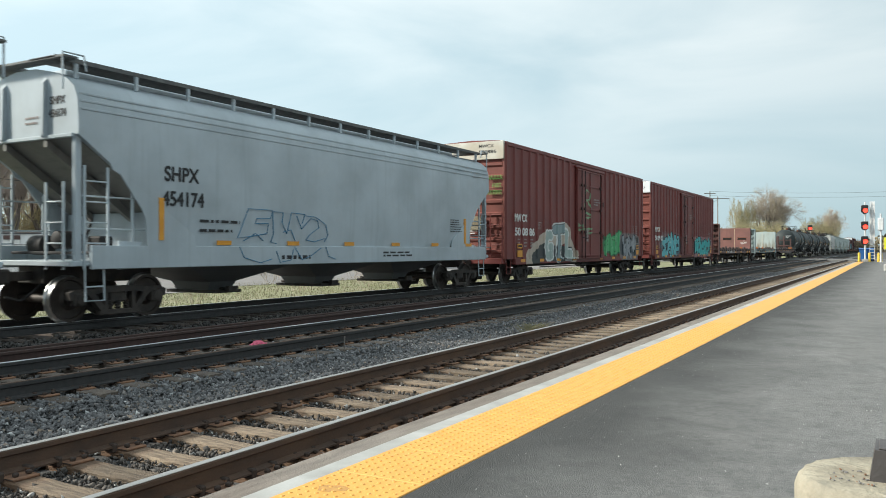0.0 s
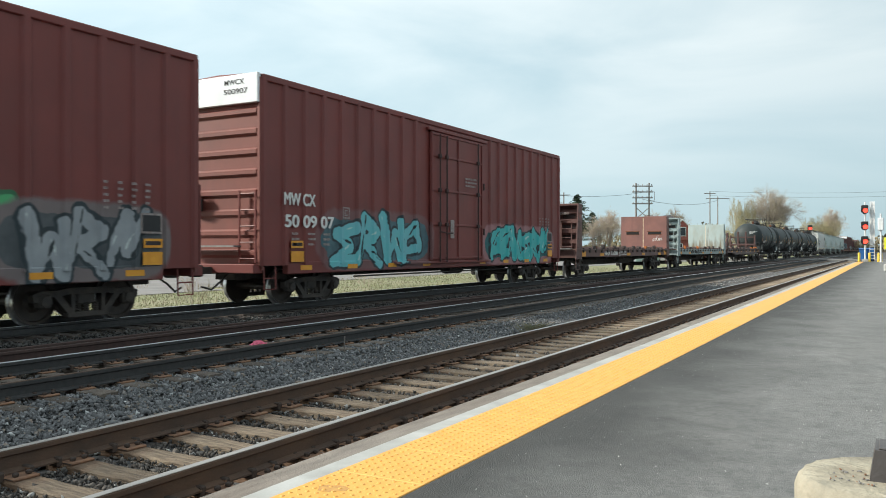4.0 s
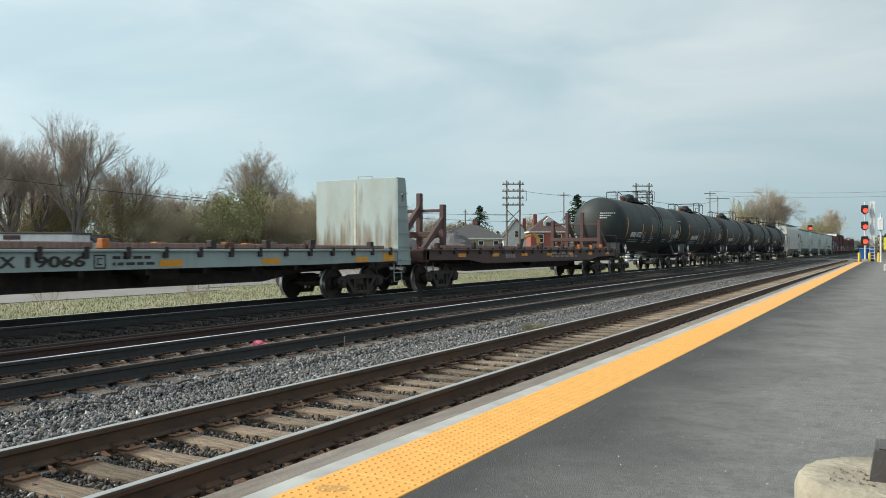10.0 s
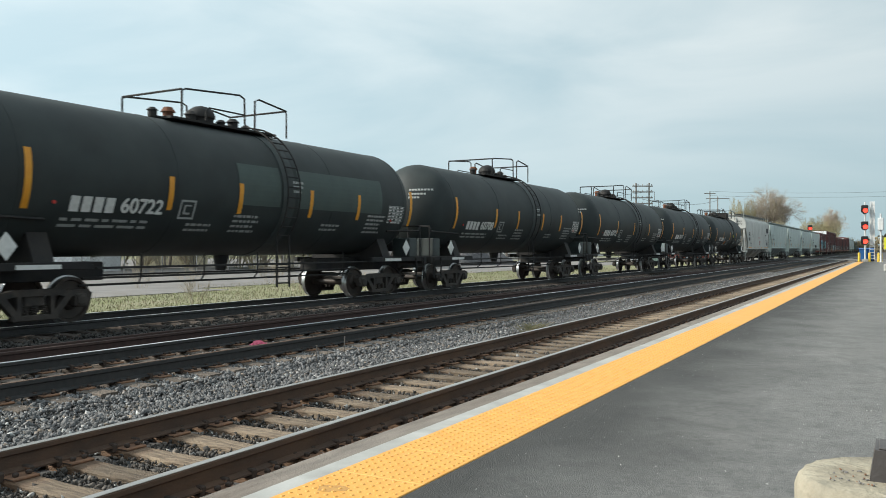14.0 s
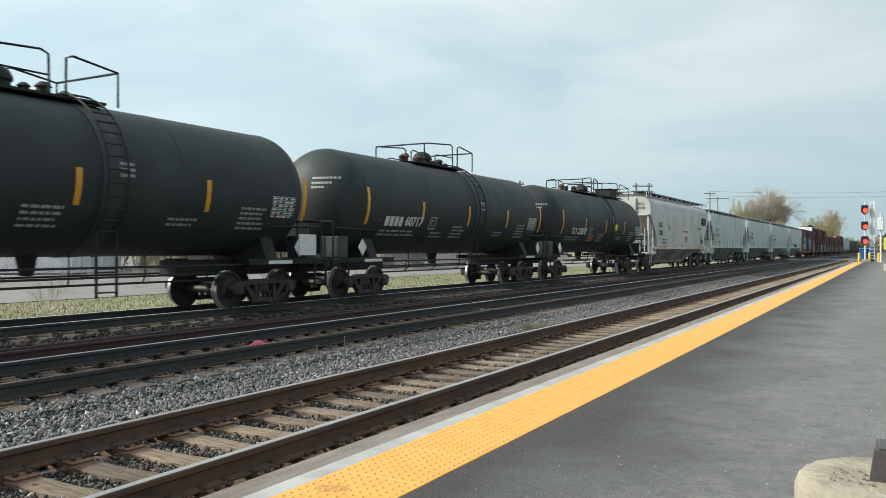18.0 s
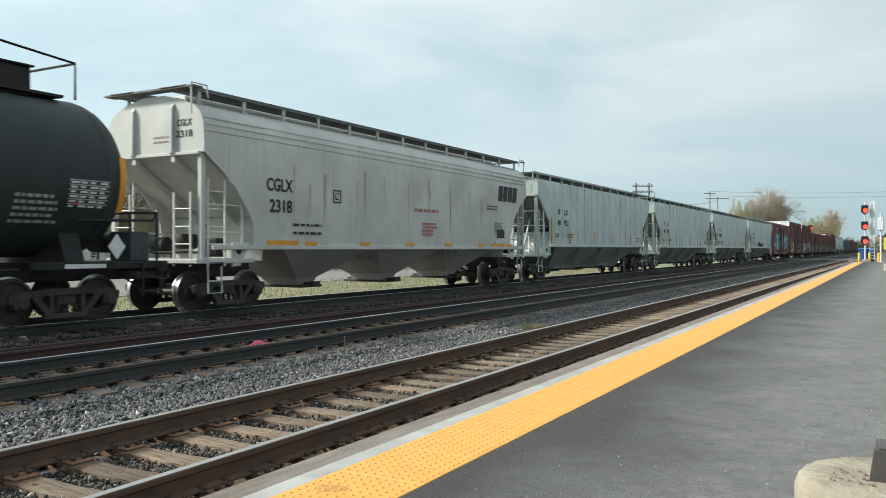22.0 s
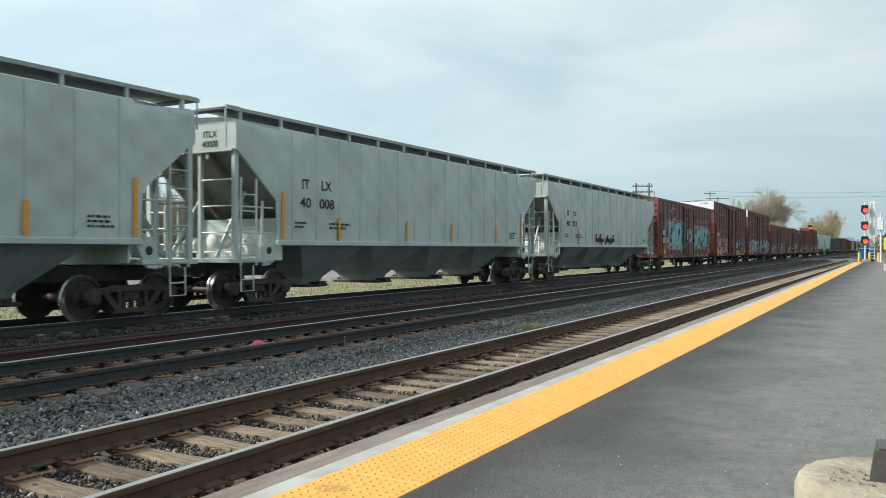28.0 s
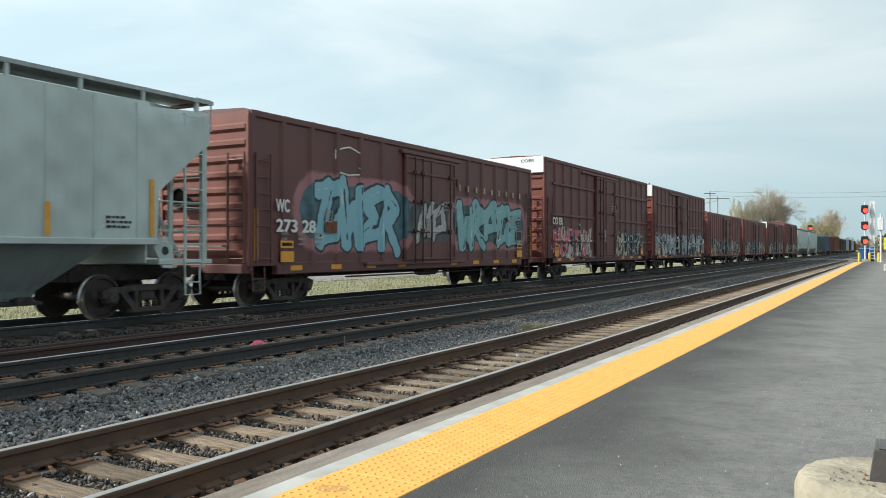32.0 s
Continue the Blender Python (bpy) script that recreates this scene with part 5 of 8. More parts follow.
    for a, b in rails:
        rl = Shape()
        m_ = a + (b - a) * 0.56
        for x in (-0.95, 0.95):
            rl.tube([(x, a, zt - 0.05), (x, a, zt + 0.52), (x, a + 0.1, zt + 0.58), (x, m_ - 0.15, zt + 0.71), (x, m_, zt + 0.65), (x, m_ + 0.02, zt - 0.02)], 0.024, 6)
            rl.tube([(x, m_ + 0.35, zt - 0.02), (x, m_ + 0.36, zt + 0.65), (x, m_ + 0.5, zt + 0.71), (x, b, zt + 0.58), (x, b, zt - 0.1)], 0.024, 6)
            rl.tube([(x, a + 0.7, zt - 0.02), (x, a + 0.7, zt + 0.2), (x, a + 0.8, zt + 0.27), (x, m_, zt + 0.27)], 0.02, 6)
        for y, z in ((a, 0.56), (b, 0.58)):
            rl.tube([(-0.95, y, zt + z), (0.95, y, zt + z)], 0.024, 6)
        part("dome_railing", rl, M["black"], c)
    if kind == "box":
        part("valve_box", Shape().box(-0.45, 0.45, 4.1, 5.3, zt - 0.1, zt + 0.46, 0.02), M["black"], c)
        part("valve_box_lid", Shape().box(-0.5, 0.5, 4.05, 5.35, zt + 0.464, zt + 0.5, 0.01), M["black"], c)
    lad = Shape()
    pts = []
    for i in range(15):
        t = radians(-38 + 118 * i / 14)
        pts.append(((R + 0.16) * math.cos(t), (R + 0.16) * math.sin(t) + zc))
    pts = [(pts[0][0] + 0.0, 1.0)] + pts
    for y in (0.62, 1.07):
        lad.tube([(x, y, z) for x, z in pts], 0.022, 5)
    for x, z in pts:
        lad.tube([(x, 0.62, z), (x, 1.07, z)], 0.018, 5)
    ladder(lad, pts[0][0], 0.845, 0.45, 1.2, 0.45)
    part("side_ladder", lad, M["black"], c)
    # Stripes and stencils that follow the shell.
    def wrap(y, w, t0, t1):
        s, k, r = Shape(), 6, R + 0.012
        for i in range(k):
            a0, a1 = radians(t0 + (t1 - t0) * i / k), radians(t0 + (t1 - t0) * (i + 1) / k)
            s.add([(r * math.cos(a0), y, zc + r * math.sin(a0)), (r * math.cos(a0), y + w, zc + r * math.sin(a0)), (r * math.cos(a1), y + w, zc + r * math.sin(a1)), (r * math.cos(a1), y, zc + r * math.sin(a1))], [(0, 1, 2, 3)])
        return s
    bars_ = (-5.95, -2.85, -0.85, 1.65, 3.7, 6.4) if patch or seed == 21 else (-6.05, -3.05, 0.05, 3.2, 6.4)
    for i, y in enumerate(bars_):
        part("reflector", wrap(y, 0.13, -22 if abs(y) < 5 else -26, 4 if abs(y) < 5 else 14), M["orange"], c, "amber reflective stripe")
    def tangent(y, z):
        """Pose of lettering that lies against the shell."""
        t = math.asin((z - zc) / R)
        return Matrix.Translation(((R + 0.012) * math.cos(t), y, zc + (R + 0.012) * math.sin(t))) @ Matrix.Rotation(-t, 4, "Y") @ SIDE

    zl = 2.2
    if mark:
        words("reporting_mark", mark, 0.42, M["white"], c, tangent(-h + 2.5, zl), 0.74, 0.0, 0.012)
    else:
        for i in range(4):
            part("owner_mark", Shape().box(-0.095, 0.095, -0.15, 0.15, 0, 0.004, 0.0), M["white"], c, "white block of the owner's mark", at=tangent(-h + 1.86 + i * 0.25, zl))
    data_square(c, tangent(-h + (4.5 if not mark else 4.75), zl), 0.42, M["tank_stencil"])
    words("car_number", number, 0.42, M["white"], c, tangent(-h + (3.36 if not mark else 3.6), zl), 1.0 if len(number) < 6 else 1.2, 0.0, 0.012)
    for k, (y, z, r, w) in enumerate(((-h + 2.7, 1.92, 2, 2.1), (-0.45, 2.12, 4, 0.9), (2.75, 2.0, 2, 0.9), (h - 2.1, 2.3, 5, 0.9), (-h + 5.0, 1.9, 2, 0.8), (1.2, 3.0, 3, 0.4))):
        rng = random.Random(seed * 7 + k)
        for q in range(r):
            sh, yy = Shape(), -w / 2
            end = w / 2 * rng.uniform(0.5, 1.0)
            while yy < end:
                e2 = yy + rng.uniform(0.06, 0.2) * w
                sh.box(yy, min(e2, end), -0.03, 0.03, 0, 0.003)
                yy = e2 + 0.04 * w
            tagged_stuff(part("stencil_line", sh, M["tank_stencil"], c, at=tangent(y, z - q * 0.11)))
    # White-lined data block near the far end of the shell.
    for q in range(6):
        part("data_line", Shape().box(-0.42, 0.42, -0.012, 0.012, 0, 0.003), M["tank_stencil"], c, at=tangent(h - 1.15, 2.62 - q * 0.085))
        for k in range(4):
            part("data_line", Shape().box(-0.085, 0.075 - 0.03 * ((q + k) % 3), -0.018, 0.018, 0, 0.004), M["white"], c, at=tangent(h - 1.45 + k * 0.2, 2.58 - q * 0.085))
    if board:
        part("white_board", Shape().box(1.5, 1.52, h - 0.6, h + 0.06, 1.22, 1.74, 0.005), M["white"], c, "plain white board")
    if kind == "box":
        part("orange_placard", Shape().box(-0.28, 0.28, -0.16, 0.16, 0, 0.004), M["orange_rust"], c, at=tangent(-1.7, 1.95))
        part("yellow_placard", Shape().box(-0.28, 0.28, -0.16, 0.16, 0, 0.004), M["sign_yellow"], c, at=tangent(1.7, 2.5))
    # Stencils on the curved head, in short pieces that follow it.
    for z, n in ((3.34, 8), (3.2, 6), (3.08, 4)):
        for k in range(n):
            x = 0.3 + 0.1 * k
            r = math.hypot(x, z - zc) / R
            y = -h + 0.95 * (1 - math.sqrt(max(0.0, 1 - r * r))) - 0.2
            part("end_stencil", Shape().box(-0.04, 0.04, -0.008, 0.004, -0.03, 0.03), M["white"], c, at=pose(x, y, z, 0, 0, math.degrees(math.atan2(x, 1.6))))
    return c


def pockets(c, h, n, paint, x=1.5):
    for i in range(n):
        y = -h + 0.9 + i * (2 * h - 1.8) / (n - 1)
        # One dark colour on all cars; on the grey one it paints their shade.
        part("stake_pocket", Shape().box(x, x + 0.065, y - 0.06, y + 0.06, 1.2, 1.42, 0.01), M["pocket"], c)


def flat_deck(c, h, paint, deck, n=16, belly=True):
    part("deck", Shape().box(-1.45, 1.45, -h, h, 1.3, 1.38, 0.01), deck, c, "worn plank deck with rusty fittings")
    for e in (-1, 1):
        pts = [(-h, 1.34), (h, 1.34), (h, 1.02), (h - 2.9, 1.0), (h - 4.2, 0.86 if belly else 0.98), (-h + 4.2, 0.86 if belly else 0.98), (-h + 2.9, 1.0), (-h, 1.02)]
        part("side_sill", Shape().prism(pts, "x", *sorted((e * 1.4, e * 1.5))), paint, c)
        part("sill_flange", Shape().box(*sorted((e * 1.4, e * 1.56)), -h, h, 1.32, 1.37, 0.01), paint, c)
        part("end_sill", Shape().box(-1.5, 1.5, *sorted((e * (h - 0.2), e * h)), 0.95, 1.34, 0.02), paint, c)
        stirrup(c, e * (h - 0.35), paint)
        coupler(c, e * (h - 0.1), e)
        bogie(c, e * (h - 1.75))
    pockets(c, h, n, paint)
    u = Shape()
    u.prism([(-h + 0.3, 1.3), (h - 0.3, 1.3), (h - 0.3, 0.8), (h - 3.6, 0.75), (h - 5.0, 0.55), (-h + 5.0, 0.55), (-h + 3.6, 0.75), (-h + 0.3, 0.8)], "x", -0.35, 0.35)
    for i in range(8):
        y = -h + 3.4 + i * (2 * h - 6.8) / 7
        u.box(-1.35, 1.35, y - 0.05, y + 0.05, 0.85, 1.3)
    u.lathe([(-0.4, 0.2), (0.4, 0.2)], "y", (0.8, 0, 0.85), 12)
    part("underframe", u, M["truck"], c)
    rng = random.Random(int(h * 100))
    y = -h + 0.95
    while y < h - 1.4:
        k = rng.uniform(1.3, 2.6)
        part("deck_timber", Shape().box(1.1, 1.36, y, min(y + k, h - 0.95), 1.38, 1.38 + rng.uniform(0.09, 0.13), 0.015), deck, c)
        part("timber_block", Shape().box(1.28, 1.44, y - 0.1, y + 0.06, 1.38, 1.38 + rng.uniform(0.16, 0.24), 0.015), M["orange_rust"] if rng.random() < 0.3 else M["pocket"], c)
        y += k + rng.uniform(0.05, 0.25)
    for i in range(22):
        y = rng.uniform(-h + 1, h - 1)
        x = rng.choice((1.3, 1.2, 0.6, -0.4, -1.2))
        k = rng.uniform(0.06, 0.16)
        part("deck_fitting", Shape().box(x - 0.1, x + 0.1, y - k, y + k, 1.38, 1.38 + rng.uniform(0.05, 0.16), 0.02), rng.choice((M["rust"], deck, M["truck"], M["orange_rust"])), c)


def bulkhead(c, y, face, paint, panel, top=3.5, foot=0.8, head=0.5):
    """A braced steel wall at a deck's end: its smooth face looks along `face`, its posts stand on the other side."""
    y0, y1 = sorted((y, y - face * 0.1))
    b = part("bulkhead", Shape().box(-1.5, 1.5, y0, y1, 1.382, top, 0.01), panel, c)
    s2 = -face
    ya = y + s2 * 0.1

    def deep(z):
        return foot + (head - foot) * (z - 1.0) / (top - 1.0)

    # Two tapered main posts lean together towards their feet, lighter ones at the edges.
    for x in (-1.42, 1.42):
        part("bulkhead_post", Shape().prism([(ya, 1.0), (ya + s2 * 0.14, 1.0), (ya + s2 * 0.14, top - 0.1), (ya, top - 0.1)], "x", x - 0.045, x + 0.045), paint, b)
    for x in (-0.46, 0.4):
        k = 0.72 * x
        d0, d1 = (deep(1.0) - 0.18) * s2, (deep(top) - 0.16) * s2
        vs = [(k - 0.08, ya, 1.0), (k + 0.08, ya, 1.0), (k + 0.08, ya + d0, 1.0), (k - 0.08, ya + d0, 1.0), (x - 0.075, ya, top - 0.1), (x + 0.075, ya, top - 0.1), (x + 0.075, ya + d1, top - 0.1), (x - 0.075, ya + d1, top - 0.1)]
        part("main_post", Shape().add(vs, [(0, 1, 2, 3), (4, 5, 6, 7), (0, 1, 5, 4), (1, 2, 6, 5), (2, 3, 7, 6), (3, 0, 4, 7)]), paint, b)
    part("foot_gusset", Shape().prism([(-0.55, 1.38), (0.5, 1.38), (0.38, 1.75), (0.16, 1.6), (-0.2, 1.6), (-0.42, 1.75)], "y", ya + s2 * 0.24, ya + s2 * 0.27), M["gusset"], b, "stained gusset between the posts")
    part("cap_plate", Shape().box(-1.52, 1.52, *sorted((ya, y + s2 * deep(top))), top - 0.1, top, 0.01), paint, b)
    for z in (1.72, 2.2, 2.68, 3.14):
        part("bulkhead_rail", Shape().box(-1.38, 1.38, *sorted((ya, ya + s2 * 0.15)), z - 0.09, z + 0.09, 0.01), paint, b)
    # Flat dark plates stand in for the shade in the pockets between rails.
    for z in (1.96, 2.44, 2.92):
        for x in (-1.02, 0.92):
            part("recess", Shape().box(x - 0.3, x + 0.3, *sorted((ya, ya + s2 * 0.012)), z - 0.1, z + 0.08), M["pocket"], b)
    # Side cheek round a hand hole near its top.
    z0, z1 = top - 0.72, top - 0.46
    u0, u1 = 0.42, 0.72
    ch = Shape()
    for za, zb_, f0, f1 in ((0.9, z0, 0, 1), (z1, top - 0.06, 0, 1), (z0, z1, 0, u0), (z0, z1, u1, 1)):
        ch.prism([(y + s2 * deep(za) * f0, za), (y + s2 * deep(za) * f1, za), (y + s2 * deep(zb_) * f1, zb_), (y + s2 * deep(zb_) * f0, zb_)], "x", 1.48, 1.53)
    part("side_cheek", ch, paint, b)
    for k in range(6):
        z = 1.05 + k * 0.4
        ym = y + s2 * deep(z) * 0.5
        w = deep(z) * 0.42
        part("grab_iron", Shape().tube([(1.53, ym - w, z), (1.59, ym - w, z), (1.59, ym + w, z), (1.53, ym + w, z)], 0.014, 5), paint, b)
    lad = Shape()
    ladder(lad, 0.98, y + s2 * 0.62, 1.38, top - 0.85, 0.5, "x", 0.42)
    part("ladder", lad, paint, b)
    rl = Shape()
    rl.tube([(-1.3, y + s2 * 0.72, 2.72), (1.2, y + s2 * 0.72, 2.72)], 0.022, 6)
    rl.tube([(0.72, y + s2 * 0.72, 2.72), (0.72, y + s2 * 0.72, 1.4)], 0.022, 6)
    part("hand_rail", rl, paint, b)
    bw = Shape()
    bw.lathe([(y + s2 * 0.7, 0.25), (y + s2 * 0.73, 0.25), (y + s2 * 0.73, 0.2), (y + s2 * 0.7, 0.2)], "y", (-0.98, 0, 2.45), 16)
    bw.tube([(-1.2, y + s2 * 0.71, 2.45), (-0.76, y + s2 * 0.71, 2.45)], 0.02, 5)
    bw.tube([(-0.98, y + s2 * 0.71, 2.22), (-0.98, y + s2 * 0.71, 2.68)], 0.02, 5)
    part("brake_wheel", bw, paint, b)
    part("brake_housing", Shape().box(-1.12, -0.84, *sorted((y + s2 * 0.3, y + s2 * 0.66)), 1.75, 2.6, 0.03).tube([(-0.98, y + s2 * 0.5, 1.8), (-0.9, y + s2 * 0.55, 1.0)], 0.03, 6), M["gusset"], b, "stained brake housing")
    part("grab_loop", Shape().tube([(0.1, y, top), (0.1, y, top + 0.07), (0.62, y, top + 0.07), (0.62, y, top)], 0.014, 5), paint, b)
    part("walkway", Shape().box(-1.4, 1.3, *sorted((y + s2 * 0.5, y + s2 * 0.95)), 1.36, 1.4), M["galv"], b)
    return b


def bulkhead_flat(q0, q1, label, paint, deck, mark, number, seam, slots=False, panel=None, plain_ink=False):
    c = wagon("bulkhead_flatcar", label, "flat car", q0, q1)
    ink = M["pocket"] if plain_ink else M["white"]
    h = (q1 - q0) / 2
    flat_deck(c, h, paint, deck, 18, False)
    lead = bulkhead(c, -h + 0.72, 1, paint, paint)
    words("end_mark", (mark + " " if mark else "") + number, 0.17, M["faint"], lead, on_end(0.35, -h + 0.416, 3.05), 1.25 if mark else 0.7, 0.002)
    f = h - 0.5
    b = bulkhead(c, f, -1, paint, panel or paint, 3.5, 0.62 if slots else 0.72, 0.42)
    part("seam_strip", Shape().box(-0.05, 0.02, f - 0.009, f + 0.001, 1.4, 3.4), seam, b)
    if slots:
        for x in (-0.72, 0.72):
            part("slot", Shape().box(x - 0.42, x + 0.42, f - 0.012, f + 0.001, 2.32, 2.5, 0.004), M["slot_black"], b, "dark slot with rusty rim")
            part("slot_rim", Shape().box(x - 0.48, x + 0.48, f - 0.009, f + 0.001, 2.5, 2.56, 0.003).box(x - 0.48, x + 0.48, f - 0.009, f + 0.001, 2.28, 2.32, 0.003), M["rust"], b)
    for i, y in enumerate((-h + 1.0, -h + 3.75, -h + 8.4, -h + 11.4, h - 2.3, h - 0.95)):
        part("reflector", Shape().box(1.502, 1.508, y - 0.3, y + 0.3, 1.02, 1.16 if i not in (0, 5) else 1.26), M["orange"], c)
    words("reporting_mark", mark, 0.26, ink, c, on_side(1.506, -h + 4.62, 1.14), 0.9, 0.0, 0.01) if mark else None
    data_square(c, on_side(1.506, -h + 6.72, 1.14), 0.26, ink)
    words("car_number", number, 0.26, ink, c, on_side(1.506, -h + 5.8, 1.14), 1.15, 0.0, 0.01)
    if slots:
        words("sprayed_word", "STUFF", 0.22, M["white"], b, on_end(0.9, f - 0.006, 1.98) @ Matrix.Rotation(0.08, 4, "Z"), 0.62, 0.004)
        part("sprayed_stroke", Shape().tube([(y_, f - 0.006, z_) for y_, z_ in ((0.84, 2.06), (0.88, 2.26), (0.94, 2.08), (0.96, 2.26))], 0.012, 4), M["white"], b)
    lines("stencil_data", c, 1.503, -h + 7.0, 1.24, 2, ink, 1.0, 0.055, 0.12, 5)
    return c


def stake_flat(q0, q1, label, paint, deck, number):
    c = wagon("centre_stake_flatcar", label, "flat car", q0, q1)
    h = (q1 - q0) / 2
    flat_deck(c, h, paint, deck, 20)
    for e in (-1, 1):
        y = -h + 1.5 if e < 0 else h - 2.1
        for x, zt in ((-1.25, 2.85), (-0.45, 3.25), (0.35, 3.25), (1.25, 2.85)):
            part("end_stake", Shape().box(x - 0.09, x + 0.09, y - 0.09, y + 0.09, 1.38, zt, 0.02), paint, c)
            part("stake_brace", Shape().prism([(y - e * 0.0, zt - 0.35), (y - e * 0.0, zt - 0.65), (y + e * -1.45 * (1 if zt > 3 else 0.8) * -1, 1.38), (y + e * 1.75 * (1 if zt > 3 else 0.8), 1.38)], "x", x - 0.06, x + 0.06), paint, c)
        part("cross_beam", Shape().box(-1.35, 1.35, y - 0.1, y + 0.1, 1.75, 1.95, 0.02).box(-1.3, 1.3, y - 0.05, y + 0.05, 2.6, 2.7, 0.01), paint, c)
    for i in range(7):
        y = -h + 2.4 + i * (2 * h - 4.0) / 6
        part("reflector", Shape().box(1.502, 1.508, y - 0.28, y + 0.28, 1.1, 1.22), M["orange"], c)
    lines("stencil_data", c, 1.503, -h + 5.9, 1.2, 1, M["faint"], 1.2, 0.16, 0.2, 3)
    lines("stencil_data", c, 1.503, -h + 10.5, 1.24, 2, M["faint"], 3.2, 0.08, 0.14, 8)
    return c


def low_wagon(q0, q1, label, name, category, paint, top):
    """A far wagon: ribbed body on two trucks."""
    c = wagon(name, label, category, q0, q1)
    h = (q1 - q0) / 2
    part("body", Shape().box(-1.48, 1.48, -h, h, 1.0, top, 0.04), paint, c)
    s = Shape()
    for i in range(14):
        y = -h + 0.3 + i * (2 * h - 0.6) / 13
        s.box(-1.54, 1.54, y - 0.06, y + 0.06, 1.0, top - 0.1)
    part("side_posts", s, paint, c)
    part("top_rail", Shape().box(-1.55, 1.55, -h - 0.02, h + 0.02, top - 0.16, top + 0.02, 0.02), paint, c)
    for e in (-1, 1):
        coupler(c, e * (h - 0.1), e)
        bogie(c, e * (h - 2.0))
    return c


# ---- wagon paints ----
def stained(m):
    """Rust that has run down to the foot of a panel."""
    n, l = m.node_tree.nodes, m.node_tree.links
    b = n["Principled BSDF"]
    last = b.inputs["Base Color"].links[0].from_socket
    co = [k for k in n if k.bl_idname == "ShaderNodeTexCoord"][0]
    mp = n.new("ShaderNodeMapping")
    mp.inputs["Scale"].default_value = (3.2, 1, 0.5)
    l.new(co.outputs["Object"], mp.inputs[0])
    no = n.new("ShaderNodeTexNoise")
    no.inputs["Scale"].default_value, no.inputs["Detail"].default_value = 1.1, 6
    l.new(mp.outputs[0], no.inputs["Vector"])
    sp = n.new("ShaderNodeSeparateXYZ")
    l.new(co.outputs["Object"], sp.inputs[0])
    mr = n.new("ShaderNodeMapRange")
    mr.inputs["From Min"].default_value, mr.inputs["From Max"].default_value = 2.7, 1.6
    mr.inputs["To Min"].default_value, mr.inputs["To Max"].default_value = -0.12, 0.16
    l.new(sp.outputs[2], mr.inputs[0])
    ad = n.new("ShaderNodeMath")
    l.new(mr.outputs[0], ad.inputs[0])
    l.new(no.outputs["Fac"], ad.inputs[1])
    m2 = n.new("ShaderNodeMapRange")
    m2.inputs["From Min"].default_value, m2.inputs["From Max"].default_value = 0.5, 0.72
    m2.inputs["To Max"].default_value = 0.9
    l.new(ad.outputs[0], m2.inputs[0])
    mx = n.new("ShaderNodeMix")
    mx.data_type = "RGBA"
    mx.inputs[7].default_value = (0.15, 0.11, 0.06, 1)
    l.new(m2.outputs[0], mx.inputs[0])
    l.new(last, mx.inputs[6])
    l.new(mx.outputs[2], b.inputs["Base Color"])


M["faint"] = mat("faded_stencil", (0.34, 0.3, 0.29), (0.22, 0.17, 0.16), 14, 0.7, bump=0)
M["panel_white"] = mat("clean_white_panel", (0.82, 0.84, 0.85), (0.75, 0.77, 0.78), 2, 0.6, bump=0.05)
M["panel_worn"] = mat("worn_panel", (0.5, 0.44, 0.35), (0.66, 0.64, 0.58), 1.3, 0.7, bump=0.1)
M["door_iron"] = mat("dark_door_iron", (0.05, 0.018, 0.016), (0.035, 0.02, 0.018), 5, 0.7, bump=0.1)
M["tank_stencil"] = mat("tank_stencil", (0.4, 0.41, 0.4), (0.28, 0.29, 0.28), 9, 0.7, bump=0)
M["roof"] = mat("weathered_roof", (0.3, 0.27, 0.26), (0.2, 0.15, 0.14), 2, 0.7, bump=0.1)
M["grey_hop"] = steel_paint("pale_grey_paint", (0.46, 0.52, 0.56), 0.22, 1.0)
M["buff_hop"] = steel_paint("buff_grey_paint", (0.58, 0.58, 0.55), 0.28, 2.0)
M["green_hop"] = steel_paint("grey_green_paint", (0.48, 0.55, 0.53), 0.18, 3.0)
# Grey darkened for the shade under the end slope, plus grime.
M["slope_shade_grime"] = steel_paint("shaded_grimy_slope_paint", (0.2, 0.19, 0.175), 0.7, 8.2)
# Outlet buff: darker and browner than the body's, with more grime.
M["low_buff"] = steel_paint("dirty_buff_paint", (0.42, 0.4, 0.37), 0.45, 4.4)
# Body grey-green darkened for the shade below the sill, with heavier dirt.
M["low_hop"] = steel_paint("dirty_shaded_grey_paint", (0.27, 0.305, 0.3), 0.6, 4.0)
# Grey darkened so the outlets carry the shade under the grey hoppers.
M["low_dark"] = steel_paint("shaded_grey_paint", (0.13, 0.135, 0.135), 0.7, 4.7)
M["tank"] = mat("tank_black", (0.033, 0.039, 0.04), (0.044, 0.052, 0.052), 1.2, 0.55, bump=0.04, bscale=2, dirt=(0.045, 0.046, 0.043), dirt_amount=0.4, dscale=0.7, spec=0.2)
M["band"] = mat("faded_band", (0.045, 0.058, 0.058), (0.03, 0.036, 0.036), 3, 0.6, bump=0.05)
M["patch"] = mat("green_grey_patch", (0.06, 0.085, 0.078), (0.05, 0.07, 0.065), 2, 0.65, bump=0.05)
M["red"] = mat("marker_red", (0.5, 0.03, 0.02), None, 3, 0.5, bump=0)
M["rust"] = mat("rust", (0.2, 0.075, 0.035), (0.1, 0.04, 0.025), 8, 0.85, bump=0.3)
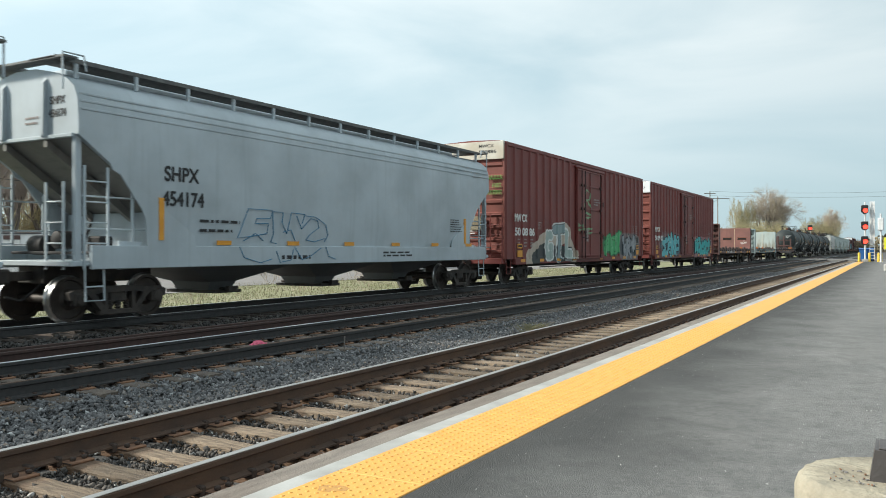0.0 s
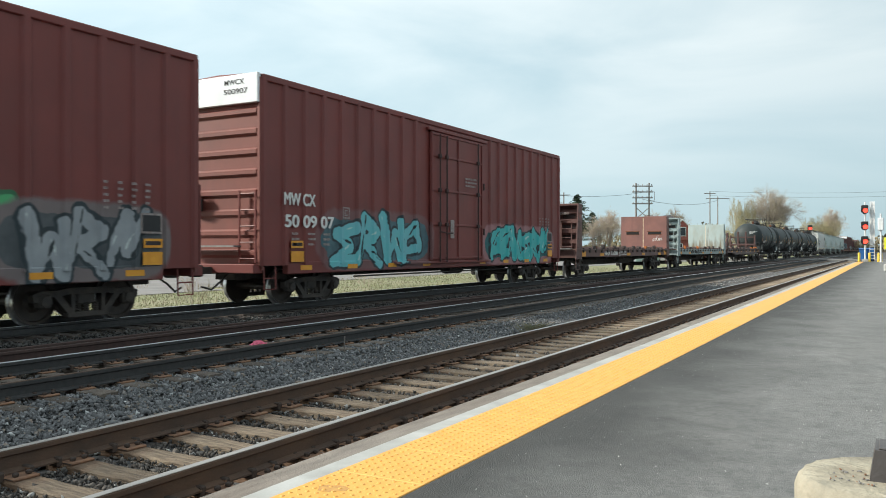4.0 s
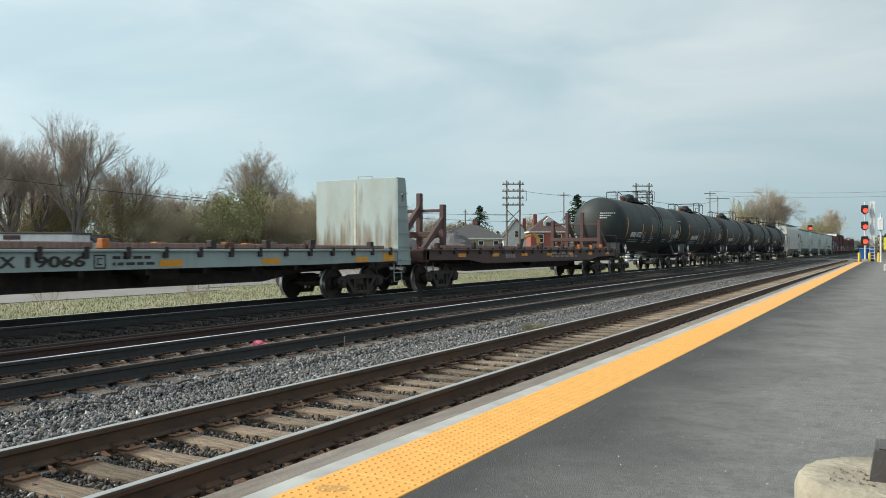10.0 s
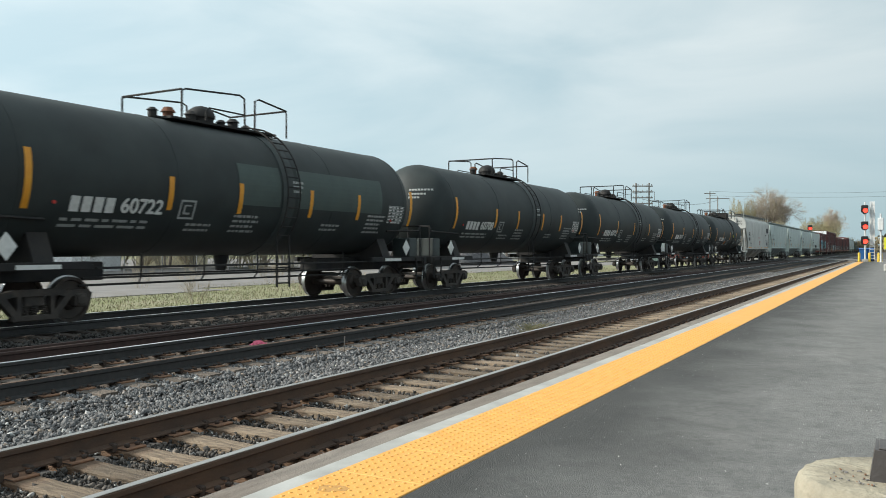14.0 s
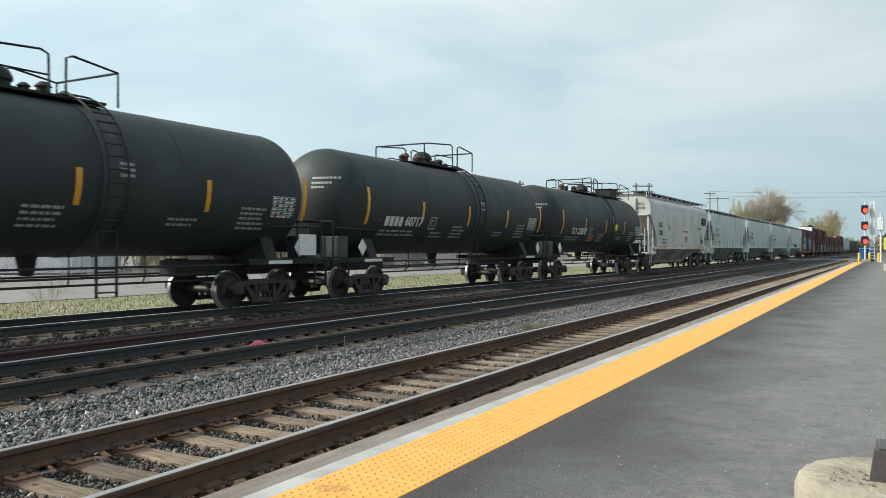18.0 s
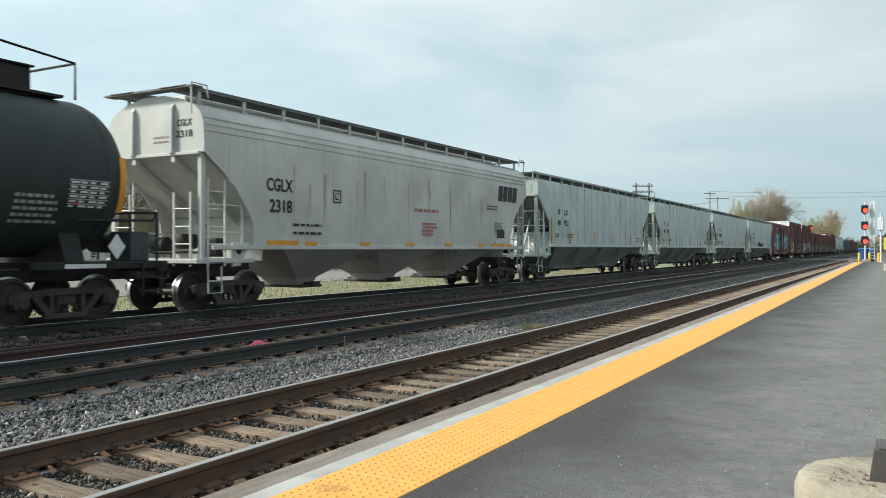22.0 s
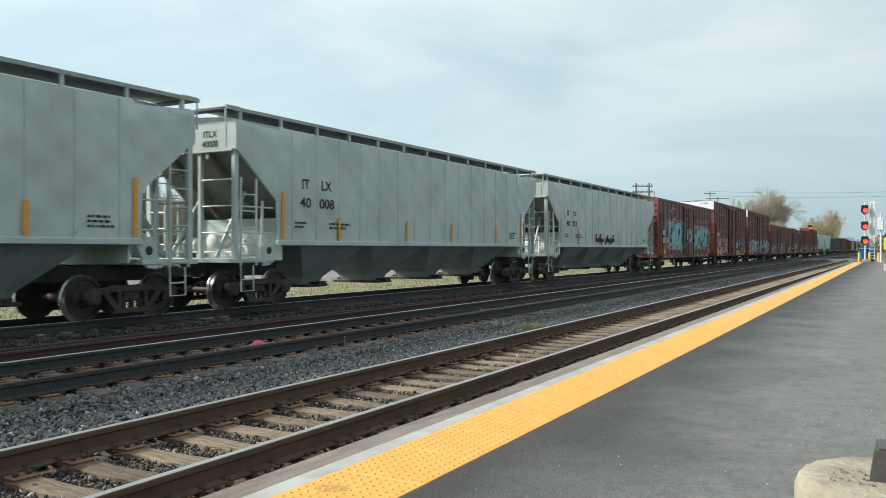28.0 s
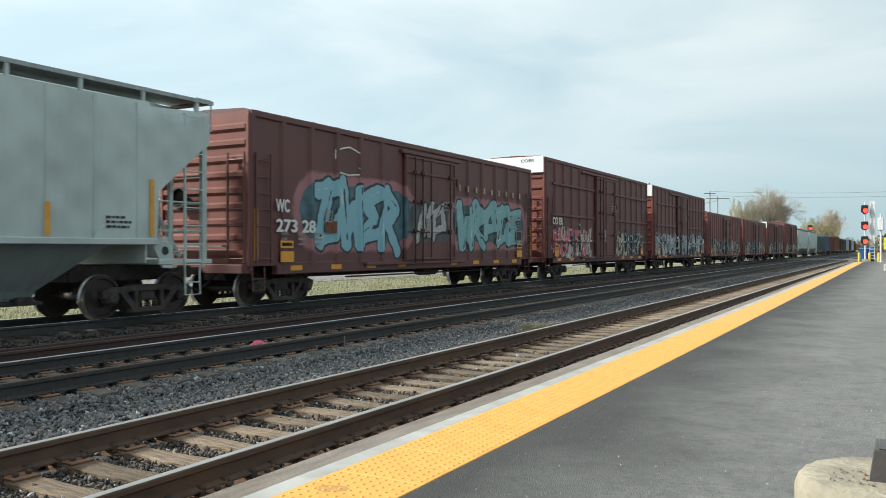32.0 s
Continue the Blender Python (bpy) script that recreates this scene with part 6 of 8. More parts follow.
M["orange_rust"] = mat("orange_fitting", (0.45, 0.14, 0.03), (0.3, 0.1, 0.03), 8, 0.8, bump=0.2)
M["deck_wood"] = mat("deck_planks", (0.33, 0.215, 0.185), (0.17, 0.11, 0.092), 3, 0.9, bump=0.5, stretch=(1, 8, 1), dirt=(0.26, 0.16, 0.13), dirt_amount=0.6, dscale=2)
M["brown_flat"] = steel_paint("brown_flat_paint", (0.085, 0.042, 0.037), 0.4, 5.0)
M["slot_black"] = mat("slot_black", (0.012, 0.011, 0.011), None, 5, 0.9, bump=0)
M["gusset"] = mat("stained_gusset", (0.36, 0.33, 0.24), (0.2, 0.15, 0.09), 4, 0.8, bump=0.2, dirt=(0.08, 0.06, 0.045), dirt_amount=0.7, dscale=3)
M["pocket"] = mat("dark_pocket", (0.05, 0.036, 0.033), (0.03, 0.025, 0.024), 6, 0.8, bump=0.2)
M["red_flat"] = steel_paint("faded_red_paint", (0.13, 0.062, 0.054), 0.35, 6.0)
M["red_panel"] = steel_paint("faded_pink_red_panel", (0.235, 0.105, 0.088), 0.75, 6.6)
M["grey_flat"] = steel_paint("pale_blue_grey_paint", (0.34, 0.41, 0.41), 0.35, 7.0)
M["cream_seam"] = mat("cream_seam", (0.5, 0.42, 0.32), (0.3, 0.16, 0.1), 5, 0.8, bump=0.1)
M["pale_seam"] = mat("pale_seam", (0.6, 0.58, 0.48), (0.5, 0.46, 0.36), 5, 0.8, bump=0.1)
M["grey_panel"] = mat("rust_stained_panel", (0.4, 0.47, 0.46), (0.35, 0.42, 0.41), 1.0, 0.6, bump=0.1, dirt=(0.34, 0.3, 0.22), dirt_amount=0.5, dscale=1.4, stretch=(1.6, 1, 0.7))
stained(M["grey_panel"])
M["oxide_end"] = steel_paint("oxide_red_end", (0.22, 0.065, 0.05), 0.4, 9.0)
TEAL, AQUA, SKY, DARK, WHITE, PINK, GREEN = (0.03, 0.35, 0.37), (0.1, 0.5, 0.5), (0.2, 0.42, 0.5), (0.012, 0.02, 0.025), (0.6, 0.6, 0.58), (0.45, 0.2, 0.22), (0.06, 0.33, 0.12)
OXIDE = (0.182, 0.038, 0.032)
STROKES = {"a": ((0, 0, .2, 1), (.2, 1, .7, .7), (.7, .7, .25, .45), (.25, .45, .9, -.1)), "b": ((0, .9, .8, 1), (.4, 1, .1, .1), (.1, .1, .7, .2), (.7, .2, .9, .55)),
           "c": ((0, .1, .35, .95), (.35, .95, .45, .3), (.45, .3, .85, 1.05)), "d": ((.8, .85, .1, .7), (.1, .7, .6, .4), (.6, .4, 0, .05), (0, .05, .9, .1)),
           "e": ((.1, .1, .1, .7), (.1, .7, .6, .95), (.6, .95, .8, .4), (.8, .4, .2, .3)), "f": ((0, 1, .3, 0), (.3, 0, .6, .6), (.6, .6, .9, 0), (.9, 0, .8, .9))}


def glyphs_at(text, y0, y1, z0, z1, r, slant=0.1):
    """Interlocking sprayed shapes, no letters, between two heights."""
    w = (y1 - y0) / len(text)
    out = []
    for i, ch in enumerate(text):
        k = 0.06 * (i % 3 - 1)
        for a, b, c_, d in STROKES[ch]:
            out.append((y0 + w * (i + 0.02 + a * 1.05) + slant * b, z0 + (z1 - z0) * (b + k), y0 + w * (i + 0.02 + c_ * 1.05) + slant * d, z0 + (z1 - z0) * (d + k), r * (1.15 if b > 0.5 else 0.85)))
    return out


def sprayed(text, y0, y1, z0, z1, r, fill, fill2, line, halo=None, shine=(0.6, 0.66, 0.64)):
    """A sprayed piece: halo, dark outline, fill and thin pale highlights."""
    body = glyphs_at(text, y0, y1, z0, z1, r)
    back = [(y0 + 0.1, (z0 + z1) / 2, y1 - 0.1, (z0 + z1) / 2, (z1 - z0) * 0.5)]
    rows = []
    if halo:
        rows.append((back, [(0.3, halo, [c * 0.7 for c in halo])]))
    rows.append((back, [(0.0, [c * 0.55 for c in fill2], line)]))
    rows.append((body, [(0.085, line, [c * 2 for c in line]), (0.015, fill, fill2)]))
    rows.append(([(a - 0.04, b + 0.03, a * 0.5 + c_ * 0.5 - 0.04, b * 0.5 + d * 0.5 + 0.03, 0.012) for a, b, c_, d, q in body[::2]], [(0.0, shine, fill)]))
    rows.append(([(a + 0.1, b - 0.12, c_ + 0.05, d + 0.1, 0.022) for a, b, c_, d, q in body[1::3]], [(0.0, line, line)]))
    return rows


TAN, SILVER, MINT = (0.42, 0.33, 0.25), (0.4, 0.46, 0.44), (0.28, 0.36, 0.33)
# Big silver letters on a tan ground with a dark foot.
GTL = [([(-7.1, 0.95, -5.4, 1.75, 0.35), (-5.4, 1.7, -3.0, 2.1, 0.35), (-3.0, 1.9, -2.1, 1.0, 0.35)], [(0.1, TAN, (0.5, 0.44, 0.38))]),
       ([(-6.6, 0.95, -5.6, 1.35, 0.28), (-5.5, 1.2, -2.4, 1.15, 0.3)], [(0.05, (0.03, 0.034, 0.036), (0.05, 0.06, 0.06))]),
       ([(-4.75, 2.0, -5.2, 1.95, 0.16), (-5.2, 1.95, -5.45, 1.5, 0.18), (-5.45, 1.5, -5.25, 1.1, 0.18), (-5.25, 1.1, -4.75, 1.12, 0.17), (-4.75, 1.12, -4.7, 1.45, 0.15), (-4.7, 1.45, -5.0, 1.45, 0.12),
         (-3.0, 2.05, -3.05, 1.15, 0.22), (-3.05, 1.12, -2.4, 1.15, 0.2)], [(0.09, (0.62, 0.64, 0.62), (0.7, 0.7, 0.68)), (0.02, SILVER, MINT)]),
       ([(-4.45, 2.2, -3.35, 2.28, 0.2), (-3.9, 2.15, -3.95, 1.05, 0.24)], [(0.09, (0.62, 0.64, 0.62), (0.7, 0.7, 0.68)), (0.025, (0.05, 0.06, 0.06), (0.06, 0.07, 0.07)), (-0.01, MINT, (0.14, 0.2, 0.26))]),
       # Thin green scribble on the door and posts.
       ([(-0.55, 4.2, -0.75, 3.4, 0.05), (-0.55, 4.2, 0.0, 4.05, 0.05), (0.0, 4.05, -0.1, 3.75, 0.05), (-0.1, 3.75, -0.5, 3.7, 0.05), (-0.4, 3.7, 0.1, 3.35, 0.05), (-0.6, 3.1, 0.1, 3.0, 0.06), (-0.6, 2.85, 0.1, 2.9, 0.05), (-1.6, 2.5, -1.0, 2.45, 0.07), (-1.6, 2.25, -0.9, 2.3, 0.05), (-0.7, 2.3, 0.3, 2.35, 0.06), (-0.6, 2.1, 0.2, 2.15, 0.04)], [(0.0, (0.16, 0.36, 0.16), (0.2, 0.3, 0.2))])]
M["box_a"] = steel_paint("oxide_boxcar_a", OXIDE, 0.25, 1.5, pieces=GTL + sprayed("edb", 2.5, 5.3, 1.15, 2.05, 0.17, (0.1, 0.42, 0.18), GREEN, (0.02, 0.09, 0.04), None, (0.2, 0.5, 0.25)) + sprayed("fac", 5.5, 8.1, 1.0, 2.0, 0.13, (0.36, 0.38, 0.4), (0.2, 0.22, 0.24), DARK, (0.2, 0.16, 0.16)))
M["box_b"] = steel_paint("oxide_boxcar_b", OXIDE, 0.25, 2.5, pieces=sprayed("dafe", -6.8, -2.3, 1.05, 2.2, 0.16, AQUA, SKY, DARK, (0.2, 0.09, 0.09)) + sprayed("ebfdac", 2.6, 8.1, 1.05, 2.05, 0.18, (0.1, 0.5, 0.48), TEAL, DARK, (0.36, 0.17, 0.18)))
M["box_c"] = steel_paint("brown_boxcar_c", (0.135, 0.05, 0.046), 0.5, 3.5, pieces=sprayed("bfda", -5.7, -1.8, 1.55, 3.1, 0.2, (0.24, 0.42, 0.48), SKY, DARK, (0.38, 0.17, 0.18)) + sprayed("ce", -0.9, 0.9, 1.6, 2.8, 0.12, (0.5, 0.5, 0.48), (0.25, 0.25, 0.25), DARK) + sprayed("faebd", 1.9, 6.9, 1.6, 2.9, 0.2, (0.22, 0.42, 0.46), (0.2, 0.36, 0.36), DARK, (0.38, 0.17, 0.18)))
M["box_d"] = steel_paint("dark_red_boxcar_d", (0.125, 0.036, 0.032), 0.4, 4.5, [(-7.2, -1.9, 0.95, 2.4, [(0.5, 0.08, 0.12), (0.45, 0.35, 0.3), (0.5, 0.1, 0.14), DARK], DARK, None, 1.5), (2.0, 7.2, 1.0, 2.3, [(0.35, 0.3, 0.2), DARK, (0.4, 0.36, 0.3)], DARK, None, 1.6)])
M["box_e"] = steel_paint("dark_red_boxcar_e", (0.125, 0.036, 0.032), 0.4, 5.5, [(-7.2, 7.2, 0.95, 2.4, [(0.4, 0.42, 0.43), (0.3, 0.34, 0.36), DARK], DARK, None, 1.5)])
M["box_f"] = steel_paint("maroon_boxcar_f", (0.16, 0.055, 0.05), 0.5, 6.5, [(-6, 6, 1.0, 2.2, [(0.4, 0.36, 0.34), (0.2, 0.15, 0.13), DARK, (0.14, 0.3, 0.3)], DARK, None, 1.6)])
M["green_gon"] = steel_paint("faded_green_paint", (0.09, 0.13, 0.11), 0.5, 7.5)
M["blue_gon"] = steel_paint("faded_blue_paint", (0.1, 0.15, 0.2), 0.5, 8.5)
M["red_gon"] = steel_paint("faded_bright_red_paint", (0.22, 0.07, 0.06), 0.4, 9.5)
M["amber_gon"] = steel_paint("amber_paint", (0.22, 0.13, 0.06), 0.4, 9.9)
M["sign_yellow"] = mat("sign_yellow", (0.75, 0.72, 0.05), None, 3, 0.5, bump=0)


def bulged(m, period, rows, deep):
    """Sheet pressed softly between its seams: a regular swell in the relief, with a slight gloss."""
    n, l = m.node_tree.nodes, m.node_tree.links
    b = n["Principled BSDF"]
    co = [k for k in n if k.bl_idname == "ShaderNodeTexCoord"][0]
    sp = n.new("ShaderNodeSeparateXYZ")
    l.new(co.outputs["Object"], sp.inputs[0])
    outs = []
    for i, p in ((1, period), (2, rows)):
        a, s = n.new("ShaderNodeMath"), n.new("ShaderNodeMath")
        a.operation, s.operation = "MULTIPLY", "SINE"
        a.inputs[1].default_value = 2 * math.pi / p
        l.new(sp.outputs[i], a.inputs[0])
        l.new(a.outputs[0], s.inputs[0])
        outs.append(s.outputs[0])
    k = n.new("ShaderNodeMath")
    k.operation = "MULTIPLY"
    l.new(outs[0], k.inputs[0])
    l.new(outs[1], k.inputs[1])
    wob = n.new("ShaderNodeTexNoise")
    wob.inputs["Scale"].default_value = 0.9
    l.new(co.outputs["Object"], wob.inputs["Vector"])
    k2 = n.new("ShaderNodeMath")
    k2.operation = "MULTIPLY"
    l.new(k.outputs[0], k2.inputs[0])
    l.new(wob.outputs["Fac"], k2.inputs[1])
    bp = n.new("ShaderNodeBump")
    bp.inputs["Strength"].default_value, bp.inputs["Distance"].default_value = 1.0, deep
    l.new(k2.outputs[0], bp.inputs["Height"])
    l.new(bp.outputs[0], b.inputs["Normal"])
    b.inputs["Roughness"].default_value = 0.42


bulged(M["green_hop"], 0.96, 0.9, 0.022)


def scrawl(car, name, x, strokes, r, material, label):
    """Thin sprayed strokes on the side: lists of (y, z)."""
    for st in strokes:
        part(name, Shape().tube([(x(z) if callable(x) else x, y, z) for y, z in st], r, 4), material, car, label)


M["blue_spray"] = mat("blue_spray", (0.08, 0.25, 0.42), None, 5, 0.6, bump=0)
M["green_spray"] = mat("green_spray", (0.2, 0.48, 0.12), None, 5, 0.6, bump=0)
M["dark_spray"] = mat("dark_spray", (0.03, 0.035, 0.045), None, 5, 0.6, bump=0)
M["rust_streak"] = mat("rust_streak", (0.42, 0.35, 0.26), (0.45, 0.41, 0.35), 3, 0.8, bump=0.05)
M["pink_rust"] = mat("pink_rust", (0.5, 0.43, 0.4), (0.56, 0.53, 0.5), 3, 0.8, bump=0)
M["stencil_red"] = mat("stencil_red", (0.5, 0.16, 0.15), None, 5, 0.7, bump=0)


def consist():
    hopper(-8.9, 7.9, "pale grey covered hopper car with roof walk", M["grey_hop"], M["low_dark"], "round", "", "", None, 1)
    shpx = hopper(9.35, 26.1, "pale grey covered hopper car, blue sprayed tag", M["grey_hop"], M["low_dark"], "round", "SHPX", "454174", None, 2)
    box_a = boxcar(27.7, 46.6, 5.55, "tall oxide-red boxcar with silver and green sprayed graffiti", M["box_a"], M["oxide_end"], 10, 3.7, "MW CX", "50 08 86", True, clean=False, seed=3, rungs=False)
    boxcar(48.6, 67.6, 5.55, "tall oxide-red boxcar with turquoise sprayed graffiti", M["box_b"], M["oxide_end"], 10, 3.7, "MW CX", "50 09 07", True, seed=4, rungs=False)
    bulkhead_flat(69.7, 87.1, "empty brown bulkhead flat car with worn deck", M["red_flat"], M["deck_wood"], "HPJX", "52280", M["cream_seam"], True, panel=M["red_panel"])
    bulkhead_flat(89.6, 107.0, "empty pale grey bulkhead flat car with rust stains", M["grey_flat"], M["deck_wood"], "RTAX", "19066", M["pale_seam"], panel=M["grey_panel"], plain_ink=True)
    stake_flat(108.2, 128.0, "empty brown flat car with braced end stakes", M["brown_flat"], M["deck_wood"], "611175")
    for i, (a, b, num) in enumerate(((130.5, 141.4, "60722"), (145.8, 156.7, "60708"), (160.9, 171.9, "60712"), (176.2, 187.1, "60717"))):
        tank(a - 1.35, b + 1.35, (a, b), "black tank car with grey-green repainted patch" if i == 0 else "black tank car with amber reflective stripes", M["tank"], "", num, 20 + i, i == 0, board=i == 2)
    tank(189.9, 203.7, (191.2, 202.4), "black tank car with valve box on top", M["tank"], "TILX", "220242", 30, kind="box")
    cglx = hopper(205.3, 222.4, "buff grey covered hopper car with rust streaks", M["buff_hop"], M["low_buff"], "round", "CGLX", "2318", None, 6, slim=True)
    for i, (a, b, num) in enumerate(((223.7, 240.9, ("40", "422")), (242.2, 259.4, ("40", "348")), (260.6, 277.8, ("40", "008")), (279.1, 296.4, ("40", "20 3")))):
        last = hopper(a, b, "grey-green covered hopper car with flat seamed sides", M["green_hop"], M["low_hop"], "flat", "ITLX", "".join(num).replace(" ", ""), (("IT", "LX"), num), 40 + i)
    rng = random.Random(77)
    # Sprayed scrawls, rust streaks and the owner's block mark.
    def cursive(y0, y1, z, tall):
        """A running hand: one wavy line a word, with some tall strokes."""
        out, y = [], y0
        while y < y1:
            k = rng.randint(3, 5)
            p, w = [], 0.3
            for i in range(k):
                up = rng.choice((0.45, 0.6, 1.0, -0.3))
                for u, v in ((0.0, 0.3), (0.35, 0.3 + up * 0.7), (0.1, up * 0.8), (0.25, 0.05), (0.6, 0.0), (0.85, 0.4), (0.55, 0.5), (0.7, 0.1)):
                    p.append((y + (i + u) * w, z + v * tall + rng.uniform(-0.02, 0.02)))
            out.append(p)
            y += k * w + 0.3
        return out

    def drawn(rows):
        """Strokes of a sprayed outline: rows of (along, down) in hundredths of a metre."""
        return [[(-4.3 + a / 74, 2.36 - b / 112) for a, b in r] for r in rows]
    side = curve_of([(1.42, 1.475), (2.0, 1.545), (3.3, 1.555)])
    scrawl(shpx, "spray_stroke", side, drawn([
        [(20, 8), (80, 8), (75, 30), (40, 32), (37, 45), (70, 43), (68, 70), (30, 78), (-2, 82), (20, 8)],
        [(80, 12), (85, 70), (80, 92), (95, 96)], [(80, 12), (108, 12), (105, 40), (120, 70), (130, 12), (168, 14), (160, 40)],
        [(110, 65), (130, 58), (145, 88), (130, 98)], [(145, 20), (160, 55), (185, 25), (205, 30), (210, 50), (185, 70), (175, 85), (200, 90), (230, 80)],
        [(170, 18), (200, 20), (230, 40), (240, 70), (230, 90)], [(12, 90), (40, 70), (60, 88)]]), 0.011, M["blue_spray"], "blue sprayed stroke")
    scrawl(shpx, "spray_stroke", 1.545, drawn([[(0, 106), (10, 132), (50, 146), (80, 136)], [(90, 116), (100, 146), (130, 140), (136, 112)], [(140, 106), (160, 140), (185, 130), (215, 108)], [(230, 104), (240, 132), (262, 140)]]), 0.01, M["blue_spray"], "blue sprayed stroke")
    scrawl(last, "spray_stroke", 1.515, cursive(-2.4, 0.9, 1.72, 0.4), 0.026, M["dark_spray"], "dark sprayed stroke")
    for y, z, k, w in ((-4.4, 3.3, 1.3, 0.06), (-2.6, 3.5, 1.1, 0.07), (0.9, 3.55, 0.9, 0.08), (2.3, 2.9, 1.0, 0.05), (-5.0, 3.0, 0.8, 0.04), (4.6, 3.2, 1.2, 0.05)):
        part("rust_streak", Shape().add([(side(z) + 0.003, y - w / 2, z), (side(z) + 0.003, y + w / 2, z), (side(z - k) + 0.003, y + w * 0.08, z - k), (side(z - k) + 0.003, y - w * 0.1, z - k)], [(0, 1, 2, 3)]), M["rust_streak"], cglx, "brown rust streak")
    for i in range(9):
        y, z0, k = -5.6 + i * 1.32, 3.45 - 0.1 * (i % 3), 1.5 + 0.3 * (i % 2)
        part("seam_stain", Shape().add([(side(z0) + 0.002, y - 0.02, z0), (side(z0) + 0.002, y + 0.02, z0), (side(z0 - k) + 0.002, y + 0.028, z0 - k * 0.7), (side(z0 - k) + 0.002, y - 0.005, z0 - k), (side(z0 - k) + 0.002, y - 0.025, z0 - k * 0.6)], [(0, 1, 2, 3, 4)]), M["pink_rust"], cglx, "faint pinkish rust line down a seam")
    part("data_plate", Shape().box(1.532, 1.548, 5.9, 6.5, 1.78, 2.08, 0.004), M["ink"], cglx, "small black data plate")
    lines("stencil_data", cglx, 1.552, 5.0, 2.95, 2, M["ink"], 1.1, 0.04, 0.1, 12)
    data_square(cglx, on_side(1.552, -3.9, 2.75), 0.34, M["ink"])
    lines("warning_stencil", cglx, 1.552, 0.0, 2.62, 1, M["stencil_red"], 1.9, 0.09, 0.1, 4)
    lines("warning_stencil", cglx, 1.552, 0.5, 2.2, 4, M["stencil_red"], 0.9, 0.06, 0.11, 5)
    for i in range(4):
        y = 5.95 + i * 0.42
        part("owner_logo", Shape().prism([(y, 3.16), (y + 0.33, 3.16), (y + 0.4, 3.72), (y + 0.08, 3.72)], "x", 1.545, 1.562), M["ink"], cglx, "black slanted block of the owner's mark")
    box_c = boxcar(297.7, 313.9, 4.66, "brown boxcar covered with light blue graffiti", M["box_c"], M["oxide_end"], 6, 3.2, "WC", "273 28", False, seed=7, mark_at=(1.05, 2.4, 0.5, 1.55, 1.92, 1.5), axle=1.6, pale_roof=True)
    # The end wall of the first boxcar: green tags, stencils, pale brake box; the brown one: shield, spaced letters as blocks.
    ye = -9.45 - 0.105
    tag = []
    for z, y0, k in ((4.02, 0.75, 5), (3.72, 0.95, 3), (3.45, 0.72, 5)):
        for i in range(k):
            a = y0 + i * 0.13
            tag.append([(a, z), (a + 0.03, z + 0.17), (a + 0.1, z + 0.13), (a + 0.05, z + 0.07), (a + 0.11, z)])
    for st in tag:
        part("spray_stroke", Shape().tube([(x, ye, z) for x, z in st], 0.014, 4), M["green_spray"], box_a, "green sprayed stroke")
    for x, z, n in ((-0.25, 4.5, 2), (-0.2, 4.0, 2), (-0.25, 3.55, 3), (-0.2, 2.05, 2)):
        for q in range(n):
            part("end_stencil", Shape().box(x, x + 0.52 - 0.12 * ((q + n) % 2), ye - 0.004, ye, z - q * 0.09, z - q * 0.09 + 0.045), M["white"], box_a)
    part("brake_box", Shape().box(0.05, 0.55, ye - 0.16, ye + 0.02, 2.1, 2.62, 0.02), M["gusset"], box_a, "pale worn box on the end wall")
    sh = [(-4.9, 3.78), (-4.9, 3.98), (-4.6, 4.06), (-4.3, 4.12), (-4.0, 4.06), (-3.7, 3.98), (-3.7, 3.78), (-3.82, 3.6), (-3.8, 3.42), (-4.3, 3.36), (-4.8, 3.42), (-4.78, 3.6), (-4.9, 3.78)]
    part("owner_shield", Shape().tube([(1.462, y, z) for y, z in sh], 0.026, 4), M["white"], box_c, "faded cream outline of a shield")
    for i in range(9):
        y = 1.95 + i * 0.62
        part("owner_letter", Shape().box(1.512, 1.516, y - 0.05, y + 0.06, 3.34, 3.54), M["cream_seam"], box_c, "faded cream letter block")
    for y in (-7.98, 7.98):
        part("reflector", Shape().box(1.512, 1.518, y - 0.06, y + 0.06, 1.1, 2.3), M["orange"], box_c)
    part("primer_patch", Shape().box(1.512, 1.515, -5.4, -4.9, 1.8, 2.1), M["rust"], box_c, "dark red primer patch")
    boxcar(315.5, 331.4, 5.36, "dark red ribbed boxcar with pink graffiti", M["box_d"], M["oxide_end"], 6, 3.2, "CO ER", "", True, cross=True, seed=8)
    boxcar(332.9, 348.0, 5.36, "dark red ribbed boxcar with silver graffiti", M["box_e"], M["oxide_end"], 6, 3.2, "", "", True, cross=True, seed=9)
    for i, (a, b, top, w) in enumerate(((349.5, 365.0, 4.4, False), (366.5, 382.0, 4.4, False), (383.5, 399.0, 4.6, True), (400.5, 416.0, 5.0, False))):
        boxcar(a, b, top, "weathered maroon boxcar with mixed graffiti", M["box_f"], M["oxide_end"], 7, 3.0, "", "", w, seed=10 + i, detail=1)
    for a in (417.5, 435.5):
        hopper(a, a + 17.0, "grey-green covered hopper car with flat seamed sides", M["green_hop"], M["low_hop"], "flat", "", "", (("", ""), ("", "")), 60)
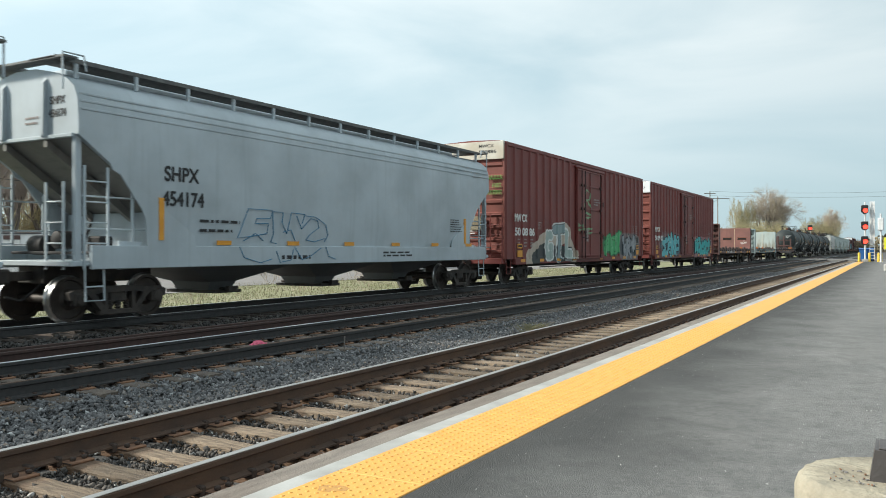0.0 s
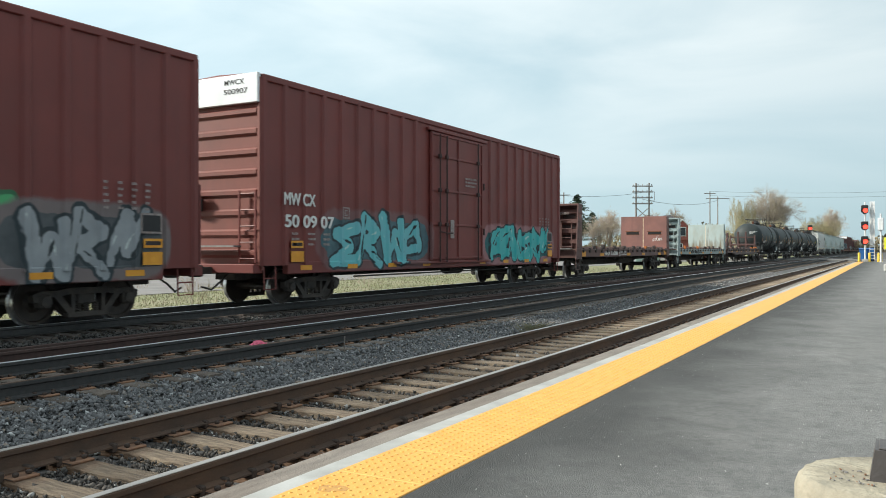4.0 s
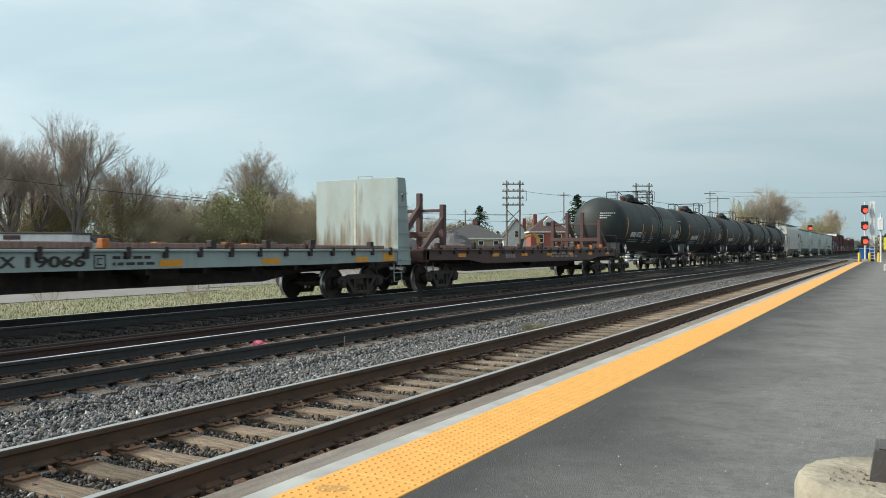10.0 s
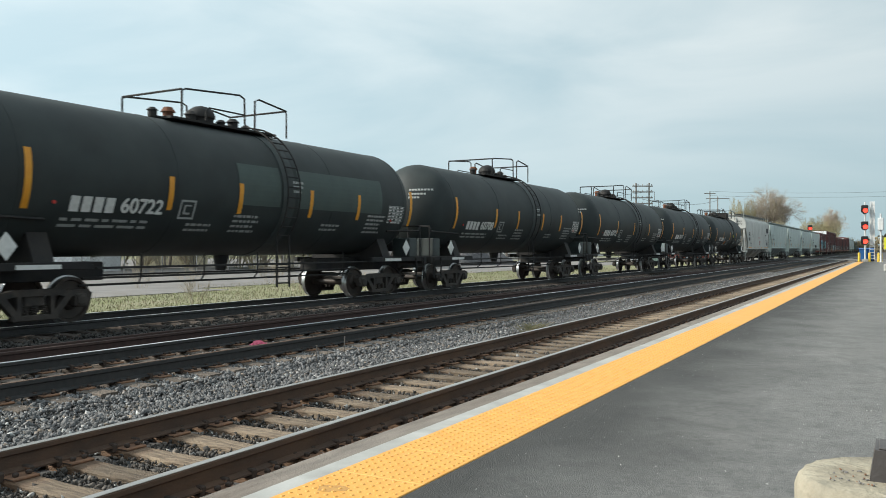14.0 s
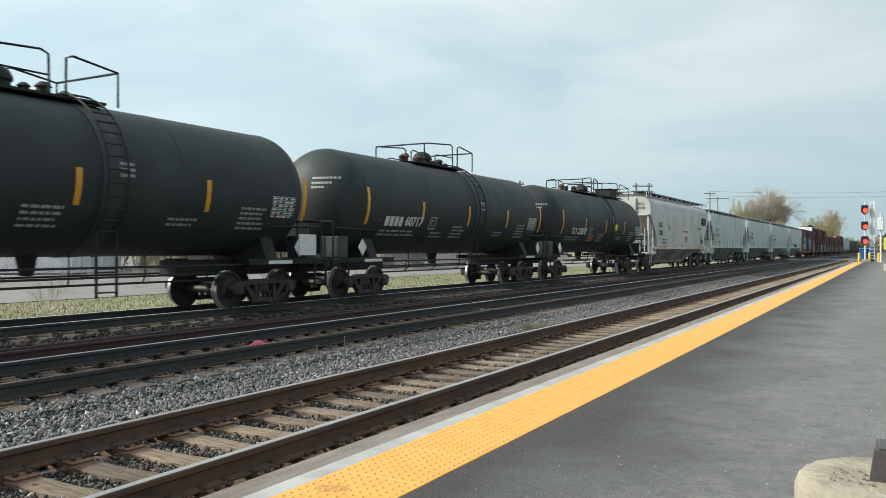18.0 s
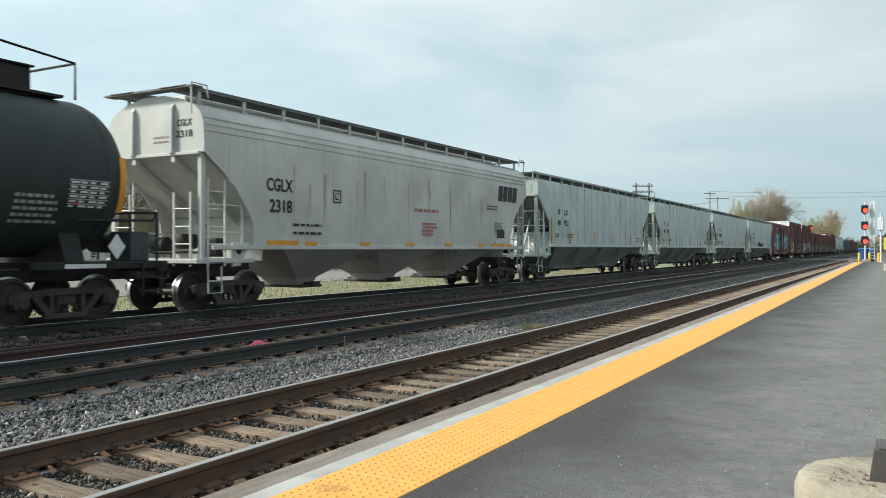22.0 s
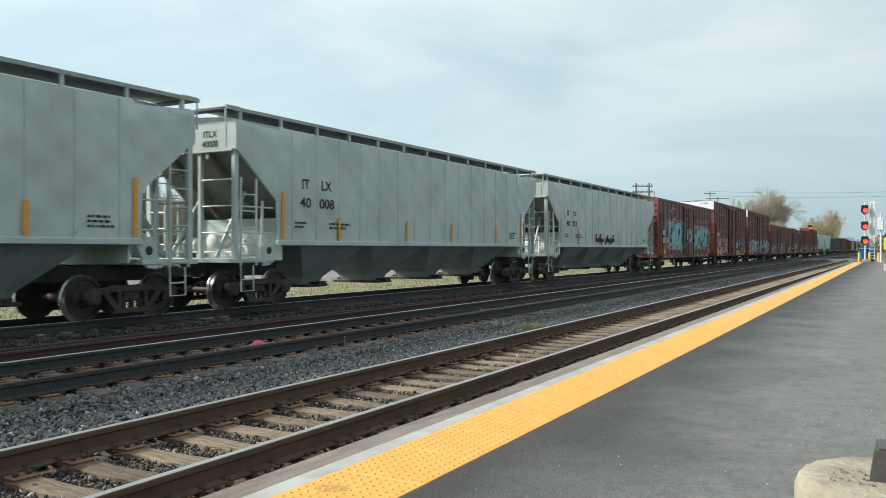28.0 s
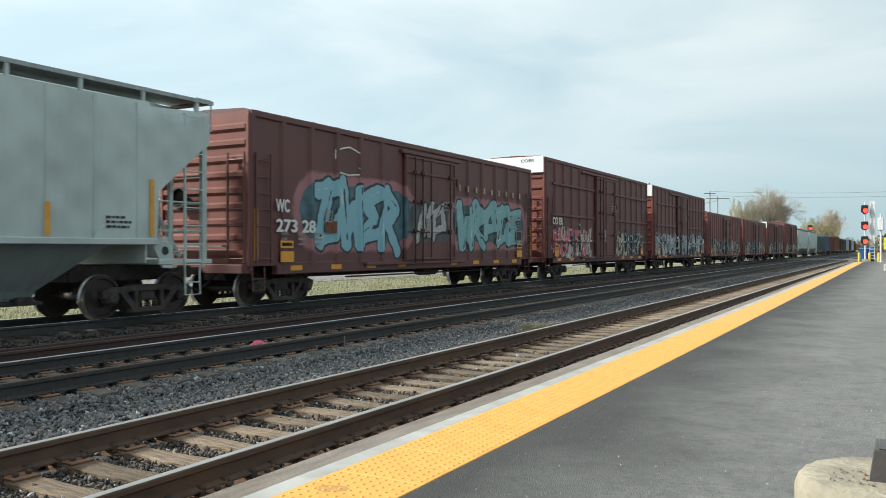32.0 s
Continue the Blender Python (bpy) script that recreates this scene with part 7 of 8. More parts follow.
    for i, (m, nm, top) in enumerate((("green_gon", "faded green gondola wagon", 3.9), ("blue_gon", "faded blue gondola wagon", 4.2), ("red_gon", "faded red boxcar far along the train", 4.3), ("amber_gon", "amber boxcar far along the train", 4.6), ("red_flat", "brown wagon far along the train", 4.2), ("green_gon", "green wagon far along the train", 4.2), ("grey_hop", "pale wagon far along the train", 4.4), ("red_flat", "brown wagon far along the train", 4.4), ("buff_hop", "pale wagon far along the train", 4.4), ("red_flat", "brown wagon far along the train", 4.4))):
        a = 454.0 + i * 17.5
        low_wagon(a, a + 16.2, nm, "freight_wagon", "freight wagon", M[m], top)


consist()


# ---- background materials ----
M["bark"] = mat("grey_brown_bark", (0.2, 0.17, 0.15), (0.135, 0.115, 0.1), 6, 0.9, bump=0.4, stretch=(3, 3, 0.6))
M["twig"] = mat("reddish_twigs", (0.39, 0.32, 0.28), (0.3, 0.245, 0.215), 2, 0.9, bump=0)
M["twig_olive"] = mat("olive_twigs", (0.42, 0.345, 0.21), (0.33, 0.27, 0.165), 2, 0.9, bump=0)
M["twig_pale"] = mat("pale_twigs", (0.48, 0.41, 0.32), (0.37, 0.31, 0.245), 2, 0.9, bump=0)
M["bud_olive"] = mat("olive_buds", (0.36, 0.32, 0.18), (0.27, 0.24, 0.135), 1.2, 0.85, bump=0, island=0.45)
M["far_bud"] = mat("far_olive_woods", (0.2, 0.165, 0.1), (0.14, 0.118, 0.075), 0.05, 0.9, bump=0, island=0.35)
M["bud_green"] = mat("fresh_leaves", (0.22, 0.23, 0.1), (0.15, 0.16, 0.07), 1.2, 0.85, bump=0, island=0.4)
M["bud_tan"] = mat("tan_buds", (0.42, 0.365, 0.245), (0.33, 0.285, 0.19), 1.2, 0.85, bump=0, island=0.4)
M["needle"] = mat("dark_needles", (0.035, 0.06, 0.03), (0.022, 0.04, 0.022), 1.2, 0.85, bump=0, island=0.4)
M["blade"] = mat("spring_grass", (0.2, 0.215, 0.095), (0.14, 0.155, 0.065), 1.0, 0.9, bump=0, island=0.4)
M["straw"] = mat("dry_grass", (0.31, 0.27, 0.18), (0.23, 0.2, 0.135), 1.0, 0.9, bump=0, island=0.35)
M["wood_pole"] = mat("grey_pole_wood", (0.22, 0.19, 0.165), (0.14, 0.12, 0.11), 4, 0.9, bump=0.3, stretch=(3, 3, 0.3))
M["wire"] = mat("dark_wire", (0.05, 0.05, 0.055), None, 3, 0.6, bump=0)
M["insulator"] = mat("pale_insulator", (0.45, 0.45, 0.45), None, 3, 0.4, bump=0)
M["white_wall"] = mat("white_siding", (0.66, 0.67, 0.68), (0.55, 0.56, 0.57), 1.5, 0.75, bump=0.1, dirt=(0.4, 0.4, 0.39), dirt_amount=0.3)
M["cream_wall"] = mat("cream_siding", (0.62, 0.54, 0.36), (0.55, 0.48, 0.32), 1.5, 0.8, bump=0.1)
M["tan_wall"] = mat("tan_stucco", (0.3, 0.26, 0.19), (0.24, 0.21, 0.155), 1.5, 0.9, bump=0.2)
M["red_wall"] = mat("red_brick_wall", (0.31, 0.1, 0.08), (0.24, 0.08, 0.065), 3.0, 0.9, bump=0.3)
M["roof_grey"] = mat("grey_shingles", (0.085, 0.08, 0.083), (0.06, 0.057, 0.06), 3, 0.9, bump=0.4, bscale=10)
M["roof_brown"] = mat("brown_shingles", (0.1, 0.06, 0.055), (0.07, 0.045, 0.04), 3, 0.9, bump=0.4, bscale=10)
M["roof_green"] = mat("green_roof", (0.05, 0.17, 0.12), (0.04, 0.13, 0.09), 3, 0.7, bump=0.2)
M["pane"] = mat("window_glass", (0.03, 0.035, 0.04), None, 2, 0.1, bump=0)
M["frame_white"] = mat("white_trim", (0.7, 0.7, 0.68), None, 3, 0.6, bump=0)
M["green_box"] = mat("pale_green_container", (0.3, 0.4, 0.35), (0.25, 0.34, 0.3), 1.5, 0.6, bump=0.1, dirt=(0.2, 0.16, 0.12), dirt_amount=0.4)
M["gravel_heap"] = mat("grey_gravel_heap", (0.13, 0.125, 0.13), (0.085, 0.082, 0.088), 5, 0.95, bump=1.0, bscale=9)
M["lot"] = mat("gravel_lot", (0.225, 0.21, 0.205), (0.17, 0.16, 0.155), 0.8, 0.95, bump=0.5, bscale=20, dirt=(0.19, 0.165, 0.14), dirt_amount=0.5, dscale=0.3)
M["digger"] = mat("digger_yellow", (0.5, 0.25, 0.04), (0.4, 0.18, 0.03), 3, 0.6, bump=0.1)
M["road"] = mat("crossing_road", (0.22, 0.215, 0.21), (0.17, 0.165, 0.16), 2, 0.9, bump=0.3)
M["mast"] = mat("silver_mast", (0.72, 0.72, 0.72), (0.62, 0.62, 0.62), 3, 0.5, 0.1, bump=0.05)
M["hood"] = mat("signal_black", (0.015, 0.015, 0.017), None, 3, 0.5, bump=0)
M["red_lens"] = glow("red_signal_light", (1.0, 0.045, 0.028), 3.4)
M["dark_lens"] = mat("unlit_lens", (0.02, 0.03, 0.03), None, 3, 0.15, bump=0)
M["blue_bin"] = mat("blue_plastic", (0.03, 0.13, 0.36), (0.025, 0.1, 0.28), 3, 0.5, bump=0.05)
M["bollard"] = mat("bollard_yellow", (0.72, 0.5, 0.05), (0.6, 0.4, 0.04), 3, 0.55, bump=0.05)
M["old_concrete"] = mat("stained_concrete", (0.42, 0.37, 0.28), (0.3, 0.27, 0.21), 3.5, 0.9, bump=0.6, bscale=35, dirt=(0.17, 0.14, 0.1), dirt_amount=0.75, dscale=4)
M["post_brown"] = mat("dark_brown_casting", (0.085, 0.075, 0.073), (0.06, 0.053, 0.052), 6, 0.55, bump=0.15)
M["weed"] = mat("weed_green", (0.13, 0.13, 0.07), (0.2, 0.17, 0.1), 6, 0.9, bump=0)
M["pink"] = mat("pink_rag", (0.75, 0.16, 0.25), (0.6, 0.1, 0.18), 8, 0.8, bump=0.3)


# ---- plants ----
def branch(shape, p, d, length, r, rng, wobble, rise, n=4, sides=5):
    pts = [p.copy()]
    for i in range(n):
        d = (d + Vector((rng.gauss(0, wobble), rng.gauss(0, wobble), rng.gauss(0, wobble) + rise))).normalized()
        p = p + d * (length / n)
        pts.append(p.copy())
    shape.tube(pts, r, sides, r * 0.55)
    return pts, d


def bare_tree(label, height, seed, twig="twig", buds=None, bud_size=0.12, bud_n=2, fork=0.25, stems=1, spread=0.55, levels=5, name="tree", thin=0.58, rise=0.06):
    """A tree without leaves or just budding: trunk with limbs, fine twigs, and small buds at the twigs' ends."""
    rng = random.Random(seed)
    t = thing(name, label, "tree" if name == "tree" else "bush")
    wood, fine, leaf = Shape(), Shape(), Shape()
    tips = []

    def grow(p, d, length, r, lev):
        sh = wood if lev < 3 else fine
        pts, d2 = branch(sh, p, d, length, r, rng, 0.035 + 0.018 * lev, rise if stems == 1 else 0.035, 4 if lev < 2 else 3, 7 if lev == 0 else 5 if lev < 3 else 3)
        if lev >= levels:
            tips.append(pts[-1])
            tips.append(pts[-2])
            return
        k = (4 if lev > 3 else rng.randint(3, 5)) if lev else 6
        for i in range(k):
            q = pts[-1] if i < 2 else pts[rng.randint(1 if lev else 2, len(pts) - 1)]
            a = rng.uniform(0, 2 * math.pi)
            o = d2.orthogonal().normalized()
            side = (o * math.cos(a) + d2.cross(o) * math.sin(a))
            nd = (d2 + side * rng.uniform(spread * 0.55, spread * 1.35)).normalized()
            grow(q, nd, length * rng.uniform(0.58, 0.82), r * thin, lev + 1)

    for s in range(stems):
        a = rng.uniform(0, 2 * math.pi)
        lean_ = 0.08 if stems == 1 else rng.uniform(0.25, 0.7)
        d = Vector((math.cos(a) * lean_, math.sin(a) * lean_, 1)).normalized()
        grow(Vector((math.cos(a) * 0.15 * (stems > 1), math.sin(a) * 0.15 * (stems > 1), -0.1)), d, height * fork, 0.015 * height if stems == 1 else 0.008 * height, 0 if stems == 1 else 1)
    top = max(v[2] for v in wood.v + fine.v)
    k = height / top
    for sh in (wood, fine):
        sh.v = [(x * k, y * k, z * k) for x, y, z in sh.v]
    part("trunk", wood, M["bark"] if twig == "twig" else M[twig], t)
    tagged(part("crown", fine, M[twig], t), kind="stuff")
    if buds:
        for p in tips:
            for _ in range(bud_n):
                c = p * k + Vector((rng.gauss(0, 1), rng.gauss(0, 1), rng.gauss(0, 1))) * bud_size * 1.5
                u = Vector((rng.gauss(0, 1), rng.gauss(0, 1), rng.gauss(0, 1))).normalized() * bud_size * rng.uniform(0.5, 1.2)
                w = u.orthogonal().normalized() * bud_size * rng.uniform(0.4, 0.8)
                leaf.add([c - u, c + w, c + u, c - w], [(0, 1, 2, 3)])
        tagged(part("foliage", leaf, M[buds], t), kind="stuff")
    return t


def conifer(label, height, seed):
    rng = random.Random(seed)
    t = thing("conifer", label, "tree")
    part("trunk", Shape().tube([(0, 0, -0.1), (0, 0, height)], 0.02 * height, 7, 0.03), M["bark"], t)
    s = Shape()
    for i in range(30):
        z = height * (0.4 + 0.6 * i / 30)
        r = height * 0.3 * (1 - (i / 31) ** 2) * rng.uniform(0.55, 1.15)
        for j in range(6):
            a = rng.uniform(0, 6.28)
            for q in range(9):
                f = (q + 0.6) / 9
                c = Vector((math.cos(a) * r * f, math.sin(a) * r * f, z - 0.1 * r * f + rng.gauss(0, 0.08)))
                u = Vector((rng.gauss(0, 1), rng.gauss(0, 1), rng.gauss(0, 0.5))).normalized() * 0.32
                w = u.orthogonal().normalized() * 0.14
                s.add([c - u, c + w, c + u, c - w], [(0, 1, 2, 3)])
    tagged(part("needles", s, M["needle"], t), kind="stuff")
    return t


def put(proto, places, first=True):
    """Copies of a plant at (x, y, z, turn, size)."""
    for i, (x, y, z, rz, k) in enumerate(places):
        m = pose(x, y, z, 0, 0, rz)
        ob = proto if i == 0 and first else copy_thing(proto, m)
        ob.matrix_basis = m
        ob.scale = k if isinstance(k, tuple) else (k, k, k)


def plants():
    g = -0.47
    big = bare_tree("tall bare maple with many fine reddish twigs", 13.4, 11, "twig", "bud_tan", 0.03, 1, levels=6, fork=0.19, spread=0.4, thin=0.52, rise=0.075)
    put(big, [(-57.2, 42.0, g, 0, (1.0, 1.0, 1.0)), (-61.4, 39.4, g, 77, (1.0, 1.0, 0.85)), (-64.7, 43.6, g, 154, (1.0, 1.0, 0.9)), (-62.6, 49.8, g, 231, (0.9, 0.9, 0.82)), (-62.0, 36.6, g, 308, (1.0, 1.0, 0.9))])
    mid = bare_tree("bare deciduous tree with reddish buds", 10.0, 12, "twig", "bud_tan", 0.035, 1, levels=6, fork=0.2, spread=0.5, thin=0.52, rise=0.035)
    put(mid, [(-57.3, 64.1, g, 0, (1.1, 1.1, 1.32)), (-58.6, 68.3, g, 77, (0.8, 0.8, 0.95)), (-64.3, 54.1, g, 154, (0.8, 0.8, 0.85)), (-64.1, 57.4, g, 231, (0.8, 0.8, 0.85)), (-61.0, 57.8, g, 308, (0.75, 0.75, 0.82)), (-60.6, 61.0, g, 25, (0.8, 0.8, 0.86)), (-57.0, 72.2, g, 102, (0.8, 0.8, 0.85)),
              (-46.2, 146, g, 33, 1.0), (-49, 146, g, 133, 0.9), (-70, 165, g, 10, 1.0), (-63, 176, g, 60, 1.0), (-80.8, 138, g, 100, 0.92), (-84, 133, g, 200, 0.85), (-76, 141, g, 300, 0.8), (-31.0, 231, g, 120, 2.0), (-27.6, 236, g, 210, 1.75), (-20.4, 330, g, 40, (1.5, 1.5, 1.85)), (-48.1, 202, g, 180, 1.3), (-52, 200, g, 280, 1.2)])
    olive = bare_tree("budding shrub with olive-brown twigs", 6.5, 13, "twig_olive", "bud_olive", 0.055, 4, levels=5, stems=5, fork=0.3, spread=0.6, name="bush")
    put(olive, [(-67.6, 42.8, g, 0, (1.3, 1.3, 1.05)), (-68.0, 45.8, g, 77, (1.3, 1.3, 1.15)), (-64.4, 45.8, g, 154, (1.3, 1.3, 1.25)), (-63.8, 48.3, g, 231, (1.3, 1.3, 1.3)), (-63.3, 50.6, g, 308, (1.2, 1.2, 1.2)), (-64.1, 54.2, g, 25, (0.9, 0.9, 0.9)), (-61.5, 57.2, g, 102, (0.8, 0.8, 0.8)), (-50.8, 64.3, g, 179, (1.2, 1.2, 1.15)), (-49.0, 65.7, g, 256, (1.1, 1.1, 1.0)),
                (-36.9, 225, g, 30, (0.85, 0.85, 2.45)), (-33.6, 228, g, 200, (0.8, 0.8, 2.4)), (-33.2, 210.6, g, 10, (1.2, 1.2, 1.5)), (-27.4, 208, g, 110, (1.2, 1.2, 1.4)), (-24.9, 212, g, 170, (1.1, 1.1, 1.3)), (-24.5, 318, g, 200, (1.3, 1.3, 2.2)), (-27, 310, g, 20, (1.2, 1.2, 1.9)), (-21.0, 325, g, 90, (1.2, 1.2, 2.0)), (-15, 330, g, 150, 1.0), (-9, 330, g, 250, 0.9)])
    tan = bare_tree("dense bush with tan budding twigs", 7.0, 14, "twig_pale", "bud_tan", 0.045, 2, levels=6, stems=5, fork=0.3, spread=0.6, name="bush")
    put(tan, [(-60.1, 52.8, g, 0, (0.8, 0.8, 1.05)), (-59.5, 56.4, g, 77, (0.8, 0.8, 1.1)), (-56.2, 56.9, g, 154, (0.8, 0.8, 1.0)), (-51.3, 61.4, g, 231, (1.2, 1.2, 1.2)), (-48.3, 62.5, g, 308, (1.2, 1.2, 1.2)), (-46.7, 64.9, g, 25, (1.1, 1.1, 1.25)), (-53.6, 62.6, g, 60, (1.15, 1.15, 1.25)), (-55.0, 60.2, g, 10, (1.1, 1.1, 1.2)), (-56.4, 62.4, g, 80, (1.1, 1.1, 1.2)), (-47.6, 67.4, g, 190, (1.2, 1.2, 1.3)), (-45.0, 67.4, g, 300, (1.1, 1.1, 1.15)), (-63.1, 52.4, g, 102, (0.7, 0.7, 1.0)), (-62, 58, g, 20, 0.75), (-59, 61, g, 140, 0.7), (-32.0, 241, g, 0, (1.4, 1.4, 1.6)), (-28.0, 242, g, 200, (1.4, 1.4, 1.5)), (-26.5, 240, g, 100, (1.0, 1.0, 1.2)), (-21.6, 332, g, 45, (0.9, 0.9, 2.7)), (-23.6, 330, g, 145, (1.4, 1.4, 1.9)), (-26.5, 322, g, 245, (1.4, 1.4, 1.7))])
    green = bare_tree("bush with fresh green leaves", 5.5, 15, "twig_olive", "bud_green", 0.06, 4, levels=5, stems=5, fork=0.3, spread=0.6, name="bush")
    put(green, [(-52.8, 57.4, g, 0, (1.2, 1.2, 1.45)), (-55.1, 58.0, g, 77, (0.9, 0.9, 1.1))])
    fir = conifer("dark green conifer behind the houses", 14.2, 16)
    put(fir, [(-61.9, 171.7, g, 0, 1.0), (-59.0, 173.5, g, 90, 0.72), (-80.5, 160.0, g, 30, 0.82), (-67.4, 59.7, g, 0, (0.42, 0.42, 0.44)), (-67.4, 62.6, g, 77, (0.42, 0.42, 0.42))])
    low = bare_tree("low leafless weed shrub on the verge", 1.1, 17, "twig_pale", None, levels=4, stems=7, fork=0.45, spread=0.35, name="bush")
    put(low, [(-31.5, 26.5, g, 10, 1.2), (-32.0, 30.0, g, 50, 1.0), (-30.5, 34.5, g, 90, 1.3), (-33.0, 38.0, g, 130, 1.2), (-31.0, 43.0, g, 170, 1.1), (-32.0, 22.5, g, 210, 1.2), (-30.8, 49.0, g, 250, 1.2), (-20.6, 19.6, -0.5, 0, 1.0), (-24.8, 17.0, g, 90, 0.8), (-22.6, 27.4, g, 200, 0.7), (-23.0, 33.0, g, 20, 0.8)])
    # Far woods close the horizon.
    rng = np.random.default_rng(21)
    n = 45000
    a = rng.uniform(-1.35, 0.35, n)
    d = rng.uniform(420, 520, n) + np.where((a > -0.35) & (a < 0.02), 80, 0)
    hgt = 13 + 5 * np.sin(a * 23) + 3 * np.sin(a * 61 + 1) + 1.5 * np.sin(a * 190)
    c = np.stack([np.sin(a) * d, np.cos(a) * d, g + rng.random(n) ** 1.2 * hgt * 0.85], 1)
    u, w = rng.normal(size=(n, 3)) * 0.6, rng.normal(size=(n, 3)) * 0.4
    s = Shape()
    s.v = np.stack([c - u, c + w, c + u, c - w], 1).reshape(-1, 3).tolist()
    s.f = np.arange(4 * n).reshape(-1, 4).tolist()
    tagged(part("far_woods", s, M["far_bud"]), "far band of budding woods on the horizon", "woods", kind="stuff")


def grass(name, label, material, n, x0, x1, y0, y1, h, seed, z=-0.5):
    rng = np.random.default_rng(seed)
    x, y = rng.uniform(x0, x1, n), y0 + (y1 - y0) * rng.random(n) ** 1.6
    hh, a = h * rng.uniform(0.4, 1.3, n), rng.uniform(0, 6.28, n)
    w = 0.012 + 0.012 * rng.random(n)
    lx, ly = rng.normal(0, 0.35, n) * hh, rng.normal(0, 0.35, n) * hh
    zz = np.full(n, z)
    keep = (x > -26.5) | (y > 28)
    x, y, hh, a, w, lx, ly, n = x[keep], y[keep], hh[keep], a[keep], w[keep], lx[keep], ly[keep], int(keep.sum())
    zz = np.full(n, z)
    v = np.stack([np.stack([x - w * np.cos(a), y - w * np.sin(a), zz], 1), np.stack([x + w * np.cos(a), y + w * np.sin(a), zz], 1), np.stack([x + lx, y + ly, zz + hh], 1)], 1).reshape(-1, 3)
    me = bpy.data.meshes.new(name)
    me.from_pydata(v.tolist(), [], np.arange(3 * n).reshape(-1, 3).tolist())
    me.materials.append(material)
    tagged(new(name, me), label, "grass", kind="stuff")


plants()
grass("grass", "short spring grass on the verge behind the tracks", M["blade"], 42000, -29.5, -18.2, 8, 75, 0.1, 31)
grass("dry_grass", "dry straw-coloured grass on the verge", M["straw"], 24000, -31, -18.0, 8, 80, 0.15, 32)


# ---- buildings ----
def window(parent, x, z, w, h, at):
    """A framed pane on a wall; at carries the wall's plane, x along it."""
    f = Shape()
    for a, b, c, d in ((-w / 2, w / 2, -h / 2, -h / 2 + 0.12), (-w / 2, w / 2, h / 2 - 0.12, h / 2), (-w / 2, -w / 2 + 0.12, -h / 2, h / 2), (w / 2 - 0.12, w / 2, -h / 2, h / 2), (-w / 2, w / 2, -0.04, 0.04)):
        f.box(a, b, -0.08, 0.0, c, d)
    o = part("window", f, M["frame_white"], parent, at=at @ Matrix.Translation((x, 0, z)))
    part("pane", Shape().box(-w / 2 + 0.1, w / 2 - 0.1, -0.04, 0.02, -h / 2 + 0.1, h / 2 - 0.1), M["pane"], o)


def house(name, label, x, y, turn, w, d, wall_h, roof_h, wall, roof, kind, windows, chimney=None):
    """Front faces local -y. kind: hip, or gable whose end is the front."""
    t = thing(name, label, "house", at=pose(x, y, -0.47, 0, 0, turn))
    body = Shape().box(-w / 2, w / 2, 0, d, 0, wall_h)
    if kind == "gable":
        body.prism([(-w / 2, wall_h), (w / 2, wall_h), (0, wall_h + roof_h)], "y", 0, d)
    part("wall", body, wall, t)
    o = 0.4
    r = Shape()
    if kind == "hip":
        k = min(w, d) / 2
        a, b = (-w / 2 - o, w / 2 + o), (-o, d + o)
        ridge = [(-w / 2 + k, d / 2, wall_h + roof_h), (w / 2 - k, d / 2, wall_h + roof_h)] if w > d else [(0, k, wall_h + roof_h), (0, d - k, wall_h + roof_h)]
        vs = [(a[0], b[0], wall_h - 0.05), (a[1], b[0], wall_h - 0.05), (a[1], b[1], wall_h - 0.05), (a[0], b[1], wall_h - 0.05)] + ridge
        fs = [(0, 1, 5, 4), (1, 2, 5), (2, 3, 4, 5), (3, 0, 4), (3, 2, 1, 0)] if w > d else [(0, 1, 4), (1, 2, 5, 4), (2, 3, 5), (3, 0, 4, 5), (3, 2, 1, 0)]
        r.add(vs, fs)
        part("fascia", Shape().box(a[0], a[1], b[0], b[1], wall_h - 0.3, wall_h - 0.05), M["frame_white"], t)
    else:
        for e in (-1, 1):
            p = [(e * (w / 2 + o), wall_h - roof_h * o / (w / 2)), (0, wall_h + roof_h), (0, wall_h + roof_h + 0.2), (e * (w / 2 + o), wall_h - roof_h * o / (w / 2) + 0.2)]
            r.prism(p, "y", -o, d + o)
    part("roof", r, roof, t)
    face = Matrix.Identity(4)
    for wx, wz, ww, wh in windows:
        window(t, wx, wz, ww, wh, face)
    if chimney:
        part("chimney", Shape().box(chimney[0] - 0.35, chimney[0] + 0.35, d * 0.5 - 0.35, d * 0.5 + 0.35, wall_h, chimney[1], 0.03), M["red_wall"], t)
    return t


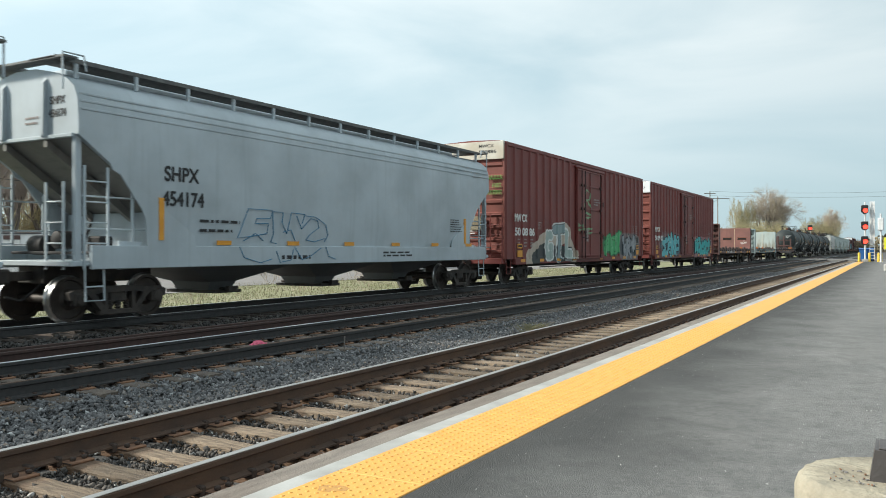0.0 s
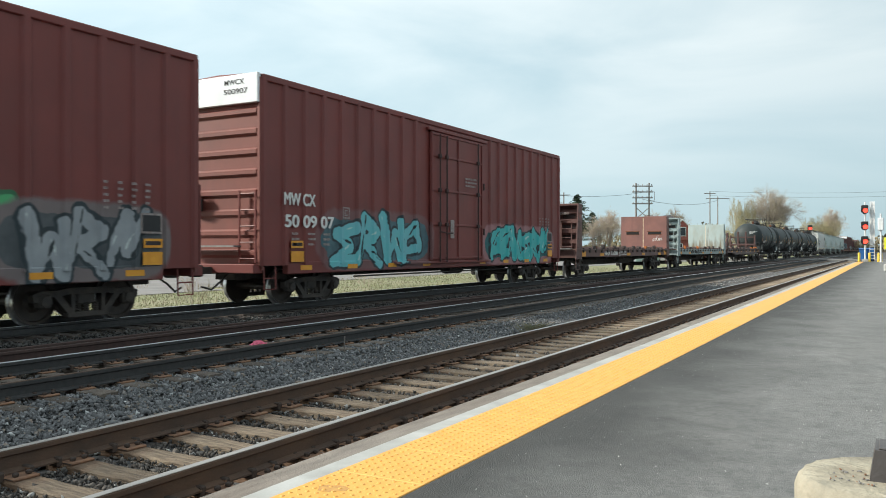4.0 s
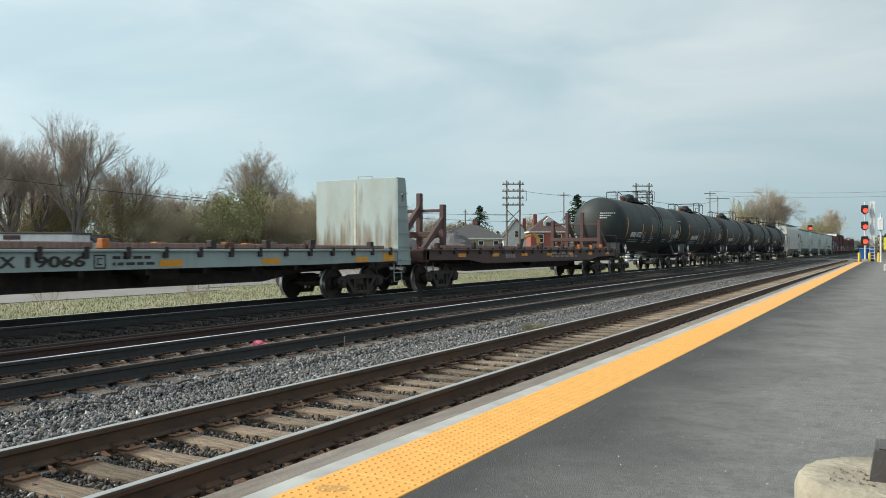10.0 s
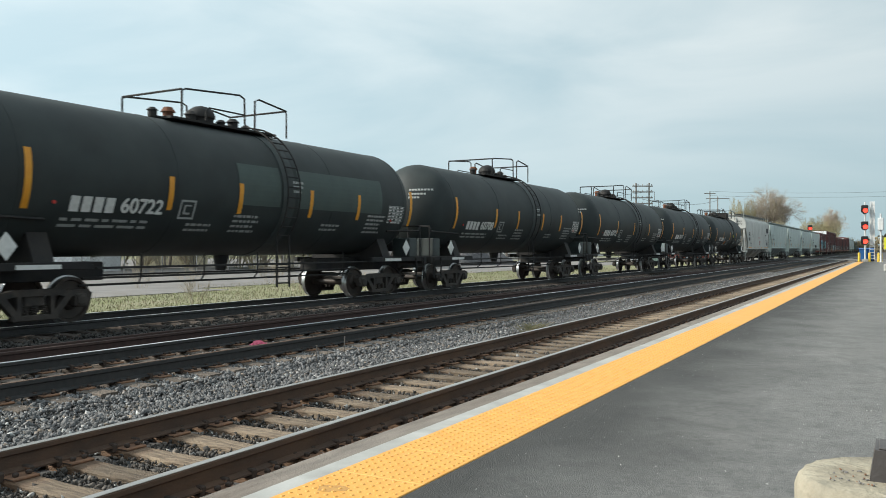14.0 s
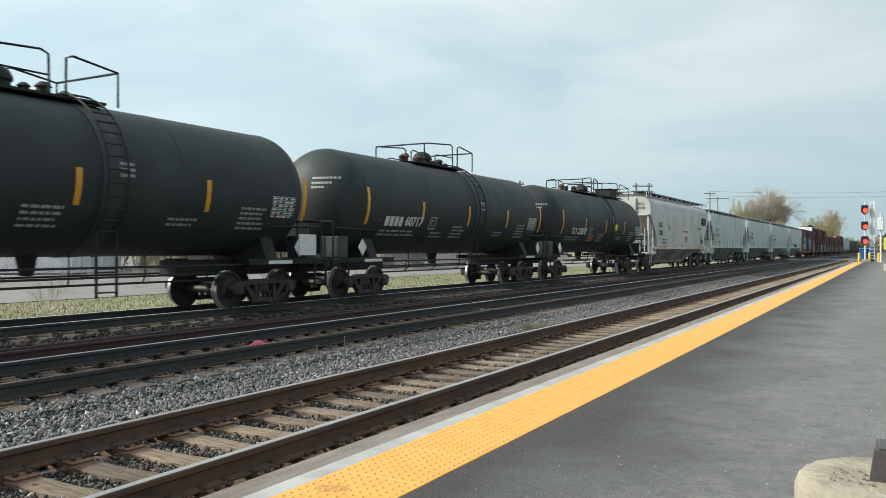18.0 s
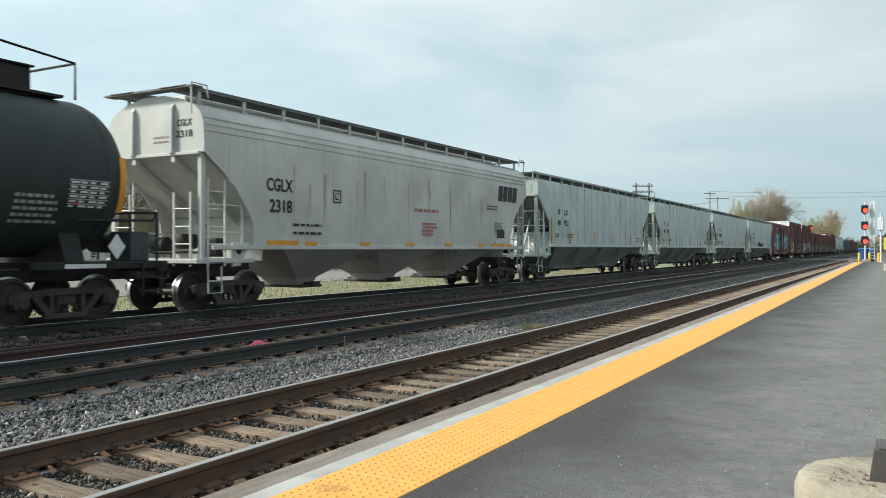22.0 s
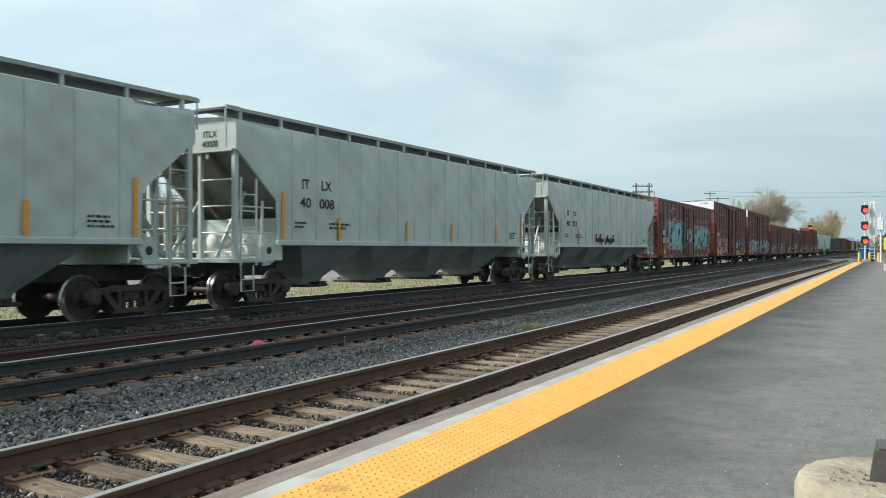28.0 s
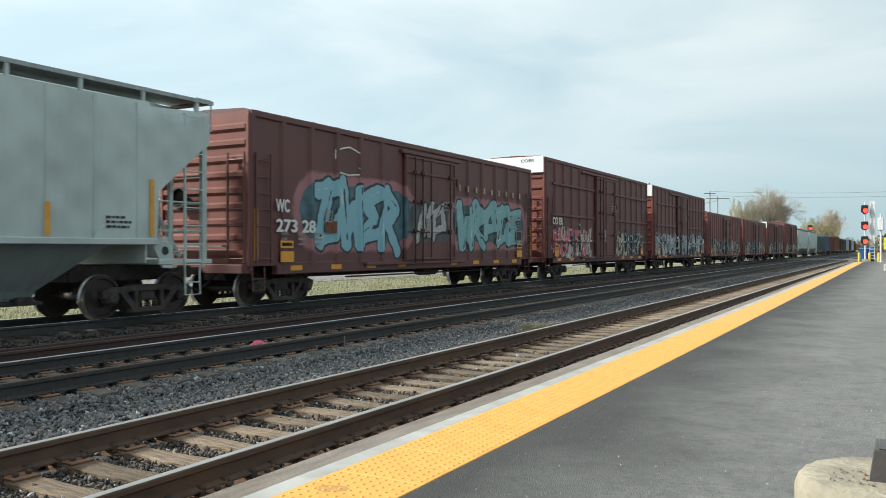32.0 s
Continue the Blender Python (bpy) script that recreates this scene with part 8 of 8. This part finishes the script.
def buildings():
    # The fronts look back towards the platform.
    f = 29.3
    red = house("red_house", "two-storey red brick house with dormer", -56.2, 140.5, f, 6.9, 8.0, 5.3, 3.0, M["red_wall"], M["roof_brown"], "hip", [(-1.7, 3.9, 1.3, 1.7), (1.7, 3.9, 1.3, 1.7), (-1.7, 1.3, 1.2, 1.6), (1.7, 1.3, 1.2, 1.6)], (-2.2, 8.6))
    dm = Shape().box(-0.9, 0.9, 0.9, 3.2, 5.6, 7.0)
    dm.prism([(-1.1, 7.0), (1.1, 7.0), (0, 7.9)], "y", 0.8, 3.4)
    do = part("dormer", dm, M["frame_white"], red)
    part("pane", Shape().box(-0.45, 0.45, 0.86, 0.9, 5.9, 6.9), M["pane"], do)
    part("porch", Shape().box(0.6, 3.0, -1.2, 0.0, 2.2, 2.5).box(0.7, 0.85, -1.1, -0.95, 0, 2.2).box(2.75, 2.9, -1.1, -0.95, 0, 2.2), M["frame_white"], red)
    house("tan_house", "tan stucco house with grey hipped roof", -64.0, 124.6, f, 10.2, 9.0, 3.9, 2.5, M["tan_wall"], M["roof_grey"], "hip", [(-3.0, 2.6, 1.0, 1.6), (1.4, 2.6, 1.0, 1.6), (4.0, 2.6, 1.0, 1.6)], (0.4, 7.0))
    wh = house("white_house", "white gabled house with dark steep roof", -67.6, 151.2, f, 5.4, 9.0, 4.4, 3.6, M["white_wall"], M["roof_grey"], "gable", [(0.0, 5.0, 0.9, 1.4), (1.0, 1.8, 0.9, 1.4)], (2.0, 8.4))
    part("annex", Shape().box(2.7, 5.0, 0.5, 7.0, 0, 3.6), M["cream_wall"], wh)
    house("brown_house", "low house with a dark hipped roof", -73.5, 138.0, f, 9.0, 9.0, 4.0, 2.6, M["tan_wall"], M["roof_grey"], "hip", [(2.5, 2.4, 1.0, 1.5)])
    hall = house("brick_hall", "long brick hall with a broad grey roof", -35.2, 152.5, f, 11.5, 16.0, 4.2, 4.4, M["red_wall"], M["roof_grey"], "hip", [(-3.0, 2.2, 1.2, 1.6), (0.2, 2.2, 1.2, 1.6), (3.2, 2.2, 1.2, 1.6)])
    part("front_gable", Shape().prism([(-2.6, 3.6), (3.8, 3.6), (3.8, 4.3), (0.6, 7.3), (-2.6, 4.3)], "y", -0.5, 5.0), M["red_wall"], hall, "brick gable with white trim")
    for a, b in (((-2.9, 4.1), (0.6, 7.4)), ((4.1, 4.1), (0.6, 7.4))):
        part("gable_trim", Shape().tube([(a[0], -0.55, a[1]), (b[0], -0.55, b[1])], 0.13, 4), M["frame_white"], hall)
    gw = part("gable_window", Shape().box(0.0, 1.3, -0.56, -0.5, 4.3, 6.0), M["frame_white"], hall)
    part("pane", Shape().box(0.12, 1.18, -0.59, -0.56, 4.42, 5.88), M["pane"], gw)
    house("green_roofed_house", "cream house with a green roof behind the bushes", -72.0, 63.5, f, 6.0, 7.0, 2.6, 3.6, M["cream_wall"], M["roof_green"], "gable", [(0, 2.0, 0.9, 1.2)])
    # White site shed and small garage behind the fence.
    sh = thing("site_shed", "long white flat-roofed site shed", "shed", at=pose(-54.3, 36.0, -0.47, 0, 0, f))
    part("wall", Shape().box(-4.2, 2.9, 0, 3.0, 0.15, 3.0, 0.03), M["white_wall"], sh)
    part("roof", Shape().box(-4.3, 3.0, -0.1, 3.1, 3.0, 3.12, 0.02), M["roof_grey"], sh)
    dr = part("door", Shape().box(-2.05, -0.85, -0.06, 0.0, 0.2, 2.55, 0.01), M["frame_white"], sh)
    part("transom", Shape().box(-2.05, -0.85, -0.06, 0.0, 2.6, 2.9), M["roof_brown"], sh)
    part("handle", Shape().box(-1.0, -0.93, -0.1, -0.06, 1.1, 1.3), M["ink"], dr)
    part("skids", Shape().box(-4.0, 2.7, 0.3, 0.5, 0, 0.15).box(-4.0, 2.7, 2.5, 2.7, 0, 0.15), M["wood_pole"], sh)
    house("garage", "small white garage with a grey gabled roof", -57.8, 43.2, f, 2.6, 3.5, 2.1, 0.8, M["white_wall"], M["roof_grey"], "gable", [(-0.5, 1.4, 0.6, 0.6), (0.5, 1.4, 0.6, 0.6)])
    # Chain-link fence.
    fence = thing("chain_link_fence", "grey chain-link fence along the lot", "fence", at=pose(0, 0, -0.47))
    for i in range(26):
        y = 10 + 3 * i
        part("fence_post", Shape().tube([(-42, y, 0), (-42, y, 2.2)], 0.035, 6), M["galv"], fence)
    part("top_rail", Shape().tube([(-42, 10, 2.15), (-42, 85, 2.15)], 0.03, 6), M["galv"], fence)
    mesh = Shape()
    for i in range(250):
        y = 10 + 0.3 * i
        for a, b in ((0, 1), (1, 0)):
            mesh.tube([(-42, y + (0 if a == 0 else 2.0), 0.05), (-42, y + (2.0 if a == 0 else 0), 2.1)], 0.006, 3)
    tagged(part("wire_mesh", mesh, M["galv"], fence), kind="stuff")
    # Green container, gravel heaps, digger.
    ct = thing("container", "pale green corrugated container", "container", at=pose(-31.2, 114.4, -0.47, 0, 0, f - 6))
    part("body", Shape().box(-1.2, 2.1, 0, 2.4, 0.1, 3.0, 0.03), M["green_box"], ct)
    rb = Shape()
    for i in range(12):
        x = -1.05 + i * 0.27
        rb.box(x, x + 0.13, -0.05, 0.0, 0.2, 2.9)
    part("corrugation", rb, M["green_box"], ct)
    part("side_panel", Shape().box(-2.4, -1.2, 0.1, 2.4, 0.1, 2.9, 0.03), M["white_wall"], ct)
    rng = random.Random(5)
    for x, y, r, h in ((-45.6, 83.4, 5.4, 4.0), (-50.2, 80.4, 4.4, 3.3), (-42.6, 86.2, 3.6, 2.4)):
        hp = Shape()
        n, k = 26, 9
        for i in range(k + 1):
            f2 = i / k
            for j in range(n):
                a = 2 * math.pi * j / n
                rr = r * f2 * (1 + 0.12 * math.sin(3 * a + x) + rng.uniform(-0.05, 0.05))
                hp.v.append((rr * math.cos(a), rr * math.sin(a), h * (1 - f2 ** 1.45) * (1 + rng.uniform(-0.04, 0.04))))
        for i in range(k):
            for j in range(n):
                hp.f.append((i * n + j, i * n + (j + 1) % n, (i + 1) * n + (j + 1) % n, (i + 1) * n + j))
        hp.f.append(tuple(range(n)))
        tagged(part("gravel_heap", hp, M["gravel_heap"], at=pose(x, y, -0.5)), "grey heap of gravel in the yard", "gravel heap", "gravel heaps")
    dg = thing("excavator", "yellow excavator with raised arm", "excavator", at=pose(-45.9, 111.6, -0.47, 0, 0, f))
    part("tracks", Shape().box(-1.4, 1.6, 0, 0.6, 0, 0.8, 0.2).box(-1.4, 1.6, 1.8, 2.4, 0, 0.8, 0.2), M["ink"], dg)
    part("cab", Shape().box(-0.2, 1.5, 0.1, 2.3, 0.8, 2.2, 0.1), M["digger"], dg)
    part("boom", Shape().prism([(-0.2, 1.4), (0.2, 1.4), (-0.1, 3.6), (-0.9, 4.4), (-1.3, 4.3), (-0.5, 3.4)], "y", 0.9, 1.3), M["digger"], dg)
    part("stick", Shape().prism([(-0.8, 4.4), (-1.0, 4.1), (-2.6, 3.2), (-2.8, 3.5)], "y", 0.95, 1.25), M["digger"], dg)
    part("bucket", Shape().prism([(-2.5, 3.4), (-3.1, 3.4), (-3.3, 2.7), (-2.7, 2.4)], "y", 0.7, 1.5), M["truck"], dg)
    tagged(part("gravel_lot", Shape().box(-120, -29, 5, 115, -0.8, -0.425).box(-29, -26.8, 2, 27.5, -0.8, -0.425), M["lot"]), "grey gravel yard behind the verge", "yard", kind="structure")
    tagged(part("crossing_road", Shape().box(-60, 40, 122, 129, -0.6, 0.03), M["road"]), "pale road crossing the tracks", "road", kind="structure")


def pole_frame(x, y, turn, h, gap, arms, label):
    t = thing("pole_frame", label, "utility pole", "pole frames", at=pose(x, y, -0.47, 0, 0, turn))
    for e in (-1, 1):
        part("pole", Shape().tube([(e * gap / 2, 0, 0), (e * gap / 2, 0, h)], 0.15, 8, 0.11), M["wood_pole"], t)
    for i in range(arms):
        z = h - 0.5 - i * 0.95
        b = part("crossarm", Shape().box(-gap / 2 - 0.6, gap / 2 + 0.6, -0.12, 0.12, z - 0.08, z + 0.08, 0.01), M["wood_pole"], t)
        for k in range(5):
            xx = -gap / 2 - 0.4 + k * (gap + 0.8) / 4
            part("insulator", Shape().lathe([(z + 0.08, 0.05), (z + 0.28, 0.09), (z + 0.32, 0.04)], "z", (xx, 0, 0), 8), M["insulator"], b)
    br = Shape()
    z = h - arms * 0.95 - 0.2
    br.tube([(-gap / 2, 0, z), (gap / 2, 0, z - 1.8)], 0.06, 5)
    br.tube([(gap / 2, 0, z), (-gap / 2, 0, z - 1.8)], 0.06, 5)
    part("cross_brace", br, M["wood_pole"], t)
    part("switch_cage", Shape().tube([(gap / 2 + 0.2, 0.1, h - 2.8), (gap / 2 + 0.9, 0.1, h - 2.8), (gap / 2 + 0.9, 0.1, h - 1.4), (gap / 2 - 0.2, 0.1, h - 1.4)], 0.04, 5), M["wood_pole"], t)


def pole(x, y, h, label, arm=1.8):
    t = thing("utility_pole", label, "utility pole", "utility poles", at=pose(x, y, -0.47, 0, 0, 25))
    part("pole", Shape().tube([(0, 0, 0), (0, 0, h)], 0.15, 8, 0.11), M["wood_pole"], t)
    part("crossarm", Shape().box(-arm / 2, arm / 2, -0.07, 0.07, h - 0.6, h - 0.45), M["wood_pole"], t)
    return t


def wire(a, b, sag=0.8, r=0.03):
    pts = [Vector(a).lerp(Vector(b), i / 14) - Vector((0, 0, sag * 4 * (i / 14) * (1 - i / 14))) for i in range(15)]
    tagged(part("wire", Shape().tube(pts, r, 4), M["wire"]), "thin dark overhead wire between poles", "wire", "overhead wires")


def lineside():
    pole_frame(-45.5, 100.6, 29, 11.3, 1.8, 4, "wooden two-pole frame with crossarms and insulators")
    pole_frame(-35.5, 129.1, 29, 12.6, 2.1, 4, "wooden two-pole frame with crossarms and insulators")
    pole(-79.2, 150.5, 10.3, "plain wooden utility pole among houses", 0.8)
    pole(-57.4, 151.3, 13.2, "tall wooden utility pole beside the red house", 2.4)
    pole(-38.0, 196.6, 15.6, "slim utility pole near the crossing", 2.6)
    pole(-38.3, 207.9, 15.0, "utility pole with long crossarm", 5.6)
    wire((-45.5, 100.6, 9.6), (-35.5, 129.1, 10.6))
    wire((-35.5, 129.1, 9.5), (-38.3, 207.9, 13.6), 1.0, 0.04)
    wire((-45.5, 100.6, 6.2), (-57.5, 50.0, 6.4), 0.6)
    wire((-45.5, 100.6, 5.2), (-60, 30.0, 7.2), 0.8)
    wire((-57.4, 151.3, 9.0), (-79.2, 150.5, 9.0), 0.6, 0.035)
    for z in (14.6, 15.6):
        wire((-38.0, 196.6, z - 0.5), (30, 210, z), 1.2, 0.03)
    # Colour-light signals.
    def signal(x, y, z, h, heads, lit, label, back=False):
        s = thing("railway_signal", label, "railway signal", "signals", at=pose(x, y, z))
        part("mast", Shape().tube([(0, 0, 0), (0, 0, h)], 0.07, 8), M["mast"], s)
        part("base", Shape().box(-0.3, 0.3, -0.3, 0.3, -0.3, 0.25, 0.03), M["concrete"], s)
        for i, hz in enumerate(heads):
            hd = Shape()
            hd.lathe([(-0.28, 0.34), (-0.05, 0.34), (-0.02, 0.24)], "y", (-0.04, 0, hz), 16)
            hd.box(-0.37, 0.29, -0.27, -0.1, hz - 0.1, hz + 0.54, 0.08)
            hd.prism([(-0.3, hz), (-0.21, hz + 0.21), (0, hz + 0.3), (0.21, hz + 0.21), (0.3, hz), (0.26, hz), (0.18, hz + 0.18), (0, hz + 0.26), (-0.18, hz + 0.18), (-0.26, hz)], "y", -0.62, -0.26)
            h1 = part("signal_head", hd, M["hood"], s)
            part("lens", Shape().lathe([(-0.3, 0.22), (-0.32, 0.22)], "y", (0.03, 0, hz), 16), M["red_lens"] if lit[i] else M["dark_lens"], h1, "glowing red lens" if lit[i] else "unlit dark lens")
            part("unlit_lens", Shape().lathe([(-0.275, 0.08), (-0.29, 0.08)], "y", (0, 0, hz + 0.33), 14), M["dark_lens"], h1)
            part("bracket", Shape().box(-0.02, 0.5, -0.1, -0.02, hz - 0.2, hz - 0.14), M["mast"], s)
        return s

    sg = signal(-2.5, 90.0, 0.2, 5.9, (1.98, 3.44, 5.06), (1, 1, 1), "three-headed railway signal showing red lights")
    lad = Shape()
    ladder(lad, 0.62, -0.05, 0.2, 5.95, 0.42, "x", 0.3, 0.02)
    lad.box(0.4, 0.84, 0.05, 0.25, 1.6, 5.95)
    part("ladder", lad, M["mast"], sg)
    fs = signal(-17.6, 212.0, -0.3, 4.6, (4.3, 3.0), (1, 0), "distant two-headed signal with one red light")
    fs.scale = (1.55, 1.55, 1.55)
    tagged(part("platform_end_slab", Shape().box(-2.9, 14, 88.004, 98, -0.4, 0.2), M["asphalt"]), "asphalt beyond the end of the platform", "pavement", kind="structure")
    for x, y in ((-3.0, 88.9), (-2.1, 89.4), (-1.12, 89.9), (-1.3, 88.7)):
        b = thing("bollard", "short yellow steel bollard", "bollard", "platform bollards", at=pose(x, y, 0.2))
        part("tube", Shape().lathe([(0, 0.12), (0.8, 0.12), (0.88, 0.09), (0.9, 0.03)], "z", (0, 0, 0), 14), M["bollard"], b, smooth=True)
        part("flange", Shape().lathe([(0, 0.17), (0.02, 0.17)], "z", (0, 0, 0), 14), M["bollard"], b)
    for x, y in ((-2.75, 92.5), (-2.15, 92.8)):
        b = thing("wheeled_bin", "blue plastic wheeled bin with sloping lid", "bin", "blue bins", at=pose(x, y, 0.2))
        b.scale = (1.25, 1.25, 1.1)
        part("body", Shape().add([(-0.22, -0.26, 0.08), (0.22, -0.26, 0.08), (0.22, 0.26, 0.08), (-0.22, 0.26, 0.08), (-0.3, -0.34, 1.1), (0.3, -0.34, 1.1), (0.3, 0.34, 1.1), (-0.3, 0.34, 1.1)], [(0, 1, 5, 4), (1, 2, 6, 5), (2, 3, 7, 6), (3, 0, 4, 7), (4, 5, 6, 7), (3, 2, 1, 0)]), M["blue_bin"], b)
        part("lid", Shape().prism([(-0.37, 1.1), (0.37, 1.1), (0.37, 1.24), (0.0, 1.2), (-0.37, 1.14)], "x", -0.32, 0.32), M["blue_bin"], b)
        part("wheels", Shape().lathe([(-0.3, 0.1), (0.3, 0.1)], "x", (0, 0.25, 0.1), 12), M["ink"], b)
    # Posts, sign and grey cabinet at the far end of the platform.
    p = thing("lamp_post", "grey steel lamp post on the platform", "lamp post", at=pose(-1.1, 86.6, 0.2))
    part("pole", Shape().tube([(0, 0, 0), (0, 0, 4.6)], 0.08, 8), M["mast"], p)
    part("lantern", Shape().box(-0.25, 0.25, -0.2, 0.2, 3.0, 4.2, 0.05), M["mast"], p)
    part("base_plate", Shape().box(-0.2, 0.2, -0.2, 0.2, 0, 0.03), M["mast"], p)
    p = thing("slim_post", "slim brown post at the platform end", "post", at=pose(-1.7, 91.5, 0.2))
    part("pole", Shape().tube([(0, 0, 0), (0, 0, 4.9)], 0.05, 6), M["wood_pole"], p)
    p = thing("warning_sign", "yellow warning sign on a post", "sign", at=pose(-0.62, 84.0, 0.2))
    part("post", Shape().tube([(0.2, 0.05, 0), (0.2, 0.05, 2.6)], 0.03, 6), M["mast"], p)
    part("sign_plate", Shape().box(-0.2, 0.6, -0.02, 0.02, 1.2, 2.3, 0.01), M["sign_yellow"], p)
    p = thing("ballast_box", "low grey concrete block on the platform", "block", at=pose(-0.25, 50.5, 0.2))
    part("block", Shape().box(-0.25, 0.5, -0.4, 0.4, 0, 0.42, 0.06), M["concrete"], p)
    # Concrete footing with a dark casting on top, near the camera.
    ft = thing("lamp_footing", "round stained concrete footing with chipped rim", "footing", at=pose(0.02, 2.82, 0.2))
    rng = random.Random(9)
    sh = Shape()
    n = 40
    prof = [(0.0, 0.3), (0.3, 0.3), (0.5, 0.298), (0.528, 0.288), (0.541, 0.272), (0.543, 0.2), (0.545, 0.1), (0.545, 0.01)]
    for z, r in prof:
        for j in range(n):
            a = 2 * math.pi * j / n
            k = rng.uniform(-0.004, 0.004) if z > 0.4 and r > 0.25 else 0
            sh.v.append(((r + k) * math.cos(a), (r + k) * math.sin(a), z + k * 0.4))
    for i in range(len(prof) - 1):
        for j in range(n):
            sh.f.append((i * n + j, i * n + (j + 1) % n, (i + 1) * n + (j + 1) % n, (i + 1) * n + j))
    sh.f.append(tuple((len(prof) - 1) * n + j for j in range(n)))
    part("footing", sh, M["old_concrete"], ft, smooth=True)
    part("casting", Shape().prism([(-0.085, 0.545), (0.085, 0.545), (0.07, 0.64), (-0.07, 0.64)], "y", -0.08, 0.08), M["post_brown"], ft, "dark brown iron casting")
    part("cap", Shape().box(-0.06, 0.06, -0.07, 0.07, 0.6405, 0.645, 0.002), M["post_brown"], ft)
    for i in range(34):
        x, y = rng.uniform(-0.19, -0.06), rng.uniform(-0.14, 0.02)
        k = rng.uniform(0.002, 0.0045)
        part("chip", Shape().box(-k, k, -k * 0.7, k * 0.7, 0, 0.004, 0.001), M["lot"] if i % 3 else M["plate"], ft, at=pose(x, y, 0.546, 0, 0, rng.uniform(0, 180)))
    # Litter and weeds between the rails.
    rg = Shape()
    for i in range(9):
        for j in range(7):
            rg.v.append((-0.2 + 0.05 * i + rng.uniform(-0.02, 0.02), -0.11 + 0.036 * j + rng.uniform(-0.015, 0.015), max(0.0, 0.055 * math.sin(i * 0.4) * math.sin(j * 0.55) + rng.uniform(-0.02, 0.025))))
    rg.f = [(i * 7 + j, i * 7 + j + 1, (i + 1) * 7 + j + 1, (i + 1) * 7 + j) for i in range(8) for j in range(6)]
    tagged(part("rag", rg, M["pink"], at=pose(-9.35, 10.3, -0.17, 0, 0, 40) @ Matrix.Diagonal((0.8, 0.8, 1.0, 1.0))), "crumpled pink rag between the rails", "rag")
    for x, y, h in ((-7.35, 9.3, 0.3), (-7.62, 10.35, 0.32), (-6.4, 22.4, 0.25), (-6.6, 23.0, 0.3)):
        k = thing("marker_stake", "thin weathered stake in the ballast", "stake", "ballast stakes", at=pose(x, y, -0.28))
        part("rod", Shape().tube([(0, 0, 0), (0.01, 0, h)], 0.009, 5), M["wood_pole"], k)
        part("tip", Shape().tube([(0.01, 0, h), (0.01, 0, h + 0.02)], 0.012, 5), M["wood_pole"], k)
    wd = thing("weed", "small green-grey tuft of weed in the ballast", "weed", at=pose(-6.15, 14.6, -0.26))
    tf = Shape()
    for i in range(220):
        a, l = rng.uniform(0, 6.28), rng.uniform(0.08, 0.26)
        o = (rng.gauss(0, 0.09), rng.gauss(0, 0.14))
        tf.tube([(o[0], o[1], 0), (o[0] + math.cos(a) * l * 0.4, o[1] + math.sin(a) * l * 0.4, l * 0.7), (o[0] + math.cos(a) * l, o[1] + math.sin(a) * l, l)], 0.004, 3)
    tagged(part("tuft", tf, M["weed"], wd), kind="stuff")


buildings()
lineside()


# ---- what moves ----
def motions():
    times = [float(t) for t in range(0, 33)]
    for c, q in CARS:
        walk(c, [(t, pose(TRACKS["train"], q - travel(t), TOP["train"])) for t in times])
    # The wheels of all trucks roll alike: one set of keys for front axles, one for rear.
    first = {}
    for w, dy in WHEELSETS:
        if dy not in first:
            rows = [(k / 15, pose(0, dy, WHEEL_R, math.degrees(travel(k / 15) / WHEEL_R))) for k in range(0, 481)]
            walk(w, rows)
            first[dy] = w
        else:
            w.rotation_mode = "QUATERNION"
            keys = w.animation_data_create()
            keys.action = first[dy].animation_data.action
            keys.action_slot = first[dy].animation_data.action_slot


motions()
